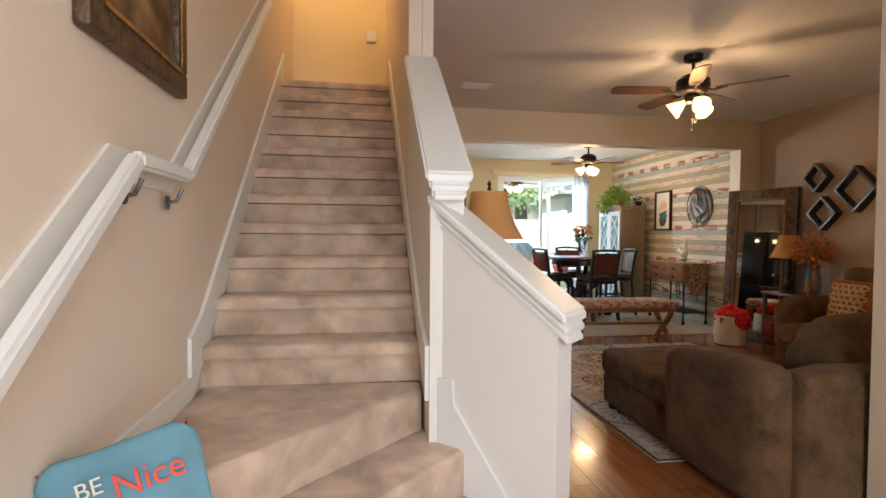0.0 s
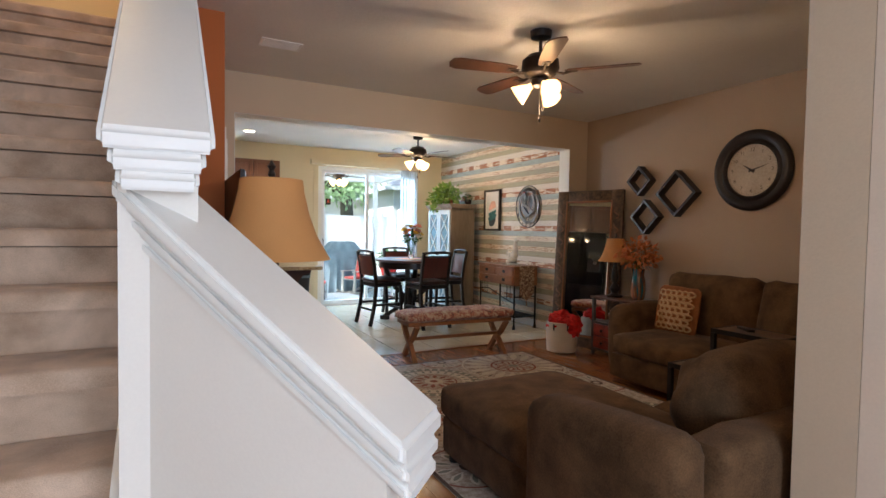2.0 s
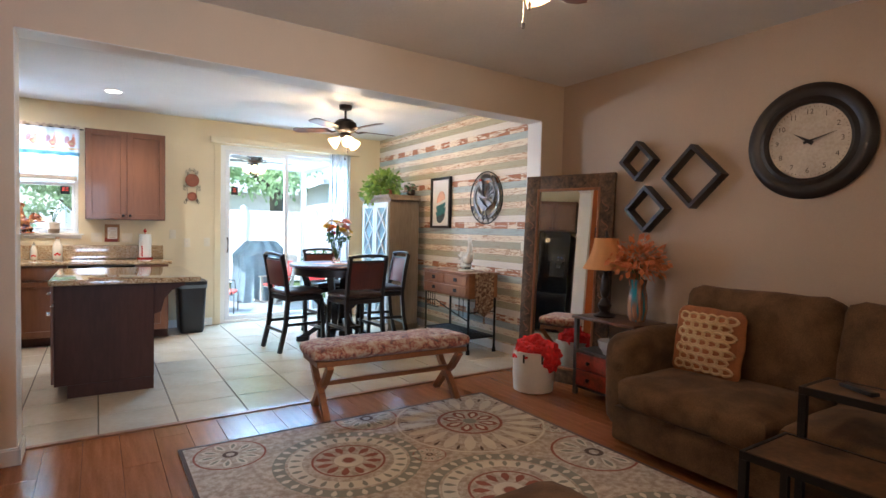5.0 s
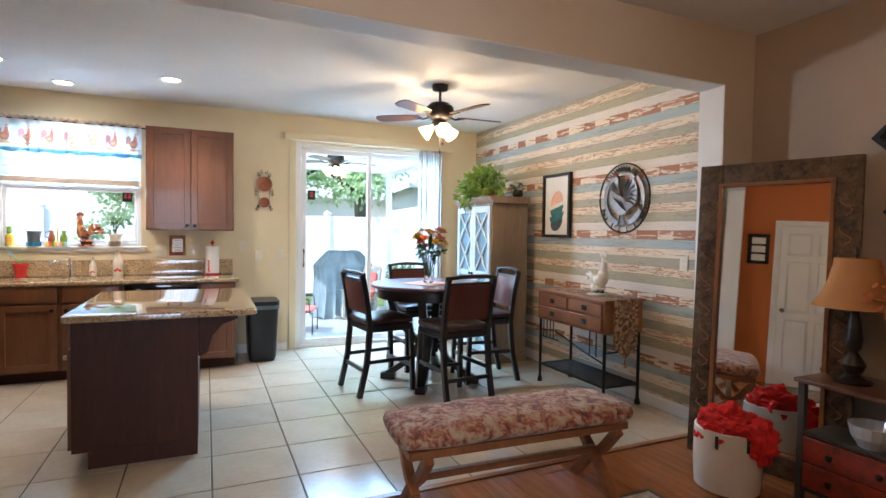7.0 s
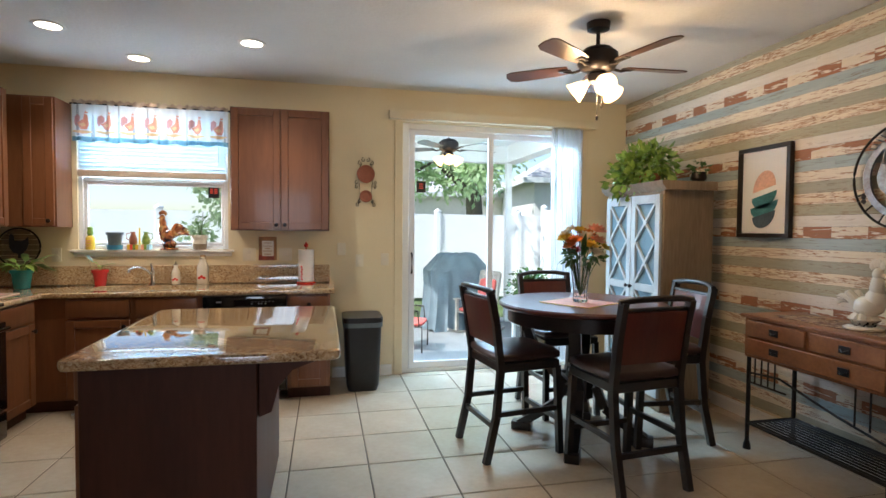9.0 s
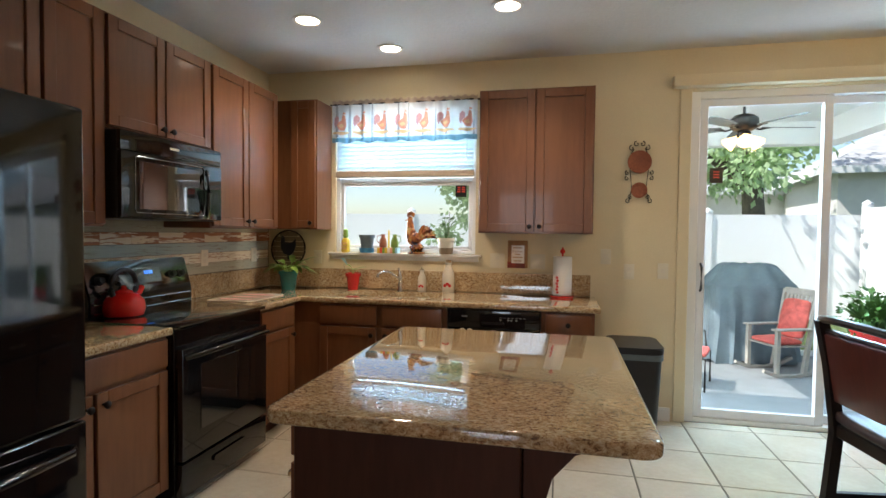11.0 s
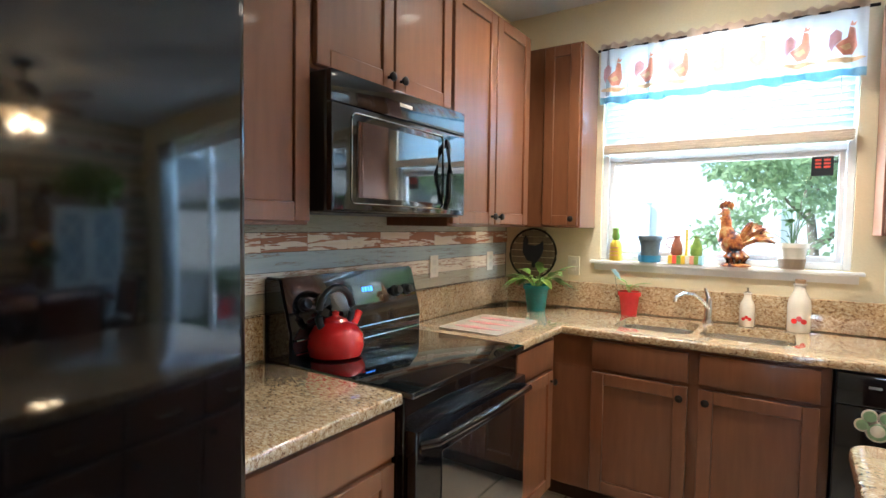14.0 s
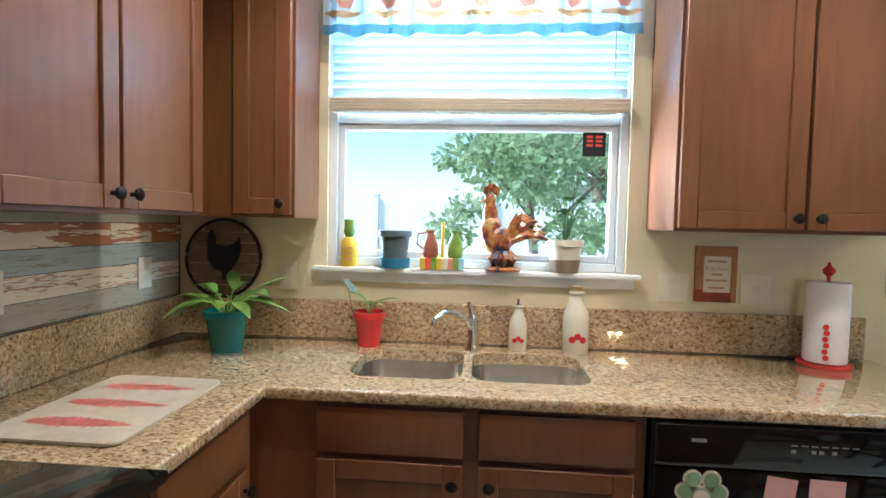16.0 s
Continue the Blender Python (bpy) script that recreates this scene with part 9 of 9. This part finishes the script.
PM = {
    "white": pm("plank_whitewashed", (0.50, 0.40, 0.31), (0.76, 0.70, 0.61), (0.67, 0.60, 0.50), 9, (1, 0.4, 5), 0.40, 0.006),
    "brick": worn("plank_flaked_brown", (0.31, 0.125, 0.055), (0.78, 0.68, 0.53), 0.56, (0.74, 0.62, 0.45)),
    "patch": worn("plank_flaked_cream", (0.38, 0.17, 0.08), (0.78, 0.69, 0.54), 0.465, (0.72, 0.60, 0.43)),
    "blue": pm("plank_faded_blue", (0.27, 0.21, 0.16), (0.36, 0.43, 0.42), (0.43, 0.49, 0.47), 9, (1, 0.4, 6), 0.41, 0.008),
    "cream": pm("plank_cream", (0.40, 0.22, 0.12), (0.78, 0.70, 0.55), (0.72, 0.62, 0.46), 10, (1, 0.35, 6), 0.445, 0.015),
    "grey": pm("plank_sage_grey", (0.26, 0.20, 0.13), (0.43, 0.395, 0.285), (0.35, 0.325, 0.23), 9, (1, 0.4, 6), 0.41, 0.009),
    "crack": pm("plank_cracked_cream", (0.36, 0.17, 0.07), (0.78, 0.68, 0.50), (0.72, 0.58, 0.37), 10, (1, 0.4, 6.5), 0.475, 0.020),
    "olive": pm("plank_olive", (0.28, 0.20, 0.11), (0.46, 0.415, 0.27), (0.37, 0.335, 0.21), 9, (1, 0.4, 6), 0.42, 0.009),
}
ROW = 0.0739
ORDER = ["brick", "blue", "cream", "grey", "crack", "olive", "white"]
wl = bpy.data.objects["wall_east_dining"]
rw = random.Random(6)
strip_cache = {}


def strip(parent, m, x, y0, y1, z0, z1, side, mt_):
    key = (round(y1 - y0, 2), round(z1 - z0, 3), mt_)
    if key not in strip_cache:
        bm = B()
        box(bm, 0, 0.004, 0.0006, round(y1 - y0, 2) - 0.0006, 0.0008, round(z1 - z0, 3) - 0.0008)
        me = finish(bm, "plank_piece", PM[mt_], False)
        strip_cache[key] = me
    ob = new("wall_plank", strip_cache[key])
    ob.parent = parent
    ob.location = (x, y0, z0)


def plank_wall(parent, x, ya, yb, za, zb, side):
    k0 = int(math.floor((2.48 - zb) / ROW)) - 1
    for k in range(k0, k0 + 60):
        top = 2.48 - k * ROW
        z0, z1 = max(za, top - ROW), min(zb, top)
        if z1 - z0 < 0.006:
            continue
        kind = ORDER[k % 7]
        y, i = ya, 0
        while y < yb - 0.01:
            if kind == "brick":
                L = [0.20, 0.16, 0.23][(i + k) % 3]
                mt_ = "brick" if (i + k) % 2 else "patch"
            else:
                L = [1.1, 0.8, 1.4][(i + k) % 3]
                mt_ = kind
            e = min(yb, y + L)
            strip(parent, M, x, y, e, z0, z1, side, mt_)
            y, i = e, i + 1


structure("wall_plank_backing", (lambda b: (box(b, WX - 0.0012, WX - 0.0002, 6.2, WY - 0.003, 0.1, CZ - 0.002), b)[1])(B()), "grout")
plank_wall(wl, WX - 0.0052, 6.20, WY - 0.003, 0.101, CZ - 0.003, 1)
ww = bpy.data.objects["wall_west"]
structure("wall_splash_backing", (lambda b: (box(b, LX + 0.0002, LX + 0.0012, 7.35, WY - 0.003, 1.0755, 1.45), b)[1])(B()), "grout")
k_ = 0
for z1, kind in ((1.449, "grey"), (1.375, "brick"), (1.301, "blue"), (1.227, "cream"), (1.153, "grey")):
    y, i = 7.35, 0
    while y < WY - 0.02:
        L = 0.22 if kind == "brick" else 1.3
        e = min(WY - 0.003, y + L)
        strip(ww, M, LX + 0.0013, y, e, max(z1 - 0.0735, 1.076), z1, -1, ("brick" if i % 2 else "patch") if kind == "brick" else kind)
        y, i = e, i + 1


# ---- floor pieces ----
fl_k = structure("floor_kitchen", B(), "tile")
cache = {}
TX, TY, TS = 3.149, 9.8605, 0.4572


def tile_mesh(w, d, material, th=0.012, bev=0.003):
    key = (round(w, 3), round(d, 3), material)
    if key not in cache:
        bm = B()
        box(bm, 0, w, 0, d, -th, 0, bev=bev)
        cache[key] = finish(bm, "piece", material, False)
    return cache[key]


rr = random.Random(2)
G = 0.0035
for i in range(-8, 7):
    for j in range(-1, 9):
        x0, x1 = TX + i * TS, TX + (i + 1) * TS
        y1, y0 = TY - (j - 0) * TS, TY - (j + 1) * TS
        x0, x1, y0, y1 = max(x0, LX + 0.003), min(x1, WX - 0.003), max(y0, 6.25), min(y1, WY + 0.02)
        if x1 - x0 < 0.03 or y1 - y0 < 0.03:
            continue
        ob = new("tile", tile_mesh(x1 - x0 - 2 * G, y1 - y0 - 2 * G, "tile"))
        ob.parent = fl_k
        ob.location = (x0 + G, y0 + G, 0.0)
fl_l = structure("floor_living", B(), "plank")
PW = 0.19
x = 0.94
k = 0
while x < WX - 0.02:
    y = -2.2 + (k * 0.37) % 1.2 - 1.2
    w = min(PW, WX - 0.003 - x)
    while y < 6.20:
        y0, y1 = max(y, -2.19), min(y + 1.2, 6.203)
        if y1 - y0 > 0.04:
            ob = new("plank", tile_mesh(w - 0.0012, round(y1 - y0, 2) - 0.0012, "plank", bev=0.0012))
            ob.parent = fl_l
            ob.location = (x, y0, 0.0)
        y += 1.2
    x += PW
    k += 1
x = -0.19
while x < 0.93:
    w = min(PW, 0.938 - x)
    ob = new("plank", tile_mesh(w - 0.0012, 3.1, "plank", bev=0.0012))
    ob.parent = fl_l
    ob.location = (x, -2.19, 0.0)
    x += PW
